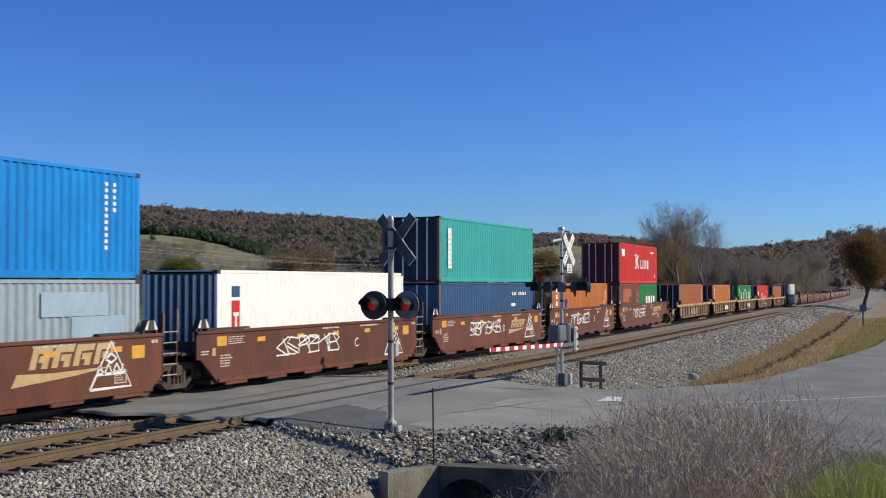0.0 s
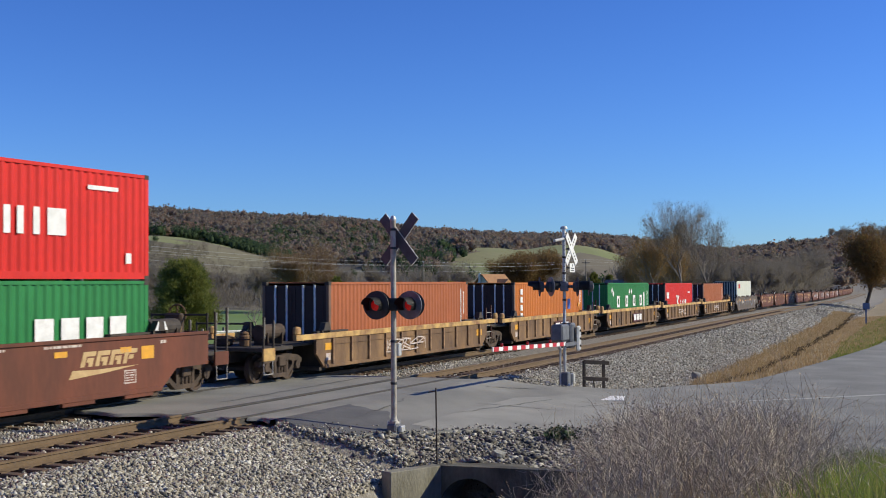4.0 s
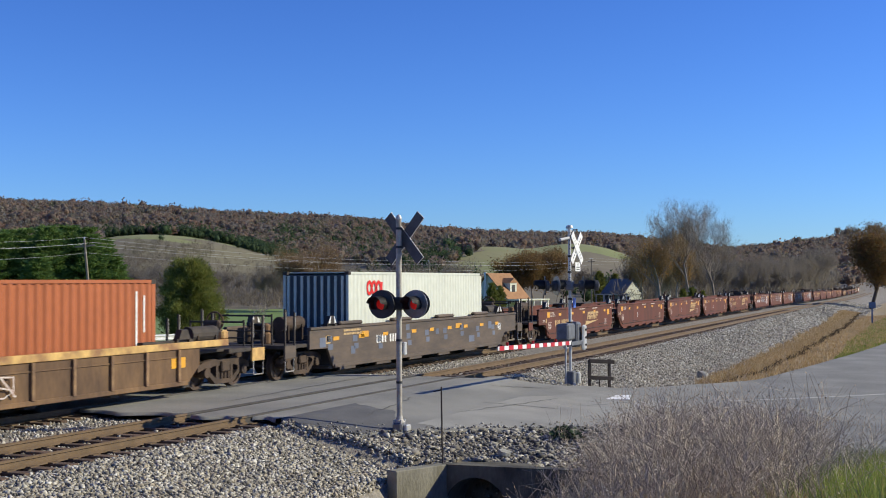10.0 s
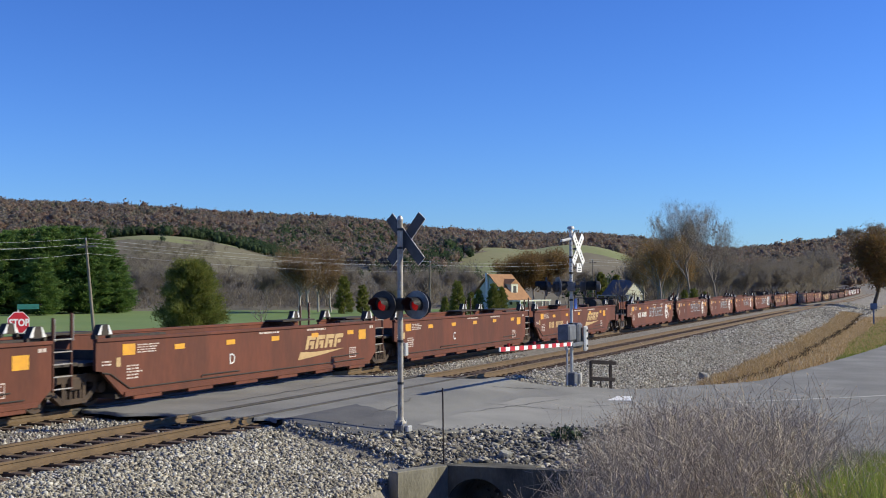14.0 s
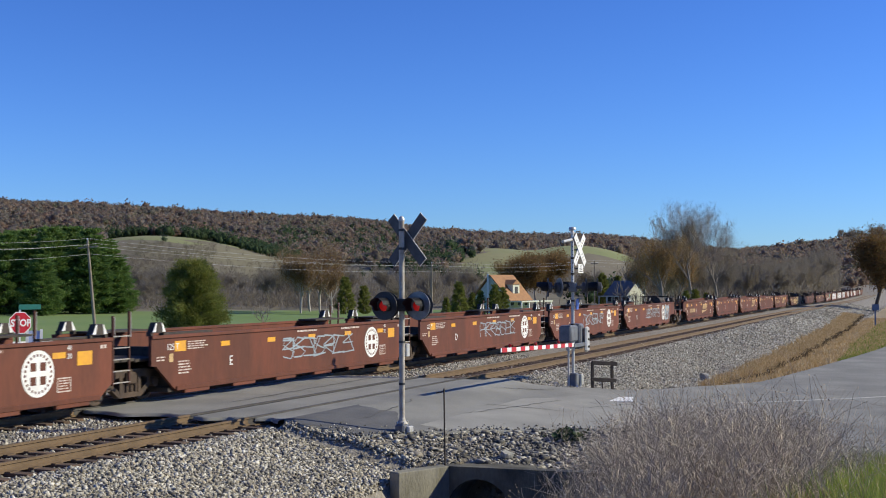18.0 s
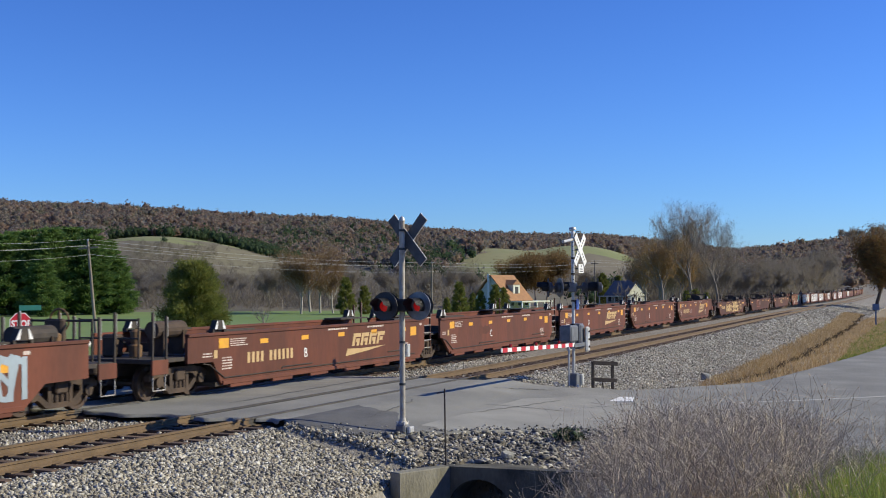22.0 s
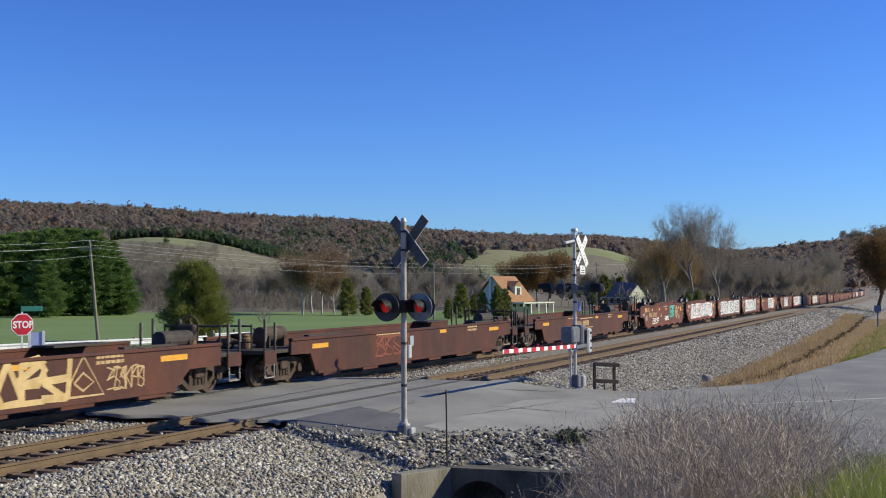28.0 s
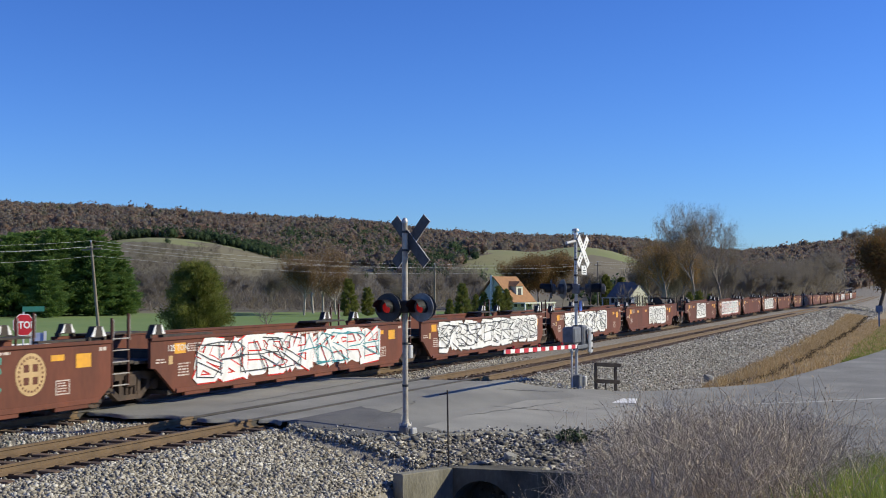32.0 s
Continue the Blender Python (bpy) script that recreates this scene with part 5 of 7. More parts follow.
            part("stencil", bars([(-0.9, -0.6, 0.75, 1.1)]), C_PALE, u)
        else:
            part("stencil", bars(block_text(-1.9, 0.78, 0.27, 11, (4,)) + [(-1.3, 1.3, 1.14, 1.19), (-1.3, 1.3, 0.66, 0.7)]), TAN, u, "cream block initials and number")


def line_marks(c, dz=0.0):
    """White block marks of a shipping line, as plain shapes."""
    bm = bars([(-1.25, -0.95, 1.0 + dz, 1.95 + dz), (-1.45, -0.85, 1.0 + dz, 1.1 + dz), (-1.45, -0.85, 1.85 + dz, 1.95 + dz)], y=-1.222)
    for pts in ([(-0.95, 1.45 + dz), (-0.3, 1.9 + dz)], [(-0.85, 1.5 + dz), (-0.25, 1.05 + dz)]):
        ribbon(bm, pts, 0.2, -1.223)
    for i, (a, b) in enumerate(((0.35, 0.55), (0.35, 0.95), (1.1, 1.3), (1.5, 1.7), (2.0, 2.2), (2.45, 2.65), (2.45, 3.05))):
        quadmark(bm, a, b, 1.0 + dz, (1.6 if i != 1 else 1.12) + dz, y=-1.224)
    part("load_mark", bm, WHITE, c, "white block marks")
    cmark(c, [(-5.4, -4.5, 1.75 + dz, 2.2 + dz)], WHITE, "white flag panel", skew=-0.2)
    cmark(c, [(3.8, 4.9, 2.1 + dz, 2.2 + dz), (5.2, 5.4, 0.4, 0.65)], WHITE)


make_train()


# ---------- things beside the track ----------
SILVER = mat("aluminium_paint", (0.52, 0.52, 0.51), (0.42, 0.41, 0.39), rough=0.5, metal=0.3, scale=3, fine=30, grain=0.15)
WEATHERED = mat("weathered_pole_paint", (0.46, 0.43, 0.37), (0.30, 0.26, 0.21), rough=0.7, scale=4, fine=25, grain=0.25)
DISC = mat("target_grey", (0.2, 0.2, 0.21), (0.14, 0.14, 0.15), rough=0.35, metal=0.3, scale=6)
LENS_ON = mat("lit_red_lens", (0.6, 0.012, 0.01), (0.5, 0.01, 0.01), rough=0.3, scale=20, glow=0.22)
LENS_DIM = mat("dim_red_lens", (0.34, 0.01, 0.012), (0.24, 0.01, 0.01), rough=0.25, scale=20, glow=0.12)
SIGN_RED = mat("sign_red", (0.50, 0.015, 0.025), (0.42, 0.012, 0.02), rough=0.4, scale=3, grain=0.08, bump=0.0)
SIGN_GREEN = mat("sign_green", (0.02, 0.16, 0.12), (0.02, 0.13, 0.10), rough=0.4, scale=3, grain=0.08, bump=0.0)
SIGN_BLUE = mat("sign_blue", (0.06, 0.14, 0.50), (0.05, 0.11, 0.42), rough=0.4, scale=3, grain=0.08, bump=0.0)
SIGN_BACK = mat("sign_back", (0.085, 0.085, 0.09), (0.06, 0.06, 0.065), rough=0.6, metal=0.2, scale=5)
TIMBER = mat("dark_timber", (0.05, 0.038, 0.03), (0.085, 0.065, 0.05), rough=0.9, scale=4, fine=30, stretch=(1, 1, 0.2))
POLE_WOOD = mat("pole_wood", (0.26, 0.22, 0.17), (0.18, 0.15, 0.12), rough=0.9, scale=3, fine=30, stretch=(1, 1, 0.15))


def turned(bm, m):
    bm.transform(m)
    return bm


def lamp_head(parent, m, lens, sunlit_disc):
    """A flasher: round background plate, housing, hood and red lens, facing its own -y."""
    head = part("lamp_head", turned(lathe([(0.03, 0.16), (0.16, 0.12), (0.17, 0.0), (0.02, 0.0)], 20, "Y"), m), SIGN_BACK, parent, "black flasher housing")
    plate_bm = bmesh.new()
    bmesh.ops.create_cone(plate_bm, cap_ends=True, segments=36, radius1=0.305, radius2=0.305, depth=0.02, matrix=Matrix.Rotation(radians(90), 4, "X"))
    # grey instead of black where the plate's colour carries the sunlight on it
    part("background", turned(plate_bm, m), DISC if sunlit_disc else BLACK, head, "round target plate")
    part("lens", turned(lathe([(0.115, -0.02), (0.11, -0.035), (0.06, -0.05), (0.01, -0.055)], 24, "Y"), m), lens, head, "red glass lens")
    hood = bmesh.new()
    rows = []
    for y in (-0.02, -0.36):
        rows.append([hood.verts.new((0.175 * math.cos(a), y * (1 if math.sin(a) > 0 else 0.55), 0.175 * math.sin(a))) for a in np.linspace(radians(-38), radians(218), 22)])
    for i in range(21):
        hood.faces.new((rows[0][i], rows[0][i + 1], rows[1][i + 1], rows[1][i]))
    r = bmesh.ops.solidify(hood, geom=hood.faces[:], thickness=0.008)
    part("hood", turned(hood, m), BLACK, head, "black tunnel hood")
    return head


def blade_pair(parent, m, front, back, lettered, half=0.61):
    """Two crossed boards; the white front is on the -y side."""
    for k, a in enumerate((42, -42)):
        mm = m @ Matrix.Translation((0, -0.02 * k, 0)) @ Matrix.Rotation(radians(a), 4, "Y")
        # dark back has its shade in the colour; white face overhangs as sunlit rim
        b = part("crossbuck_blade", turned(boxes((-0.115, 0.115, 0.0, 0.012, -half, half), bevel=0.003), mm), back, parent, "crossbuck board")
        part("board_face", turned(boxes((-0.121, 0.121, -0.014, -0.001, -half - 0.006, half + 0.006)), mm), front, b, "white reflective board face")
        if lettered:
            rows = [(-0.035, 0.035, z, z + 0.04) for z in np.arange(-0.45, 0.45, 0.12) if abs(z) > 0.14]
            part("board_lettering", turned(bars(rows, y=-0.0165), mm), BLACK, b, "black lettering")


def flasher_signal():
    """The signal mast nearest the camera: boards seen from behind, two flashers towards the camera."""
    x, y, z = 23.85, 11.2, -0.46
    s = tagged(empty("crossing_signal", pose(x, y, z)), "weathered steel signal mast with crossbuck and red flashers on gravel", "railway signal", "crossing signals")
    top = 4.62
    part("mast", rods(((0, 0, 0.1), (0.0, 0, top), 0.06), seg=16), WEATHERED, s, "stained grey pole")
    part("mast_cap", lathe([(0.07, top), (0.07, top + 0.03), (0.045, top + 0.09), (0.01, top + 0.11)], 14), SILVER, s, "bright domed cap")
    part("base_box", boxes((-0.15, 0.15, -0.11, 0.11, 0.05, 0.27), bevel=0.035), DISC, s, "grey cast base of the mast")
    part("base_collar", lathe([(0.12, 0.27), (0.11, 0.3), (0.075, 0.34), (0.066, 0.4)], 16), WEATHERED, s)
    for bx in (-0.1, 0.1):
        for by in (-0.08, 0.08):
            part("anchor_bolt", rods(((bx, by, 0.26), (bx, by, 0.33), 0.022), seg=6), SILVER, s)
    part("hinge_box", boxes((-0.05, 0.17, -0.2, -0.11, 0.08, 0.22), bevel=0.02), SILVER, s, "bright hinged cover")
    part("footing", boxes((-0.2, 0.2, -0.17, 0.17, -0.25, 0.05), bevel=0.04), CONCRETE, s, "rough concrete footing")
    for zz in (top - 0.22, top - 0.62, 2.0, 1.1):
        part("clamp_band", lathe([(0.063, zz), (0.07, zz), (0.07, zz + 0.05), (0.063, zz + 0.05)], 14), BLACK, s)
    m = Matrix.Translation((0.095, -0.08, 4.22)) @ Matrix.Rotation(radians(76), 4, "Z")
    blade_pair(s, m, WHITE, SIGN_BACK, False, 0.66)
    yaw = radians(-68)
    across = Vector((math.cos(yaw), math.sin(yaw), 0))
    a, b = across * -0.36 + Vector((0, 0, 2.80)), across * 0.36 + Vector((0, 0, 2.80))
    part("crossarm", rods((a, b, 0.045), seg=10), BLACK, s, "black crossarm")
    part("wire_box", boxes((-0.13, 0.13, -0.13, 0.13, 2.68, 2.95), bevel=0.03), BLACK, s)
    for side, bright in ((-0.36, False), (0.36, True)):
        for back in (0, 1):
            n = Vector((math.sin(yaw), -math.cos(yaw), 0))
            p = across * side + n * 0.16 * (1 if not back else -1) + Vector((0, 0, 2.80))
            turn = yaw + (math.pi if back else radians(-26 if side < 0 else -32))
            lamp_head(s, Matrix.Translation(p) @ Matrix.Rotation(turn, 4, "Z"), LENS_ON if not back else LENS_DIM, bright and not back)
    part("conduit_box", boxes((0.05, 0.2, -0.1, 0.06, 1.7, 1.98), bevel=0.015), SILVER, s, "small grey box")


def gate_signal():
    x, y, z = 37.2, 11.5, -0.52
    s = tagged(empty("crossing_gate", pose(x, y, z)), "aluminium gate mast with lowered red and white arm and crossbuck", "crossing gate", "crossing signals")
    grey = mat("machine_grey", (0.16, 0.165, 0.18), (0.10, 0.105, 0.115), rough=0.55, metal=0.2, scale=4)
    part("mast", rods(((0, 0, 0.4), (0, 0, 4.9), 0.05), seg=16), SILVER, s, "silver pole")
    part("mast_base", boxes((-0.22, 0.22, -0.22, 0.22, 0.0, 0.07), (-0.15, 0.15, -0.15, 0.15, 0.07, 0.5), bevel=0.03), grey, s, "grey cast base")
    for bx in (-0.18, 0.18):
        part("anchor_bolt", rods(((bx, -0.18, 0.06), (bx, -0.18, 0.16), 0.03), seg=6), WHITE, s)
    part("mast_cap", lathe([(0.07, 4.9), (0.07, 4.95), (0.03, 5.02)], 12), WHITE, s)
    blade_pair(s, Matrix.Translation((0.42, -0.1, 4.4)) @ Matrix.Rotation(radians(-6), 4, "Z"), WHITE, SIGN_BACK, True, 0.6)
    part("sign_bracket", rods(((0, 0, 4.4), (0.42, -0.06, 4.4), 0.03), ((0, 0, 3.8), (0.42, -0.06, 3.8), 0.025), seg=8), DARK, s)
    part("track_sign", boxes((0.2, 0.74, -0.13, -0.12, 3.66, 3.94)), WHITE, s, "small white track-count sign")
    part("sign_lettering", bars([(0.3, 0.64, 3.7, 3.73), (0.3, 0.64, 3.77, 3.8), (0.43, 0.5, 3.84, 3.91)], y=-0.135), BLACK, s)
    part("bell_arm", rods(((0, 0, 4.72), (-1.0, 0.0, 4.62), 0.045), ((0, 0, 4.72), (0.3, 0, 4.75), 0.04), seg=10), SILVER, s, "short pale side arm")
    part("bell", lathe([(0.01, 5.12), (0.1, 5.1), (0.12, 5.04), (0.12, 5.02)], 14), SILVER, s, "domed bell")
    ax, ay = math.cos(radians(-68)), math.sin(radians(-68))
    part("crossarm", rods(((-0.85 * ax, -0.85 * ay, 3.2), (0.85 * ax, 0.85 * ay, 3.2), 0.05), seg=10), SIGN_BACK, s, "dark crossarm")
    for k, turn, rim in ((-0.78, 205, False), (-0.42, 40, True), (0.42, 25, False), (0.78, 200, False)):
        lamp_head(s, Matrix.Translation((k * ax, k * ay, 3.2)) @ Matrix.Rotation(radians(turn), 4, "Z"), LENS_DIM, rim)
    part("junction_box", boxes((-0.11, 0.11, -0.12, 0.12, 3.05, 3.36), bevel=0.03), grey, s, "grey junction box on the mast")
    for i in range(10):
        part("climbing_step", rods(((-0.14, -0.05, 3.45 + 0.13 * i), (0.14, 0.05, 3.45 + 0.13 * i), 0.016), seg=6), DARK, s)
    for zz in (1.35, 2.0, 2.75, 3.6, 4.1):
        part("clamp_band", lathe([(0.052, zz), (0.066, zz), (0.066, zz + 0.06), (0.052, zz + 0.06)], 12), DARK, s)
    part("tag_plate", boxes((0.02, 0.28, -0.11, -0.09, 2.5, 2.82), bevel=0.003), SIGN_BLUE, s, "blue notice plate")
    part("gate_machine", boxes((-0.85, -0.1, -0.2, 0.2, 1.5, 2.02), bevel=0.05), grey, s, "grey gate mechanism housing")
    part("machine_cover", boxes((0.08, 0.52, -0.22, 0.2, 1.25, 2.05), bevel=0.06), grey, s, "grey drive housing with rounded corners")
    part("counterweight", boxes((0.3, 0.66, -0.36, -0.26, 1.15, 1.95), bevel=0.05), SILVER, s, "pale counterweight plate")
    part("counterweight", boxes((0.3, 0.66, 0.24, 0.34, 1.15, 1.95), bevel=0.05), SILVER, s, "pale counterweight plate")
    for zz in (1.32, 1.55, 1.8):
        part("weight_bolt", rods(((0.48, -0.4, zz), (0.48, -0.34, zz), 0.035), seg=6), DARK, s)
    part("arm_bracket", boxes((-0.8, 0.5, -0.3, -0.25, 1.34, 1.46), bevel=0.01), grey, s, "steel arm bracket")
    tilt = Matrix.Translation((0, 0, 1.41)) @ Matrix.Rotation(radians(1.4), 4, "Y")
    arm = part("gate_arm", boxes((-7.2, -0.75, -0.27, -0.245, -0.055, 0.055)), WHITE, s, "red and white striped arm")
    arm.matrix_basis = tilt
    for i in range(9):
        x1 = -1.0 - i * 0.72
        part("arm_stripe", boxes((max(x1 - 0.36, -7.19), x1, -0.278, -0.236, -0.06, 0.06)), SIGN_RED, arm, "red reflective band")
    for i in range(3):
        part("arm_lamp", rods(((-2.3 - i * 2.1, -0.26, 0.06), (-2.3 - i * 2.1, -0.26, 0.15), 0.04), seg=10), LENS_DIM, arm, "small red arm lamp")
    part("conduit", rods(((0.2, 0.06, 0.1), (0.2, 0.06, 1.3), 0.035), seg=8), DARK, s)
    part("conduit", rods(((-0.16, 0.1, 0.1), (-0.16, 0.1, 1.5), 0.03), seg=8), SILVER, s)
    part("foot_box", boxes((0.16, 0.36, -0.24, 0.0, 0.1, 0.45), bevel=0.03), SILVER, s, "grey foot box")


def marker_rack():
    r = tagged(empty("timber_rack", pose(37.35, 10.6, -0.62, 0, 0, -52)), "weathered dark two-rail rack standing in the ballast", "rack")
    for x in (-0.33, 0.33):
        part("post", boxes((x - 0.04, x + 0.04, -0.04, 0.04, -0.3, 0.98), bevel=0.006), TIMBER, r)
    for z in (0.4, 0.92):
        part("rail", turned(boxes((-0.42, 0.42, -0.075, -0.03, z - 0.06, z + 0.06), bevel=0.006), Matrix.Rotation(radians(4), 4, "Y")), TIMBER, r)
    part("prop", rods(((0.0, 0.05, 0.42), (0.05, 0.0, -0.2), 0.02), seg=6), TIMBER, r)


def small_things():
    g = float(ground_z(22.45, 9.55))
    st = tagged(empty("marker_stake", pose(22.45, 9.6, g - 0.1, 0, -1.6, 0)), "thin rusty steel stake with a small crosspiece", "stake")
    part("rod", rods(((0, 0, 0), (0, 0, 1.66), 0.017), seg=8), DARK, st)
    part("crosspiece", rods(((-0.03, 0.16, 1.57), (0.02, 0.0, 1.6), 0.011), seg=6), DARK, st)
    z = float(road_z(34.4, 9.2)) + float(grade(34.4))
    sl = part("pavement_slab", boxes((-0.66, 0.66, -0.38, 0.38, 0.0, 0.016), bevel=0.004), C_WHITE)
    sl.matrix_basis = pose(34.4, 9.25, z, 0, 0, 14)
    tagged(sl, "pale flat concrete slab lying on the road", "slab")
    # open cracks in the asphalt
    tar = mat("road_crack", (0.06, 0.06, 0.06), (0.1, 0.1, 0.1), rough=0.95)
    rng = random.Random(31)
    for xa, ya, xb, yb in ((29.8, 11.6, 30.4, 9.6), (27.6, 11.3, 32.5, 10.4), (24.5, 12.4, 28.2, 12.9), (31.5, 9.4, 34.5, 8.2), (33.0, 12.6, 35.0, 11.2), (25.5, 16.6, 34.5, 17.0)):
        verts, faces, n = [], [], 22
        for i in range(n):
            t = i / (n - 1)
            x, y = xa + (xb - xa) * t + rng.uniform(-0.06, 0.06), ya + (yb - ya) * t + rng.uniform(-0.06, 0.06)
            w = 0.012 + 0.014 * math.sin(math.pi * t) * rng.uniform(0.5, 1.3)
            zz = float(road_z(x, y)) + float(grade(x)) + 0.011
            verts += [(x - w, y - w, zz), (x + w, y + w, zz)]
            if i:
                faces.append((2 * i - 2, 2 * i, 2 * i + 1, 2 * i - 1))
        tagged(raw("road_crack", verts, faces, tar), "thin dark crack in the asphalt", "road crack", kind="structure")
    # two pale rocks
    for x, y, size, lab in ((23.85, 8.83, 0.19, "flat pale rock lying above the culvert"), (49.6, 9.75, 0.34, "pale weathered rock at the foot of the ballast")):
        bm = bmesh.new()
        bmesh.ops.create_icosphere(bm, subdivisions=2, radius=size)
        for v in bm.verts:
            k = 0.75 + 0.45 * noise.noise(v.co * (2.2 / size * 0.4) + Vector((x, y, 0)))
            v.co = Vector((v.co.x * k, v.co.y * k * 0.9, max(-0.5 * size, min(0.5 * size, v.co.z * k))))
        rock = part("rock", bm, CONCRETE)
        rock.matrix_basis = pose(x, y, float(ground_z(x, y)) + 0.3 * size, 14, -12, 30)
        tagged(rock, lab, "rock", "rocks")
    # pale line on the road
    verts, faces = [], []
    for i in range(30):
        t = i / 29
        x, y = 35.6 + 3.8 * t + 0.9 * t * t, 6.3 - 4.6 * t
        n = Vector((6.2, 6.0, 0)).normalized() * 0.1
        zz = float(road_z(x, y)) + float(grade(x)) + 0.006
        verts += [(x - n.x, y - n.y, zz), (x + n.x, y + n.y, zz)]
        if i:
            faces.append((2 * i - 2, 2 * i, 2 * i + 1, 2 * i - 1))
    tagged(raw("road_line", verts, faces, mat("worn_line_paint", (0.55, 0.53, 0.46), (0.36, 0.35, 0.31), rough=0.8, scale=3, fine=20)), "worn pale painted line on the road", "road marking", kind="structure")


def culvert():
    c = tagged(empty("culvert", Matrix()), "stained concrete culvert headwall with a round pipe", "culvert")
    yc, zc, r = 8.72, -1.62, 0.66
    arc = [(yc + r * math.cos(a), zc + r * math.sin(a)) for a in np.linspace(0, math.pi, 24)]
    pts = [(5.6, -2.6), (5.6, -0.70), (9.45, -0.74), (9.45, -2.6), (yc + r, -2.6)] + arc + [(yc - r, -2.6)]
    bm = plate(pts, 0.0, 0.28)
    bm.transform(Matrix(((0, 1, 0, 22.02), (1, 0, 0, 0), (0, 0, 1, 0), (0, 0, 0, 1))))
    bmesh.ops.recalc_face_normals(bm, faces=bm.faces)
    part("headwall", bm, STAINED, c)
    wing = boxes((0, 1.32, -0.14, 0.14, -2.6, -0.74), bevel=0.015)
    wing.transform(Matrix.Translation((22.12, 9.44, 0)) @ Matrix.Rotation(radians(155), 4, "Z"))
    part("wing_wall", wing, mat("wing_concrete", (0.27, 0.255, 0.2), (0.14, 0.13, 0.095), rough=0.92, scale=1.6, fine=18, bump=0.4, grain=0.3, stretch=(1, 1, 0.5)), c, "stained concrete wing wall")
    part("pipe_collar", boxes((22.31, 23.3, 7.85, 9.45, -1.0, -0.83), bevel=0.02), STAINED, c, "concrete slab over the pipe")
    pb = bmesh.new()
    for rr in (r - 0.005, r + 0.07):
        bmesh.ops.create_cone(pb, cap_ends=False, segments=32, radius1=rr, radius2=rr, depth=6.0, matrix=Matrix.Translation((25.05, yc, zc)) @ Matrix.Rotation(radians(90), 4, "Y"))
    part("pipe", pb, CONCRETE, c, "dark concrete pipe")
    # added dark block at the far end keeps the inside black
    part("pipe_end", boxes((27.9, 28.0, yc - 0.6, yc + 0.6, zc - 0.6, zc + 0.6)), DARK, c)


def place(px, depth, z=None):
    """A spot on the plan by bearing and distance along the view."""
    b = float(bearing(px))
    r = depth / math.cos(b - HEAD)
    x, y = r * math.cos(b), r * math.sin(b)
    return x, y, float(ground_z(x, y)) if z is None else z


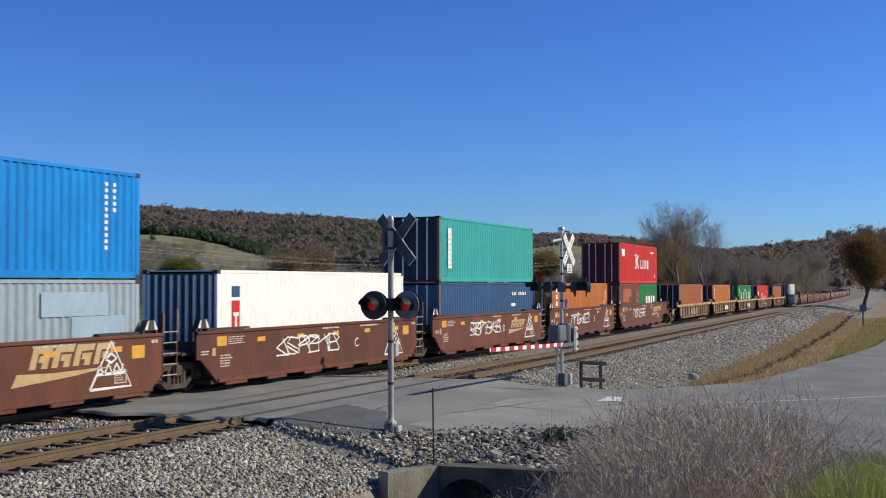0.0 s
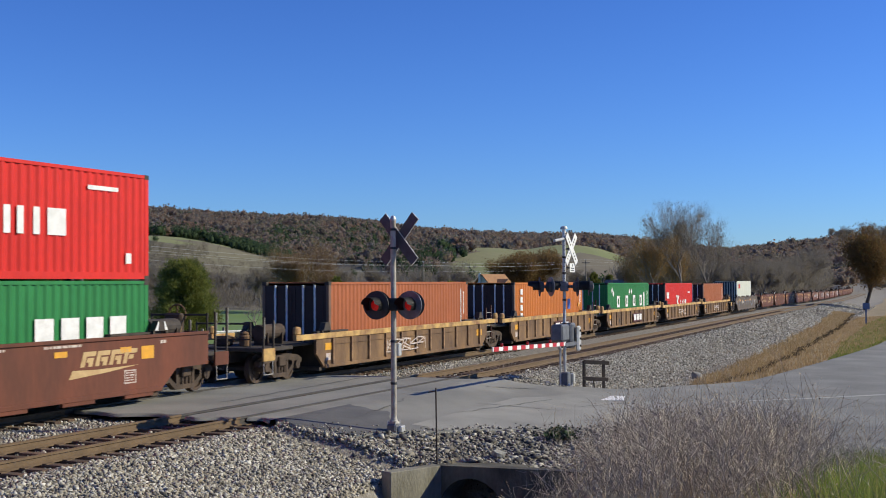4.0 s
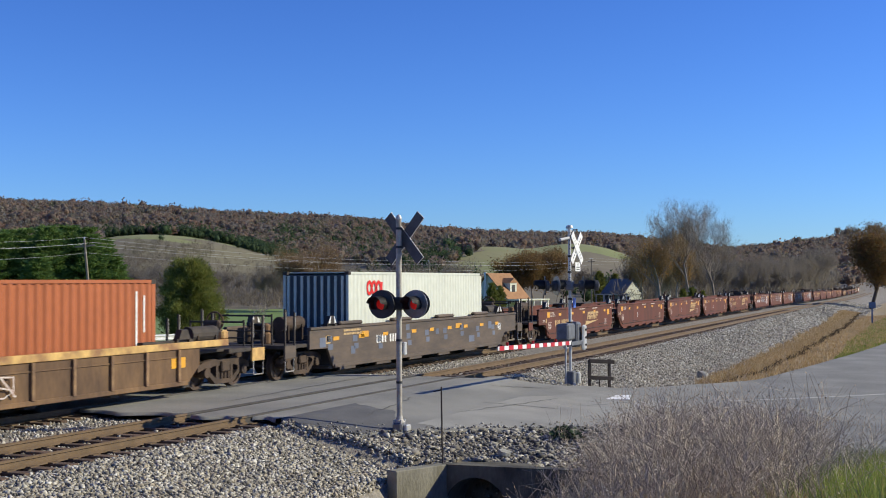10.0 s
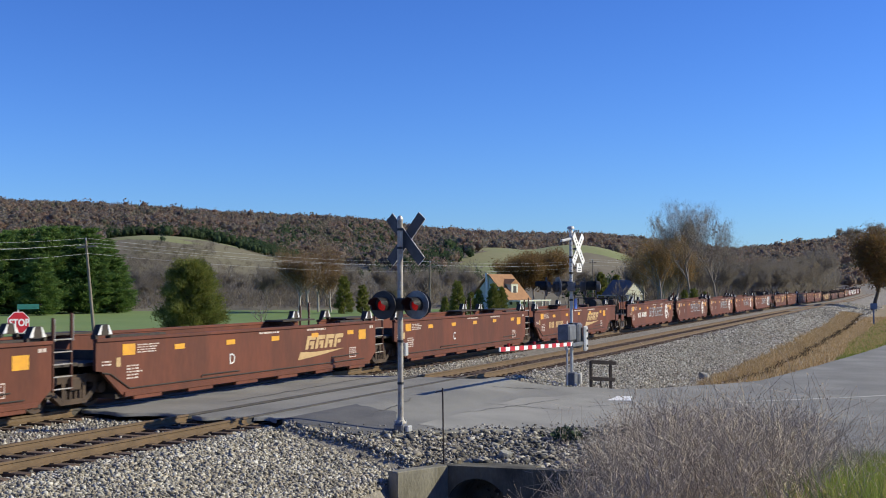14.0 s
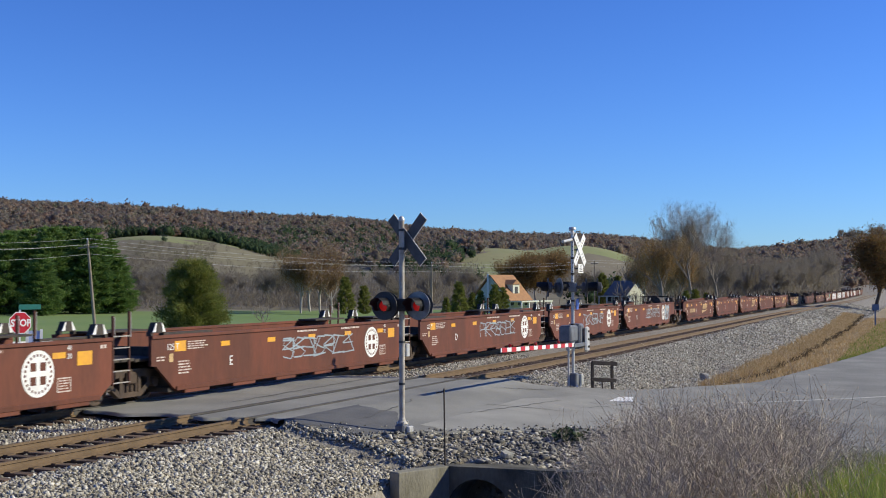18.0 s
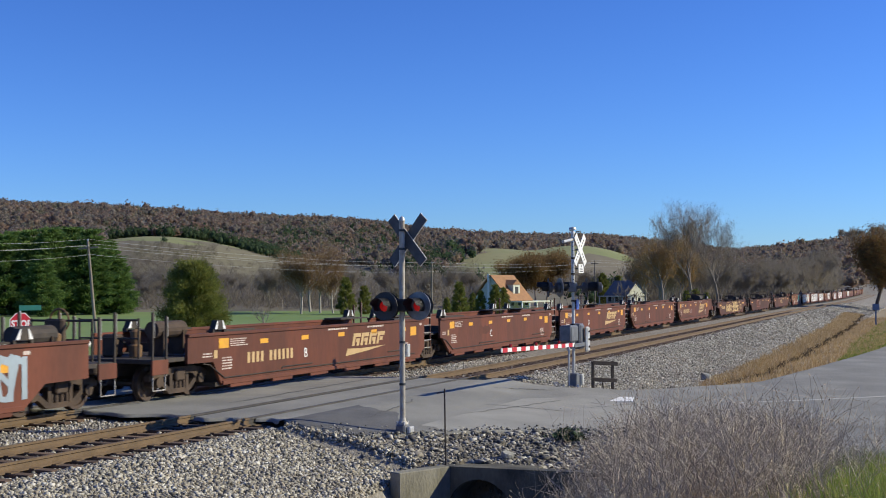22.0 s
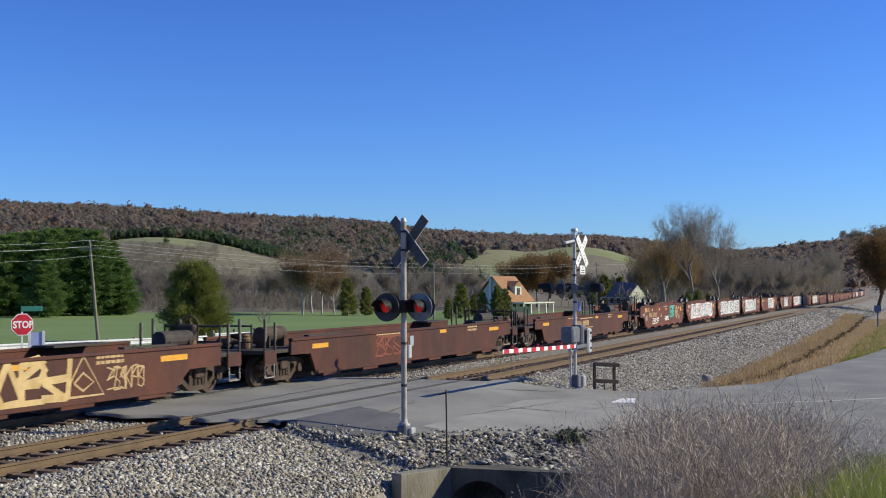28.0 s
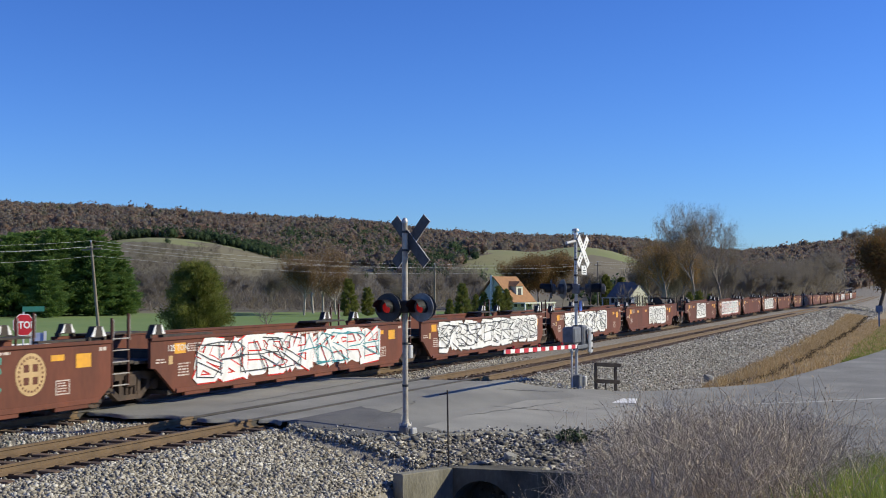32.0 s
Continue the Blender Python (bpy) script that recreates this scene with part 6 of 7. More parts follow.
def signs_and_poles():
    x, y, z = place(32, 42.7)
    s = tagged(empty("stop_sign", pose(x, y, z, 0, 0, -30)), "red octagonal stop sign on a thin steel post", "stop sign")
    h = 1.50 - z
    part("post", boxes((-0.03, 0.03, 0.02, 0.06, 0.0, h + 0.6)), ZINC, s)
    oc = bmesh.new()
    bmesh.ops.create_cone(oc, cap_ends=True, segments=8, radius1=0.41, radius2=0.41, depth=0.006, matrix=Matrix.Translation((0, 0, h)) @ Matrix.Rotation(radians(90), 4, "X") @ Matrix.Rotation(radians(22.5), 4, "Z"))
    part("rim", oc, WHITE, s, "white border")
    oc = bmesh.new()
    bmesh.ops.create_cone(oc, cap_ends=True, segments=8, radius1=0.38, radius2=0.38, depth=0.006, matrix=Matrix.Translation((0, -0.006, h)) @ Matrix.Rotation(radians(90), 4, "X") @ Matrix.Rotation(radians(22.5), 4, "Z"))
    part("face", oc, SIGN_RED, s, "red face")
    wb = words("STOP", 0.34, bold=0.012)
    wb.transform(Matrix.Translation((-0.33, -0.014, h - 0.115)) @ Matrix.Diagonal((0.86, 1, 1, 1)))
    part("lettering", wb, WHITE, s, "white letters")
    part("name_blade", boxes((-0.05, 0.72, 0.0, 0.01, h + 0.46, h + 0.64)), SIGN_GREEN, s, "green street-name blade")
    part("name_bars", bars([(0.05, 0.62, h + 0.52, h + 0.58)], y=-0.004), SIGN_GREEN, s)
    x2, y2, z2 = place(55, 43.5)
    w = tagged(empty("notice_board", pose(x2, y2, z2, 0, 0, -47)), "small white and blue notice board on posts", "sign")
    part("panel", boxes((-0.25, 0.25, 0, 0.02, 1.2, 1.85)), mat("board_pale_blue", (0.42, 0.47, 0.66), (0.34, 0.39, 0.58), rough=0.5, scale=4), w, "pale blue weathered panel")
    part("panel_band", boxes((-0.25, 0.25, -0.006, -0.002, 1.22, 1.34)), SIGN_BLUE, w, "blue band along the foot")
    for dx in (-0.2, 0.28):
        part("post", boxes((dx - 0.05, dx + 0.05, -0.03, 0.0, 0.0, 1.9)), WHITE, w)
    # steel guard rails beyond the tracks
    prof = [(0.0, 0.0), (0.05, 0.06), (0.0, 0.12), (0.0, 0.19), (0.05, 0.25), (0.0, 0.31), (0.012, 0.31), (0.062, 0.25), (0.012, 0.19), (0.012, 0.12), (0.062, 0.06), (0.012, 0.0)]
    for xa, xb, lift in ((20.0, 52.9, 0.0), (53.6, 57.6, 0.1)):
        gr = tagged(empty("guard_rail", Matrix()), "galvanised steel guard rail beyond the train", "guard rail", "guard rails")
        xs = list(np.linspace(xa, xb, max(3, int((xb - xa) / 1.9) + 1)))
        verts, faces, n = [], [], len(prof)
        for i, x in enumerate(xs):
            gz = float(ground_z(x, 36)) + 0.82 + lift - 0.013 * (x - 40)
            verts += [(x, 36 - py, gz + pz) for py, pz in prof]
            if i:
                faces += [((i - 1) * n + k, (i - 1) * n + (k + 1) % n, i * n + (k + 1) % n, i * n + k) for k in range(n)]
        raw("beam", verts, faces, ZINC, gr)
        for x in xs:
            gz = float(ground_z(x, 36.1))
            part("post", boxes((x - 0.05, x + 0.05, 36.03, 36.15, gz - 0.1, gz + 1.1 + lift)), POLE_WOOD, gr)
    # utility poles and their wires
    tops = []
    for px, d, h, lean in ((-420, 62, 6.9, 0), (167, 88, 7.5, -5.0), (760, 150, 7.0, 0), (1048, 230, 9, 0), (1400, 420, 9, 0)):
        x, y, z = place(px, d)
        p = tagged(empty("utility_pole", pose(x, y, z - 0.2, 0, lean, -60)), "leaning wooden utility pole with crossarm and wires", "utility pole", "utility poles")
        part("pole", turned(lathe([(0.13, 0), (0.085, h)], 10), Matrix()), POLE_WOOD, p)
        part("crossarm", boxes((-0.7, 0.7, -0.06, 0.06, h - 0.55, h - 0.42)), POLE_WOOD, p)
        for k, dx in enumerate((-0.62, 0.0, 0.62)):
            part("insulator", lathe([(0.05, h - 0.42 + (0.42 if k == 1 else 0)), (0.06, h - 0.3 + (0.42 if k == 1 else 0)), (0.02, h - 0.24 + (0.42 if k == 1 else 0))], 8), C_PALE, p)
        mw = pose(x, y, z - 0.2, 0, lean, -60)
        tops.append([mw @ Vector((dx, 0, h - 0.28 + dz)) for dx, dz in ((-0.62, 0), (0.0, 0.42), (0.62, 0), (0.1, -0.7))])
    for a, b in zip(tops, tops[1:]):
        for k in range(4):
            n, sag, rr = 14, 0.5, 0.006
            pts = [a[k].lerp(b[k], i / n) - Vector((0, 0, sag * 4 * (i / n) * (1 - i / n))) for i in range(n + 1)]
            verts = [p + Vector(o) * rr for p in pts for o in ((0.7, -0.7, 0), (0, 0, 1), (-0.7, 0.7, 0), (0, 0, -1))]
            faces = [(4 * i + j, 4 * i + (j + 1) % 4, 4 * i + 4 + (j + 1) % 4, 4 * i + 4 + j) for i in range(n) for j in range(4)]
            tagged(raw("power_line", verts, faces, ZINC), "thin overhead power line", "cable", "overhead wires")


def house(px, depth, wide, deep, eave, ridge, turn, roof, label, dormer=False, porch=False):
    x, y, z = place(px, depth)
    h = tagged(empty("house", pose(x, y, z, 0, 0, turn)), label, "house", "houses")
    part("wall", plate([(-wide / 2, -0.5), (wide / 2, -0.5), (wide / 2, eave), (-wide / 2, eave)], -deep / 2, deep / 2), C_CREAM, h, "white clapboard walls")
    part("gable", turned(plate([(-deep / 2, eave), (deep / 2, eave), (0, ridge - 0.1)], -wide / 2, wide / 2), Matrix.Rotation(radians(90), 4, "Z")), C_CREAM, h)
    for s in (-1, 1):
        L = math.hypot(deep / 2 + 0.4, ridge - eave + 0.2)
        ang = math.degrees(math.atan2(ridge - eave + 0.15, deep / 2 + 0.4))
        bm = boxes((-wide / 2 - 0.35, wide / 2 + 0.35, -L, 0.0, 0.0, 0.14))
        bm.transform(Matrix.Translation((0, 0, ridge)) @ (Matrix.Rotation(radians(180), 4, "Z") if s > 0 else Matrix()) @ Matrix.Rotation(radians(ang), 4, "X"))
        part("roof", bm, roof, h, "shingle roof slope")
    for i in range(3):
        xx = -wide / 2 + wide * (i + 0.5) / 3
        w = part("window", boxes((xx - 0.5, xx + 0.5, -deep / 2 - 0.04, -deep / 2 - 0.005, 1.0, 2.3)), WHITE, h)
        part("pane", boxes((xx - 0.4, xx + 0.4, -deep / 2 - 0.06, -deep / 2 - 0.042, 1.1, 2.2)), BLACK, w)
    if dormer:
        d = part("dormer", boxes((-0.9, 0.9, -deep / 2 + 0.5, 0.2, eave + 0.5, eave + 2.4)), C_CREAM, h, "white dormer")
        part("dormer_pane", boxes((-0.4, 0.4, -deep / 2 + 0.45, -deep / 2 + 0.49, eave + 0.9, eave + 2.0)), BLACK, d)
        part("dormer_roof", plate([(-1.2, eave + 2.35), (1.2, eave + 2.35), (0, eave + 3.1)], -deep / 2 + 0.35, 0.6), roof, h)
    if porch:
        part("porch_roof", boxes((-wide / 2, wide / 2 + 3.0, -deep / 2 - 2.4, -deep / 2, eave - 0.35, eave - 0.15)), C_CREAM, h, "white porch roof")
        for i in range(5):
            xx = -wide / 2 + 0.2 + i * (wide + 2.6) / 4
            part("porch_post", boxes((xx - 0.09, xx + 0.09, -deep / 2 - 2.3, -deep / 2 - 2.12, -0.5, eave - 0.35)), WHITE, h)
    if dormer:
        part("flue", rods(((-wide / 2 - 0.25, 0.3, -0.5), (-wide / 2 - 0.25, 0.3, ridge + 0.25), 0.2), seg=10), WHITE, h, "white flue beside the gable")
    else:
        part("chimney", boxes((wide / 2 - 0.9, wide / 2 - 0.2, -0.4, 0.4, ridge - 1.0, ridge + 0.9)), C_BROWN, h, "brick chimney")


flasher_signal()
gate_signal()
marker_rack()
small_things()
culvert()
signs_and_poles()
ROOF_TAN = mat("shingles_tan", (0.36, 0.19, 0.09), (0.28, 0.15, 0.075), rough=0.9, scale=2, fine=12, grain=0.2)
ROOF_GREY = mat("shingles_grey", (0.20, 0.20, 0.205), (0.15, 0.15, 0.155), rough=0.9, scale=2, fine=12, grain=0.2)
house(883, 190, 5.7, 6.6, 1.95, 5.7, -14, ROOF_TAN, "white house with a tan shingle roof and dormer", True, True)
house(1104, 240, 5.4, 5.6, 2.4, 5.1, -118, ROOF_GREY, "grey-roofed white house among trees", False, True)


# ---------- trees, woods, weeds, stones ----------
BARK = mat("bark_grey", (0.30, 0.26, 0.22), (0.20, 0.17, 0.145), rough=0.95, scale=2, fine=18, stretch=(1, 1, 0.3), vary=0.2)
BARK_PALE = mat("bark_pale", (0.42, 0.39, 0.35), (0.27, 0.24, 0.21), rough=0.9, scale=1.2, fine=12)
BARK_DARK = mat("bark_dark", (0.06, 0.05, 0.042), (0.09, 0.075, 0.06), rough=0.95, scale=2, fine=18)
NEEDLES = through_light(palette("pine_needles", [(0.115, 0.20, 0.054), (0.155, 0.25, 0.066), (0.085, 0.155, 0.044), (0.195, 0.28, 0.075)]))
CEDAR = through_light(palette("cedar_green", [(0.182, 0.213, 0.049), (0.243, 0.259, 0.067), (0.147, 0.170, 0.043), (0.286, 0.277, 0.081)]))
RUSSET = through_light(palette("russet_leaves", [(0.26, 0.155, 0.065), (0.21, 0.135, 0.06), (0.31, 0.18, 0.07), (0.18, 0.14, 0.06)]))
GOLD = through_light(palette("golden_leaves", [(0.37, 0.215, 0.08), (0.27, 0.185, 0.09), (0.22, 0.175, 0.10), (0.42, 0.24, 0.08), (0.24, 0.20, 0.11)]))
WOODS = drifts("autumn_woods", [(0.145, 0.165, 0.108), (0.215, 0.205, 0.165), (0.305, 0.200, 0.148), (0.240, 0.225, 0.190), (0.315, 0.225, 0.172), (0.182, 0.190, 0.134), (0.280, 0.215, 0.172)], 0.022)
EVERGREEN = drifts("evergreen_woods", [(0.055, 0.095, 0.045), (0.075, 0.12, 0.055), (0.09, 0.13, 0.065), (0.055, 0.09, 0.048)])
THICKET = drifts("grey_thicket", [(0.22, 0.19, 0.15), (0.27, 0.235, 0.19), (0.25, 0.225, 0.18), (0.24, 0.195, 0.135), (0.28, 0.25, 0.20)], 0.25)
SCRUB = drifts("hillside_brush", [(0.169, 0.140, 0.104), (0.219, 0.184, 0.146), (0.200, 0.184, 0.117), (0.237, 0.197, 0.156)], 0.03)
DRY = palette("dry_weeds", [(0.52, 0.425, 0.31), (0.42, 0.345, 0.26), (0.70, 0.58, 0.41), (0.33, 0.265, 0.205), (0.60, 0.49, 0.345), (0.26, 0.21, 0.17), (0.45, 0.375, 0.295)], rough=0.9)
STRAW = through_light(palette("straw_grass", [(0.52, 0.37, 0.20), (0.44, 0.30, 0.15), (0.60, 0.46, 0.27), (0.36, 0.26, 0.13)], rough=0.9))
LAWN = through_light(palette("green_blades", [(0.221, 0.287, 0.060), (0.286, 0.333, 0.078), (0.364, 0.333, 0.120), (0.169, 0.218, 0.048)], rough=0.8))
HERB = palette("weed_leaves", [(0.03, 0.07, 0.015), (0.05, 0.09, 0.02), (0.04, 0.06, 0.02)], rough=0.7)
gen = np.random.default_rng(11)


def cards(centres, size, flat=0.0, long=1.0, wide=0.55, axis=None):
    """Small leaf-like triangles, two to each centre, in random planes, or stretched along an axis of their own."""
    n = len(centres)
    a = gen.normal(size=(n, 3))
    if axis is not None:
        a = axis + a * 0.4
    a /= np.linalg.norm(a, axis=1)[:, None]
    b = gen.normal(size=(n, 3))
    b[:, 2] *= 1 - flat
    b -= (b * a).sum(1)[:, None] * a
    b /= np.linalg.norm(b, axis=1)[:, None] + 1e-9
    s = (np.asarray(size) * gen.uniform(0.6, 1.3, n))[:, None]
    v = np.stack([centres - a * s * long, centres + b * s * wide, centres + a * s * long, centres - b * s * wide], 1).reshape(-1, 3)
    i = 4 * np.arange(n)[:, None]
    return v, np.concatenate([i + [0, 1, 2], i + [0, 2, 3]])


def join(pieces):
    vs, fs, k = [], [], 0
    for v, f in pieces:
        vs.append(v)
        fs.append(f + k)
        k += len(v)
    return np.concatenate(vs), np.concatenate(fs)


def tube(p, q, r0, r1, seg=5):
    p, q = np.asarray(p, float), np.asarray(q, float)
    d = q - p
    d /= np.linalg.norm(d) + 1e-9
    u = np.cross(d, (0.31, 0.17, 0.93))
    u /= np.linalg.norm(u) + 1e-9
    w = np.cross(d, u)
    a = np.linspace(0, 2 * np.pi, seg, endpoint=False)
    ring = np.cos(a)[:, None] * u + np.sin(a)[:, None] * w
    v = np.concatenate([p + ring * r0, q + ring * r1])
    i, j = np.arange(seg), (np.arange(seg) + 1) % seg
    return v, np.concatenate([np.stack([i, j, j + seg], 1), np.stack([i, j + seg, i + seg], 1)])


def branches(height, depth, spread, rng, lean=0.0, up=0.35, trunk=0.16, start=0.3, shrink=0.68):
    """A bare skeleton of limbs that fork; gives the tubes of the trunk, of the limbs, and the tips."""
    trunk_t, limb_t, tips = [], [], []

    def grow(p, d, length, r, level):
        k = 3 if level < 2 else 2
        q = p
        for s in range(k):
            d2 = d + np.array([rng.gauss(0, 0.12), rng.gauss(0, 0.12), rng.gauss(0.04, 0.08)])
            d2 /= np.linalg.norm(d2)
            q2 = q + d2 * length / k
            (trunk_t if level == 0 else limb_t).append(tube(q, q2, r * (1 - 0.25 * s / k), r * (1 - 0.25 * (s + 1) / k), 6 if level < 2 else 3))
            q, d = q2, d2
            if level >= 1:
                tips.append(q)
            if level < depth and (level > 0 or s > 0):
                for _ in range(2 if level else 3):
                    e = np.array([rng.gauss(0, 1), rng.gauss(0, 1), 0])
                    e /= np.linalg.norm(e) + 1e-9
                    nd = d * (1 - spread) + e * spread + np.array([0, 0, up * rng.uniform(0.2, 1)])
                    grow(q, nd / np.linalg.norm(nd), length * shrink * rng.uniform(0.75, 1.15), r * 0.5, level + 1)

    grow(np.array([0.0, 0, -0.2]), np.array([lean, 0, 1.0]), height * 0.5, trunk, 0)
    return trunk_t, limb_t, np.array(tips)


def leafy(name, height, rng, leaf, bark, size, per_tip, depth=3, spread=0.55, cloud=0.5, trunk=0.16, squash=1.0, label="", cat="tree", bare_share=1.0, twig=False):
    t, l, tips = branches(height, depth, spread, rng, trunk=trunk)
    ob = empty(name)
    v, f = join(t)
    bulk("trunk", v, f, bark, ob)
    v, f = join(l)
    bulk("branchwork", v, f, bark, ob)
    if leaf:
        tips = tips[gen.random(len(tips)) < bare_share]
        c = np.repeat(tips, per_tip, 0) + gen.normal(scale=cloud, size=(len(tips) * per_tip, 3))
        v, f = cards(c, size, 0, 2.2, 0.2, np.tile((0.0, 0.0, 0.8), (len(c), 1))) if twig else cards(c, size)
        tagged(bulk("crown", v, f, leaf, ob), kind="stuff")
    return tagged(ob, label, cat)


def conifer(name, height, width, rng, leaf, size, count, label, cone=0.75, skirt=0.12, layer=0.0, clump=1.0, foot=(0.55, 4)):
    """A dense evergreen: branches in uneven whorls round a straight trunk, set with sprays of needles."""
    ob = empty(name)
    v, f = join([tube((0, 0, -0.2), (0, 0, height * 0.95), 0.025 * height, 0.01, 7)])
    bulk("trunk", v, f, BARK_DARK, ob)
    limb, spray, along = [], [], []
    n = int(height * (16 if clump < 1 else 9))
    for i in range(n):
        t = i / n
        if layer:
            t = math.floor(t * height / layer) * layer / height + rng.uniform(0, 0.25) * layer / height
        z = height * (skirt + (1 - skirt) * t)
        prof = (1 - t) ** cone * min(1.0, foot[0] + t * foot[1])
        a = i * 2.4 + rng.uniform(-0.4, 0.4)
        r = width / 2 * prof * rng.uniform(0.68, 1.15) + 0.12
        out = np.array([math.cos(a), math.sin(a), rng.uniform(-0.05, 0.3)])
        tip = np.array([0, 0, z]) + out * r
        limb.append(tube((0, 0, z - 0.1), tip, 0.035, 0.01, 3))
        m = max(3, int(count / n * (0.35 + prof)))
        k = gen.uniform(0.2, 1.06, m)[:, None] ** 0.6
        fuzz = (0.16 + 0.1 * r / (width / 2)) * width / 5 * clump
        spray.append(np.array([0, 0, z - 0.1]) * (1 - k) + tip * k + gen.normal(size=(m, 3)) * (fuzz * 1.15, fuzz * 1.15, fuzz * (0.5 if layer else 1.0)))
        along.append(np.repeat(np.array([[out[0], out[1], 0.35 if layer else 0.8]]), m, 0))
    v, f = join(limb)
    bulk("branchwork", v, f, BARK_DARK, ob)
    v, f = cards(np.concatenate(spray), size, 0.0, 1.5, 0.38, np.concatenate(along))
    tagged(bulk("crown", v, f, leaf, ob), kind="stuff")
    return tagged(ob, label, "tree")


def make_trees():
    rng = random.Random(21)
    # tall pines at the far side of the field
    kinds = [conifer("pine_tree", 12.5, 8.6, rng, NEEDLES, 0.21, 19000, "tall dense green pine beyond the field", 0.55, 0.03, 0.9) for _ in range(3)]
    spots = [(-150, 190, 1.0), (-95, 178, 0.95), (-45, 186, 1.03), (5, 180, 0.98), (48, 188, 1.05), (85, 182, 1.06), (122, 190, 1.1), (155, 184, 1.04), (186, 188, 0.92), (206, 186, 0.68), (20, 205, 1.1), (110, 208, 1.12), (70, 172, 0.7)]
    put(kinds, spots, rng, "pines beyond the field")
    put([conifer("cedar_tree", 5.9, 5.0, rng, CEDAR, 0.07, 60000, "broad olive-green cedar standing alone in the field", 0.3, 0.02, clump=0.95, foot=(0.62, 1.6))], [(338, 92, 0.97)], rng)
    small = [conifer("cedar_tree", 5.2, 2.6, rng, CEDAR, 0.105, 9000, "narrow dark cedar by the field edge", 0.5, 0.02) for _ in range(2)]
    put(small, [(607, 178, 1.04), (640, 180, 0.8), (808, 160, 0.88), (786, 155, 0.5), (846, 172, 0.66), (872, 172, 0.82), (832, 176, 0.6), (886, 174, 0.74), (1062, 250, 1.3), (1090, 255, 1.2), (1118, 260, 1.1), (1226, 150, 0.6), (1210, 165, 0.55), (1245, 170, 0.5)], rng, "small evergreens")
    # bare and half-bare trees
    bare = [leafy("bare_tree", 8.0, rng, THICKET, BARK, 0.085, 7, 4, 0.5, 0.22, 0.11, twig=True, label="bare grey autumn tree at the edge of the woods") for _ in range(4)]
    spots = []
    for i in range(84):
        px = rng.uniform(1120, 1590)
        d = float(beyond(px, rng.uniform(185, 300)))
        spots.append((px, d, rng.uniform(0.7, 1.12) * min(1.5, max(1.0, d / 270))))
    for i in range(34):
        spots.append((rng.uniform(235, 830), rng.uniform(205, 300), rng.uniform(0.5, 0.95)))
    for px in (1010, 1035, 985, 1000):
        spots.append((px, rng.uniform(220, 280), rng.uniform(0.6, 0.9)))
    put(bare, spots, rng, "bare trees along the woods")
    pale = leafy("sycamore_tree", 6.5, rng, through_light(palette("sycamore_leaves", [(0.27, 0.17, 0.09), (0.22, 0.16, 0.1), (0.3, 0.19, 0.09)])), BARK_PALE, 0.07, 16, 4, 0.5, 0.34, 0.14, label="pale-barked sycamore with a few russet leaves", bare_share=0.75)
    put([pale], [(528, 185, 1.25), (562, 190, 1.3), (585, 188, 1.0), (545, 200, 1.4)], rng, "sycamores")
    tall = [leafy("bare_tree", 13.0, random.Random(k), THICKET, BARK, 0.06, 3, 5, 0.42, 0.22, 0.17, twig=True, label="tall pale bare tree above the train") for k in (4, 9)]
    put(tall, [(1222, 170, 1.0), (1266, 178, 0.9)], rng)
    put([leafy("bare_tree", 10.5, random.Random(6), RUSSET, BARK, 0.09, 2, 4, 0.5, 0.25, 0.15, label="half-bare tree with dark clusters of leaves")], [(1158, 186, 1.0)], rng)
    gold = leafy("maple_tree", 8.6, rng, GOLD, BARK, 0.075, 14, 4, 0.5, 0.34, 0.16, label="tree with thinning golden-brown leaves", bare_share=0.75)
    put([gold], [(1166, 160, 1.0), (1196, 172, 0.88), (1140, 176, 0.85)], rng)
    oak = leafy("oak_tree", 9.0, rng, RUSSET, BARK, 0.13, 34, 4, 0.62, 0.55, 0.2, label="broad russet-brown oak behind the house")
    put([oak], [(922, 235, 1.0), (962, 240, 1.05), (942, 250, 1.15)], rng, "oaks")
    near = leafy("roadside_tree", 6.6, random.Random(2), through_light(palette("roadside_leaves", [(0.22, 0.125, 0.05), (0.17, 0.11, 0.055), (0.28, 0.15, 0.05), (0.17, 0.14, 0.05)])), BARK_DARK, 0.08, 26, 4, 0.5, 0.5, 0.2,
                 label="dark-stemmed roadside tree with brown and orange leaves")
    put([near], [(1541, 185, 1.5), (1606, 190, 1.4)], rng, "roadside trees")
    sap = leafy("sapling", 3.0, rng, None, BARK, 0.1, 0, 3, 0.6, 0.2, 0.05, label="small bare sapling in the field")
    put([sap], [(467, 105, 1.0)], rng)
    b = tagged(part("road_sign", boxes((-0.32, 0.32, -0.02, 0.02, 1.45, 2.0), (-0.06, 0.06, 0.02, 0.1, -0.2, 2.0)), mat("sign_dull_blue", (0.10, 0.15, 0.24), (0.08, 0.12, 0.2), rough=0.5)), "small blue road sign by the tree", "sign")
    b.matrix_basis = pose(*place(1544, 112), 0, 0, -65)


def put(kinds, spots, rng, group=""):
    for i, (px, d, k) in enumerate(spots):
        x, y, z = place(px, d)
        src = kinds[i % len(kinds)]
        m = pose(x, y, z, 0, 0, rng.uniform(0, 360)) @ Matrix.Diagonal((k, k, k, 1))
        if i < len(kinds):
            ob = src
        else:
            ob = copy_thing(src, Matrix())
        ob.matrix_basis = m
        tagged(ob, group=group)


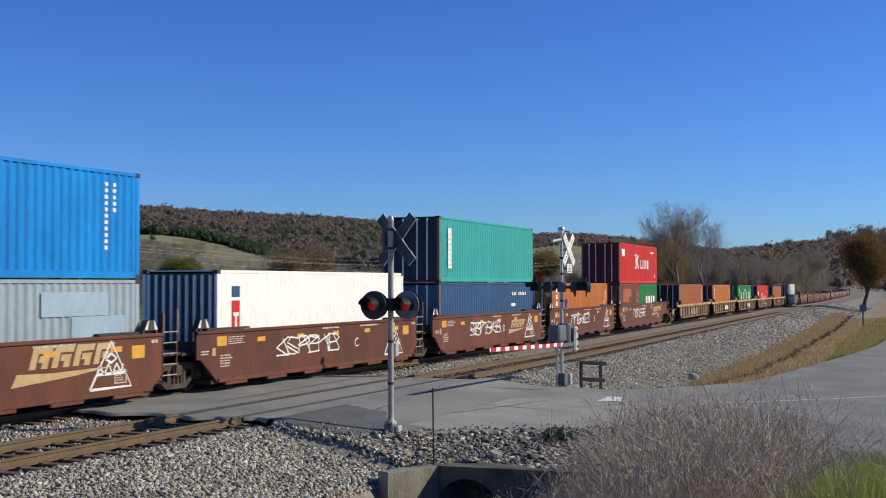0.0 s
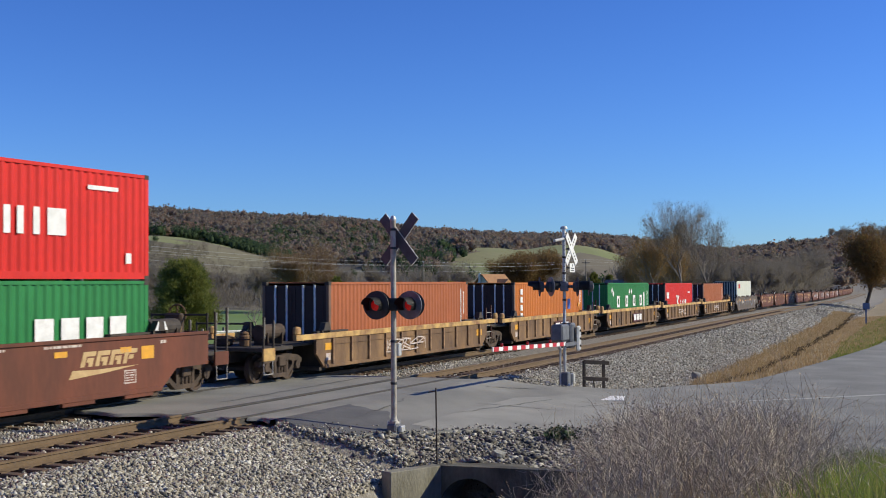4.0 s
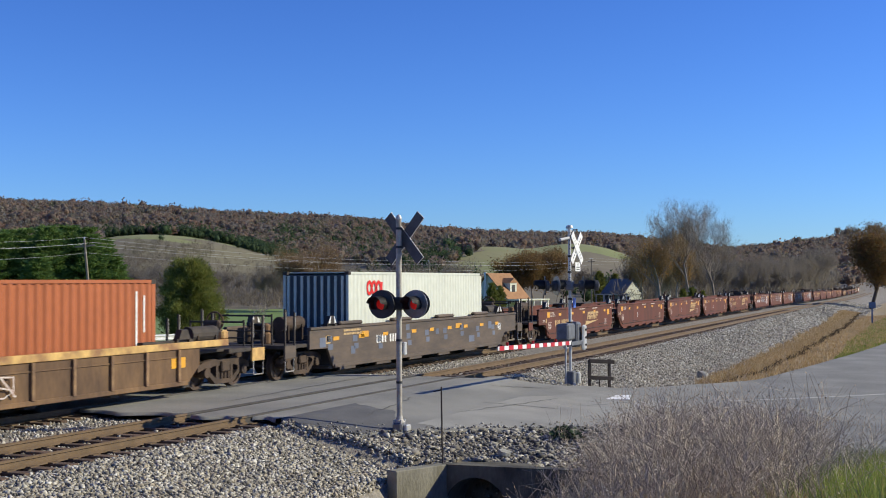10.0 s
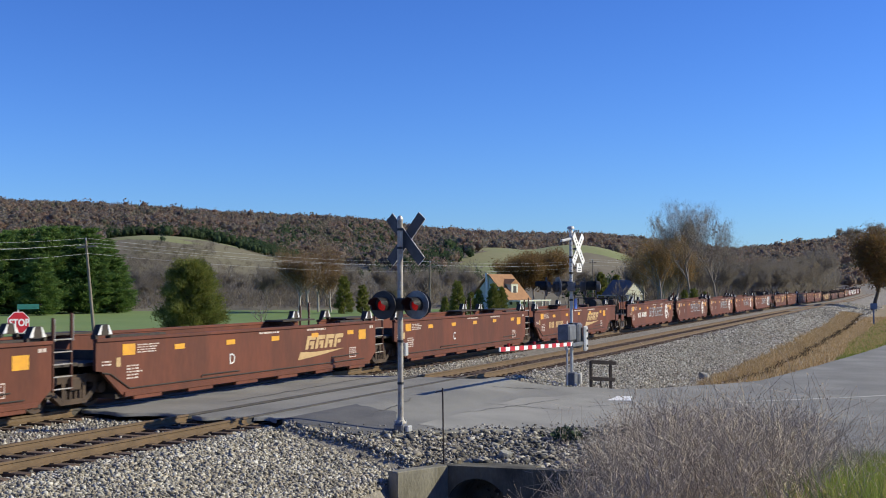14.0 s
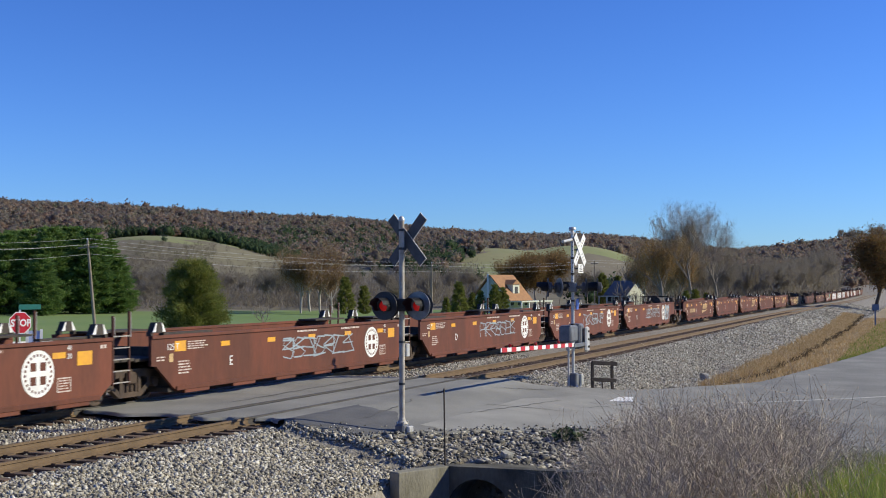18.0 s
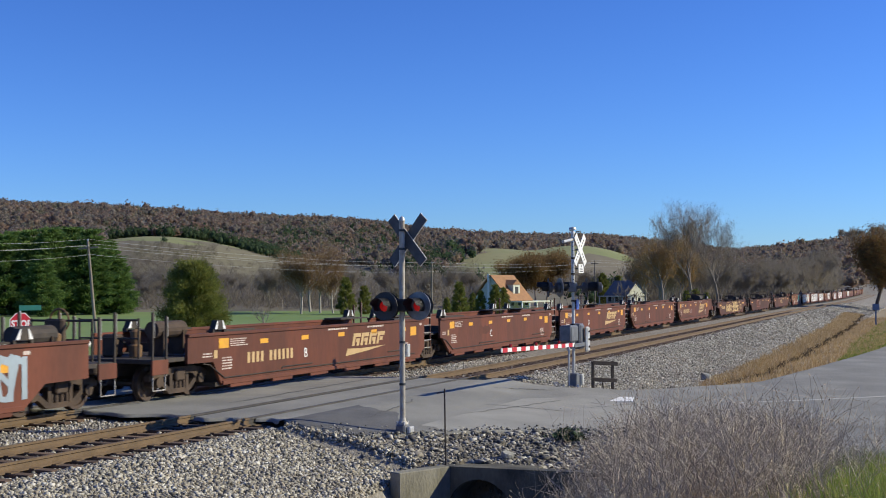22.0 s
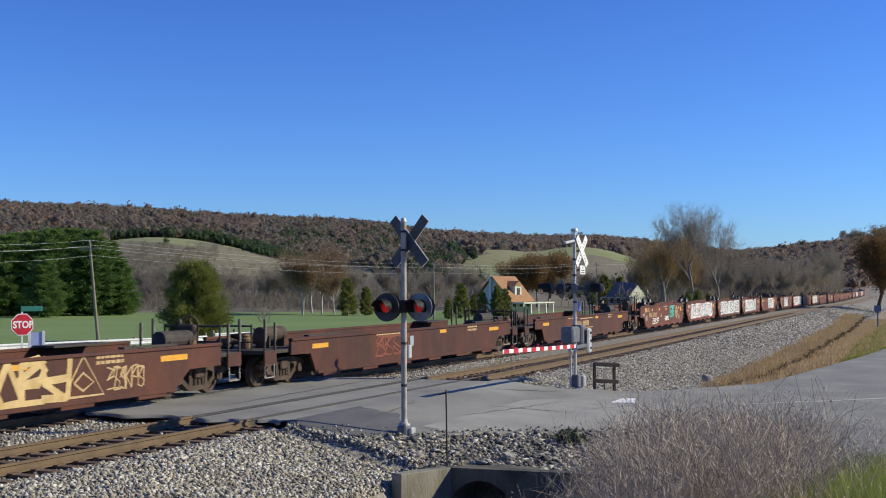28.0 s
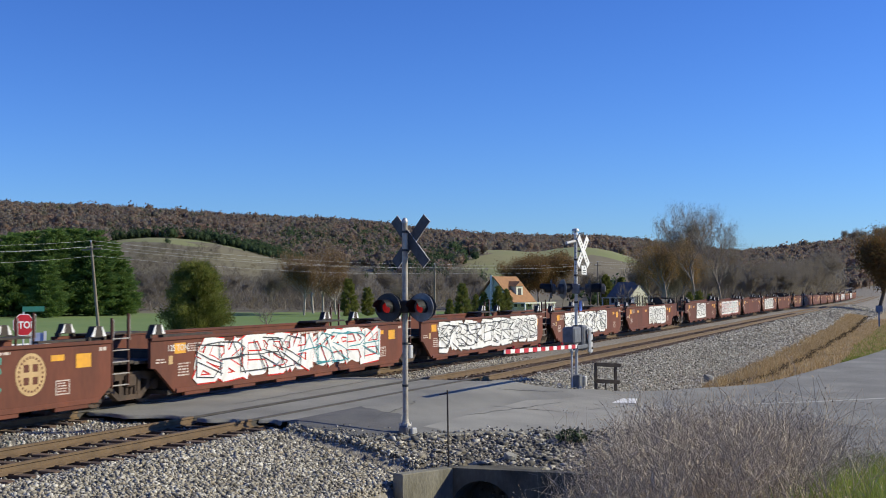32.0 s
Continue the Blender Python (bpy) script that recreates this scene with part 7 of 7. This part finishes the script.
def blob_mesh():
    bm = bmesh.new()
    bmesh.ops.create_icosphere(bm, subdivisions=1, radius=1)
    v = np.array([x.co[:] for x in bm.verts])
    f = np.array([[x.index for x in q.verts] for q in bm.faces])
    bm.free()
    return v, f


def woods(name, material, n, picker, size, label, per=44, card=0.17, upright=1.0, bare=False):
    """Far woods: lumpy crowns with loose sprays round them, or upright twigs alone where they are bare."""
    bv, bf = blob_mesh()
    px, r = picker(n)
    az = bearing(px)
    x, y = r * np.cos(az), r * np.sin(az)
    z = ground_z(x, y)
    m = len(px)
    s = size * gen.uniform(0.6, 1.2, m) * np.where(gen.random(m) < 0.06, 1.4, 1.0) * lerp(r, [250, 400, 600], [0.65, 0.75, 1.0])
    tall = (gen.uniform(0.75, 1.1, m) if material is not EVERGREEN else gen.uniform(1.1, 1.6, m)) * upright
    c = np.stack([x, y, z + s * tall * 0.75], 1)
    shape = s[:, None] * np.stack([np.ones(m), np.ones(m), tall], 1)
    pieces = []
    if not bare:
        lump = np.full((m, len(bv)), 0.6)
        for k in range(3):
            way = gen.normal(size=(m, 3)) * (1.6 + k)
            lump += 0.1 * np.sin(way @ bv.T + gen.uniform(0, 6.3, (m, 1)))
        if material is EVERGREEN:
            lump = lump * (1 - 0.42 * np.maximum(bv[:, 2], -0.2))[None]
        v = bv[None] * lump[:, :, None] * shape[:, None, :] + c[:, None, :]
        f = bf[None] + len(bv) * np.arange(m)[:, None, None]
        pieces.append((v.reshape(-1, 3), f.reshape(-1, 3)))
    d = gen.normal(size=(m, per, 3))
    d /= np.linalg.norm(d, axis=2)[:, :, None]
    d *= gen.uniform(0.2, 1.0, (m, per, 1)) ** 0.5 if bare else gen.uniform(0.5, 1.0, (m, per, 1))
    cc = (c[:, None, :] + d * shape[:, None, :]).reshape(-1, 3)
    if bare:
        up = d.reshape(-1, 3) * 0.7
        up[:, 2] += 0.8
        pieces.append(cards(cc, np.repeat(s, per) * card * 1.5, 0, 1.2, 0.13, up))
    else:
        pieces.append(cards(cc, np.repeat(s, per) * card, 0, 1.0, 0.8))
    v, f = join(pieces)
    tagged(bulk(name, v, f, material, smooth=not bare), label, "woods", kind="stuff")


def ridge_pick(n):
    r = np.sqrt(gen.uniform(330 ** 2, 1290 ** 2, n))
    px = gen.uniform(-150, 1720, n)
    first = lerp(px, [150, 200, 560, 620, 720, 880, 900, 1100, 1150, 1450, 1500], [430, 575, 575, 520, 400, 400, 570, 570, 700, 620, 420])
    keep = ~meadow(px, r) & (r > first)
    return px[keep], r[keep]


def green_pick(n):
    px, r = [], []
    for cx, sx, cr, sr, share in ((250, 45, 603, 14, 0.14), (340, 50, 600, 14, 0.2), (420, 40, 592, 16, 0.16), (480, 30, 585, 18, 0.1), (540, 35, 800, 70, 0.14), (655, 28, 800, 140, 0.16), (735, 30, 470, 40, 0.06),
                                  (790, 30, 450, 35, 0.07), (1068, 26, 330, 25, 0.06), (500, 400, 950, 200, 0.05)):
        k = int(n * share)
        px.append(gen.normal(cx, sx, k))
        r.append(gen.normal(cr, sr, k))
    px, r = np.concatenate(px), np.concatenate(r)
    keep = ~meadow(px, r) & (r > 270)
    return px[keep], r[keep]


def scrub_pick(n):
    px, r = gen.uniform(180, 620, n), gen.uniform(380, 565, n)
    keep = scrubland(px, r) & (gen.random(n) < np.clip((530 - r) / 60, 0.12, 1) * np.where((px > 375) & (px < 560) & (r > 430), 0.22, 1))
    return px[keep], r[keep]


def beyond(px, r):
    """Pushes a spot outwards until it is clear of the railway."""
    for _ in range(40):
        x, y = r * np.cos(bearing(px)), r * np.sin(bearing(px))
        r = np.where(y - bend(x) < 27, r * 1.03 + 1.5, r)
    return r


def edge_pick(n):
    px = np.concatenate([gen.uniform(-100, 850, n // 2), gen.uniform(1080, 1640, n // 2)])
    r = np.concatenate([gen.uniform(225, 400, n // 2), gen.uniform(235, 420, n // 2)])
    px, r = np.append(px, gen.uniform(1440, 1640, n // 6)), np.append(r, gen.uniform(380, 640, n // 6))
    r = beyond(px, r)
    keep = ~meadow(px, r)
    return px[keep], r[keep]


def stones(name, material, x, y, size, label, lift=0.35, squash=1.0):
    """Loose stones: eight-cornered lumps, each squashed and turned its own way."""
    n = len(x)
    base = np.array([(-1, -1, -1), (1, -1, -1), (1, 1, -1), (-1, 1, -1), (-1, -1, 1), (1, -1, 1), (1, 1, 1), (-1, 1, 1)], float)
    tri = np.array([(0, 2, 1), (0, 3, 2), (4, 5, 6), (4, 6, 7), (0, 1, 5), (0, 5, 4), (1, 2, 6), (1, 6, 5), (2, 3, 7), (2, 7, 6), (3, 0, 4), (3, 4, 7)])
    v = base[None] * gen.uniform(0.35, 1.0, (n, 8, 3)) * gen.uniform(0.3, 1.5, (n, 1, 3))
    q = gen.normal(size=(n, 4))
    q /= np.linalg.norm(q, axis=1)[:, None]
    w, a, b, c = q.T
    R = np.stack([1 - 2 * (b * b + c * c), 2 * (a * b - c * w), 2 * (a * c + b * w), 2 * (a * b + c * w), 1 - 2 * (a * a + c * c), 2 * (b * c - a * w),
                  2 * (a * c - b * w), 2 * (b * c + a * w), 1 - 2 * (a * a + b * b)], 1).reshape(n, 3, 3)
    s = size * gen.uniform(0.6, 1.3, n)
    v = np.einsum("nij,nkj->nki", R, v) * s[:, None, None] * 0.6
    z = np.where(on_road(x, y), road_z(x, y) + grade(x), ground_z(x, y)) + s * lift * gen.uniform(-0.3, 1.0, n)
    v[:, :, 2] *= squash
    v += np.stack([x, y, z], 1)[:, None, :]
    f = tri[None] + 8 * np.arange(n)[:, None, None]
    tagged(bulk(name, v.reshape(-1, 3), f.reshape(-1, 3), material), label, "stones", kind="stuff")


def on_road(x, y):
    return (x > lerp(y, XL_Y, XL)) & (x < lerp(y, XR_Y, XR)) & (y < 36)


def make_stones():
    def spread(n, x0, x1, y0, y1):
        x, y = gen.uniform(x0, x1, n), gen.uniform(y0, y1, n)
        y = y + bend(x)
        k = ~on_road(x, y)
        return x[k], y[k]

    def clear(x, y):
        yy = y - bend(x)
        k = np.ones(len(x), bool)
        for c in (Y_NEAR, Y_TRAIN):
            k &= np.abs(np.abs(yy - c) - GAUGE) > 0.12
        return x[k], y[k]

    x, y = spread(40000, 9, 22.6, 9.4, 13.75)
    k = (x * 0.39 + y * 0.92 > 12) & ~((x > 17) & (y < 10.15))
    stones("ballast_near", STONES, x[k], y[k], 0.06, "loose grey ballast on the near shoulder", squash=0.8)
    x, y = clear(*spread(34000, 10, 50, 13.6, 21.4))
    stones("ballast_bed", STONES, x, y, 0.052, "grey ballast between the ties", lift=0.15)
    x, y = spread(42000, 34, 70, 8.3, 13.9)
    k = (x > 35.4) & (y - bend(x) > lerp(x, [42, 50], [9.4, 8.3]))
    stones("ballast_slope", STONES, x[k], y[k], 0.06, "grey ballast slope beyond the crossing", squash=0.7)
    x, y = spread(20000, 70, 125, 7.6, 13.9)
    x2, y2 = spread(12000, 125, 230, 7.2, 13.9)
    x, y = np.concatenate([x, x2]), np.concatenate([y, y2])
    stones("ballast_far", STONES, x, y, lerp(x, [70, 125, 230], [0.085, 0.13, 0.22]), "grey ballast slope far down the line", squash=0.6)
    x, y = gen.uniform(21.2, 29.5, 2600), gen.uniform(6.2, 12.2, 2600)
    k = ~on_road(x - gen.exponential(0.16, len(x)), y) & ~((x < 22.35) & (y < 9.9))
    stones("riprap", RIPRAP, x[k], y[k], 0.085, "rough broken stones above the culvert", squash=0.6)
    x, y = gen.uniform(21.2, 29.5, 9000), gen.uniform(6.2, 12.6, 9000)
    k = ~on_road(x - gen.exponential(0.3, len(x)), y) & ~((x < 22.35) & (y < 9.9))
    stones("grit", RIPRAP, x[k], y[k], 0.042, "gritty broken stone above the culvert")
    x, y = gen.uniform(22.4, 28, 800), gen.uniform(6.6, 11.9, 800)
    k = ~on_road(x, y)
    stones("riprap_blocks", RIPRAP, x[k], y[k], 0.15, "larger broken rocks above the culvert", lift=0.16, squash=0.5)


def blades(name, material, x, y, h, w, label, lean=0.35, z=None):
    """Grass as bent two-piece blades."""
    n = len(x)
    z = ground_z(x, y) if z is None else z
    h = h * gen.uniform(0.5, 1.3, n)
    a = gen.uniform(0, 2 * np.pi, n)
    dx, dy = np.cos(a) * w, np.sin(a) * w
    b = gen.uniform(0, 2 * np.pi, n)
    l = h * lean * gen.uniform(0.2, 1.4, n)
    p = np.stack([x, y, z - 0.02], 1)
    side = np.stack([dx, dy, np.zeros(n)], 1)
    bend_v = np.stack([np.cos(b) * l, np.sin(b) * l, np.zeros(n)], 1)
    up = np.zeros((n, 3))
    up[:, 2] = h
    m1 = p + up * 0.55 + bend_v * 0.35
    v = np.stack([p - side, p + side, m1 + side * 0.7, m1 - side * 0.7, p + up + bend_v], 1)
    i = 5 * np.arange(n)[:, None]
    f = np.concatenate([i + [0, 1, 2], i + [0, 2, 3], i + [3, 2, 4]])
    tagged(bulk(name, v.reshape(-1, 3), f, material), label, "grass", kind="stuff")


def weeds(name, material, x, y, h, label, twigs=6, w=0.0024, lean=0.36):
    """Dry stalks: thin bent ribbons with side twigs and seed heads."""
    n = len(x)
    z = ground_z(x, y)
    h = h * gen.uniform(0.45, 1.2, n)
    b = gen.uniform(0, 2 * np.pi, n)
    l = h * lean * gen.uniform(0.0, 1.6, n)
    root = np.stack([x, y, z - 0.05], 1)
    off = np.stack([np.cos(b) * l, np.sin(b) * l, np.zeros(n)], 1)
    up = np.zeros((n, 3))
    up[:, 2] = h

    def at(t):
        return root + up * t - up * 0.12 * t * t + off * t * t

    def ribbons(p, q, w0, w1):
        d = q - p
        s = np.cross(d, gen.normal(size=d.shape))
        s /= np.linalg.norm(s, axis=1)[:, None] + 1e-9
        v = np.stack([p - s * w0, p + s * w0, q + s * w1, q - s * w1], 1).reshape(-1, 3)
        i = 4 * np.arange(len(p))[:, None]
        return v, np.concatenate([i + [0, 1, 2], i + [0, 2, 3]])

    pieces = []
    ts = np.linspace(0, 1, 6)
    for k in range(5):
        pieces.append(ribbons(at(ts[k]), at(ts[k + 1]), w * (1.5 - k * 0.22), w * (1.5 - (k + 1) * 0.22)))
    for k in range(twigs):
        t = gen.uniform(0.3, 0.98, n)[:, None]
        p = at(t)
        d = gen.normal(size=(n, 3)) * 0.5
        d[:, 2] = np.abs(d[:, 2]) + 0.35
        d *= (h * gen.uniform(0.08, 0.26, n))[:, None]
        q = p + d
        pieces.append(ribbons(p, q, w * 0.8, w * 0.6))
        e = q + d * 0.5 * gen.uniform(0.2, 1.2, (n, 1)) + gen.normal(scale=0.02, size=(n, 3))
        pieces.append(ribbons(q, e, w * 0.6, w * 0.45))
        g = q + np.cross(d, gen.normal(size=(n, 3))) * 0.5 + d * 0.4
        pieces.append(ribbons(q, g, w * 0.5, w * 0.4))
        pieces.append(cards(e[gen.random(n) < 0.6], 0.011))
    v, f = join(pieces)
    tagged(bulk(name, v, f, material), label, "weeds", kind="stuff")


def by_view(n, px0, px1, r0, r1):
    px, r = gen.uniform(px0, px1, n), np.sqrt(gen.uniform(r0 ** 2, r1 ** 2, n))
    a = bearing(px)
    return r * np.cos(a), r * np.sin(a), px, r


def make_weeds():
    x, y, px, r = by_view(5600, 985, 1640, 9.0, 24)
    k = (px > 1000 + 70 * np.sin(r)) & ~on_road(x, y) & (gen.random(len(x)) < np.clip((px - 960) / 200, 0.15, 1) * np.clip((1520 - px) / 200, 0.06, 1))
    weeds("brush", DRY, x[k], y[k], 1.15, "tall dry brown weeds on the bank", twigs=10)
    x, y, px, r = by_view(2600, 940, 1250, 11, 22)
    k = ~on_road(x, y) & ~((x > 20.6) & (x < 22.4) & (y > 9.2))
    weeds("low_weeds", DRY, x[k], y[k], 0.55, "low tangled dry weeds by the culvert", twigs=5)
    x, y, px, r = by_view(24000, 1030, 1680, 8, 22)
    k = ~on_road(x, y) & (gen.random(len(x)) < np.clip((1480 - px) / 150, 0.06, 1))
    blades("bank_straw", STRAW, x[k], y[k], 0.4, 0.006, "dry straw-coloured grass on the bank")
    x, y, px, r = by_view(46000, 1360, 1700, 8, 21)
    k = ~on_road(x, y) & (gen.random(len(x)) < np.clip((px - 1430) / 120, 0.03, 1))
    blades("green_grass", LAWN, x[k], y[k], 0.58, 0.008, "long green grass beside the road")
    # dry strip between ballast and road, green beyond
    x = gen.uniform(40, 150, 30000)
    y = lerp(x, [40, 45, 54, 73, 100, 150], [9.2, 7.2, 6.3, 4.7, 3.9, 3.4]) + gen.uniform(0, 1, len(x)) * lerp(x, [40, 50, 70, 110, 150], [0.6, 3.2, 4.6, 6.4, 8.0])
    k = ~on_road(x, y)
    blades("verge_straw", STRAW, x[k], y[k], 0.15, 0.02, "dry golden grass along the ballast")
    x = gen.uniform(60, 190, 12000)
    y = lerp(x, [60, 73, 100, 190], [5.4, 4.5, 3.6, 3.0]) + gen.uniform(0, 1, len(x)) * lerp(x, [60, 80, 120], [0.3, 2.6, 4.5])
    k = ~on_road(x, y)
    blades("verge_green", LAWN, x[k], y[k], 0.15, 0.03, "green grass verge beside the road")
    # tall grass on the ditch's far lip; dark blades stand in for shade below
    x = gen.uniform(46, 165, 15000)
    line = lerp(x, [46, 51, 58, 68, 85, 114, 160], [8.5, 7.9, 7.9, 8.2, 8.7, 9.7, 12.2]) + 0.12 * np.sin(x * 1.3) + 0.1 * np.sin(x * 0.45)
    blades("ditch_grass", STRAW, x, line + gen.uniform(0.1, 1, len(x)) * lerp(x, [46, 60, 160], [1.0, 1.6, 2.2]), 0.3, lerp(x, [46, 160], [0.012, 0.03]), "tall pale grass on the lip of the ditch", lean=0.6)
    blades("ditch_litter", through_light(palette("ditch_shade", [(0.10, 0.075, 0.045), (0.14, 0.10, 0.06), (0.075, 0.06, 0.04)])), x[:4500], (line + gen.normal(scale=0.1, size=len(x)))[:4500], 0.16, lerp(x[:4500], [46, 160], [0.02, 0.05]), "dark blades standing for the shade along the ditch", lean=0.9)
    # scattered dry tufts on the ballast slope
    cx, cy = gen.uniform(44, 100, 70), gen.uniform(9.0, 12.6, 70)
    x, y = np.repeat(cx, 16) + gen.normal(scale=0.28, size=1120), np.repeat(cy, 16) + gen.normal(scale=0.16, size=1120)
    blades("slope_tufts", DRY, x, y + bend(x), 0.14, 0.012, "sparse dry tufts on the ballast slope")
    # pale seed heads among the weeds
    x, y, px, r = by_view(26, 1040, 1330, 13, 19)
    weeds("plume_stalks", STRAW, x, y, 0.75, "pale stalks with fluffy seed heads", twigs=1, lean=0.15)
    c = np.repeat(np.stack([x, y, ground_z(x, y) + 0.6], 1), 60, 0) + gen.normal(size=(26 * 60, 3)) * (0.03, 0.03, 0.075)
    v, f = cards(c, 0.022)
    tagged(bulk("seed_heads", v, f, through_light(palette("seed_fluff", [(0.62, 0.56, 0.46), (0.52, 0.45, 0.35), (0.7, 0.65, 0.55)]))), "fluffy pale seed heads", "weeds", kind="stuff")
    # one leafy weed at the road's edge
    c = gen.normal(size=(260, 3)) * (0.15, 0.18, 0.07)
    v, f = cards(c, 0.06, 0.4, 1.2)
    hz = place(1000, 27.3)
    wd = bulk("leafy_weed", v, f, HERB)
    wd.matrix_basis = pose(hz[0], hz[1], hz[2] + 0.14)
    tagged(wd, "low dark green leafy weed at the road edge", "plant")


make_trees()
woods("autumn_woods", WOODS, 17000, ridge_pick, 3.3, "rust-brown and grey autumn woods on the hills")
woods("evergreen_woods", EVERGREEN, 2200, green_pick, 2.2, "dark evergreen stands on the hillside")
woods("thicket", THICKET, 3000, edge_pick, 2.6, "bare grey thicket at the foot of the hills", 64, 0.17, 1.5, bare=True)
woods("hillside_scrub", SCRUB, 3600, scrub_pick, 1.5, "grey-brown leafless scrub on the open slope", 40, 0.16, 0.8, bare=True)
make_stones()
make_weeds()


# ---------- what moves ----------
WHEEL_R = 0.42


def roll_rows(s, x):
    """A wheelset turns while its car goes by; before and after it is far off."""
    t0 = max(0.0, (s - 75) / (SPEED + GAIN * 32))
    t1 = min(32.0, t0 + 5.4)
    step = 1 / 30
    rows, n = [], max(2, int((t1 - t0) / step))
    for i in range(n + 1):
        t = t0 + (t1 - t0) * i / n
        rows.append((t, pose(x, 0, 0.425, 0, -math.degrees((travelled(t) - travelled(t0)) / WHEEL_R), 0)))
    return rows


def motions():
    times = [0, 2, 4, 6, 8, 10, 12, 14, 16, 18, 20, 22, 24, 26, 28, 30, 32]
    for ob, s, z in MOVERS:
        walk(ob, [(t, on_line(s - travelled(t), z)) for t in times])
    for ob, s, z in MOVERS:
        if s > 600:
            continue
        for tk in ob.children:
            if tk.name.split(".")[0] == "truck":
                for w in tk.children:
                    rows = [(0.0, pose(w.location.x, 0, 0.425))] + [r for r in roll_rows(s, w.location.x) if r[0] > 0.02]
                    if rows[-1][0] < 31.95:
                        rows.append((32.0, rows[-1][1]))
                    walk(w, rows)


motions()
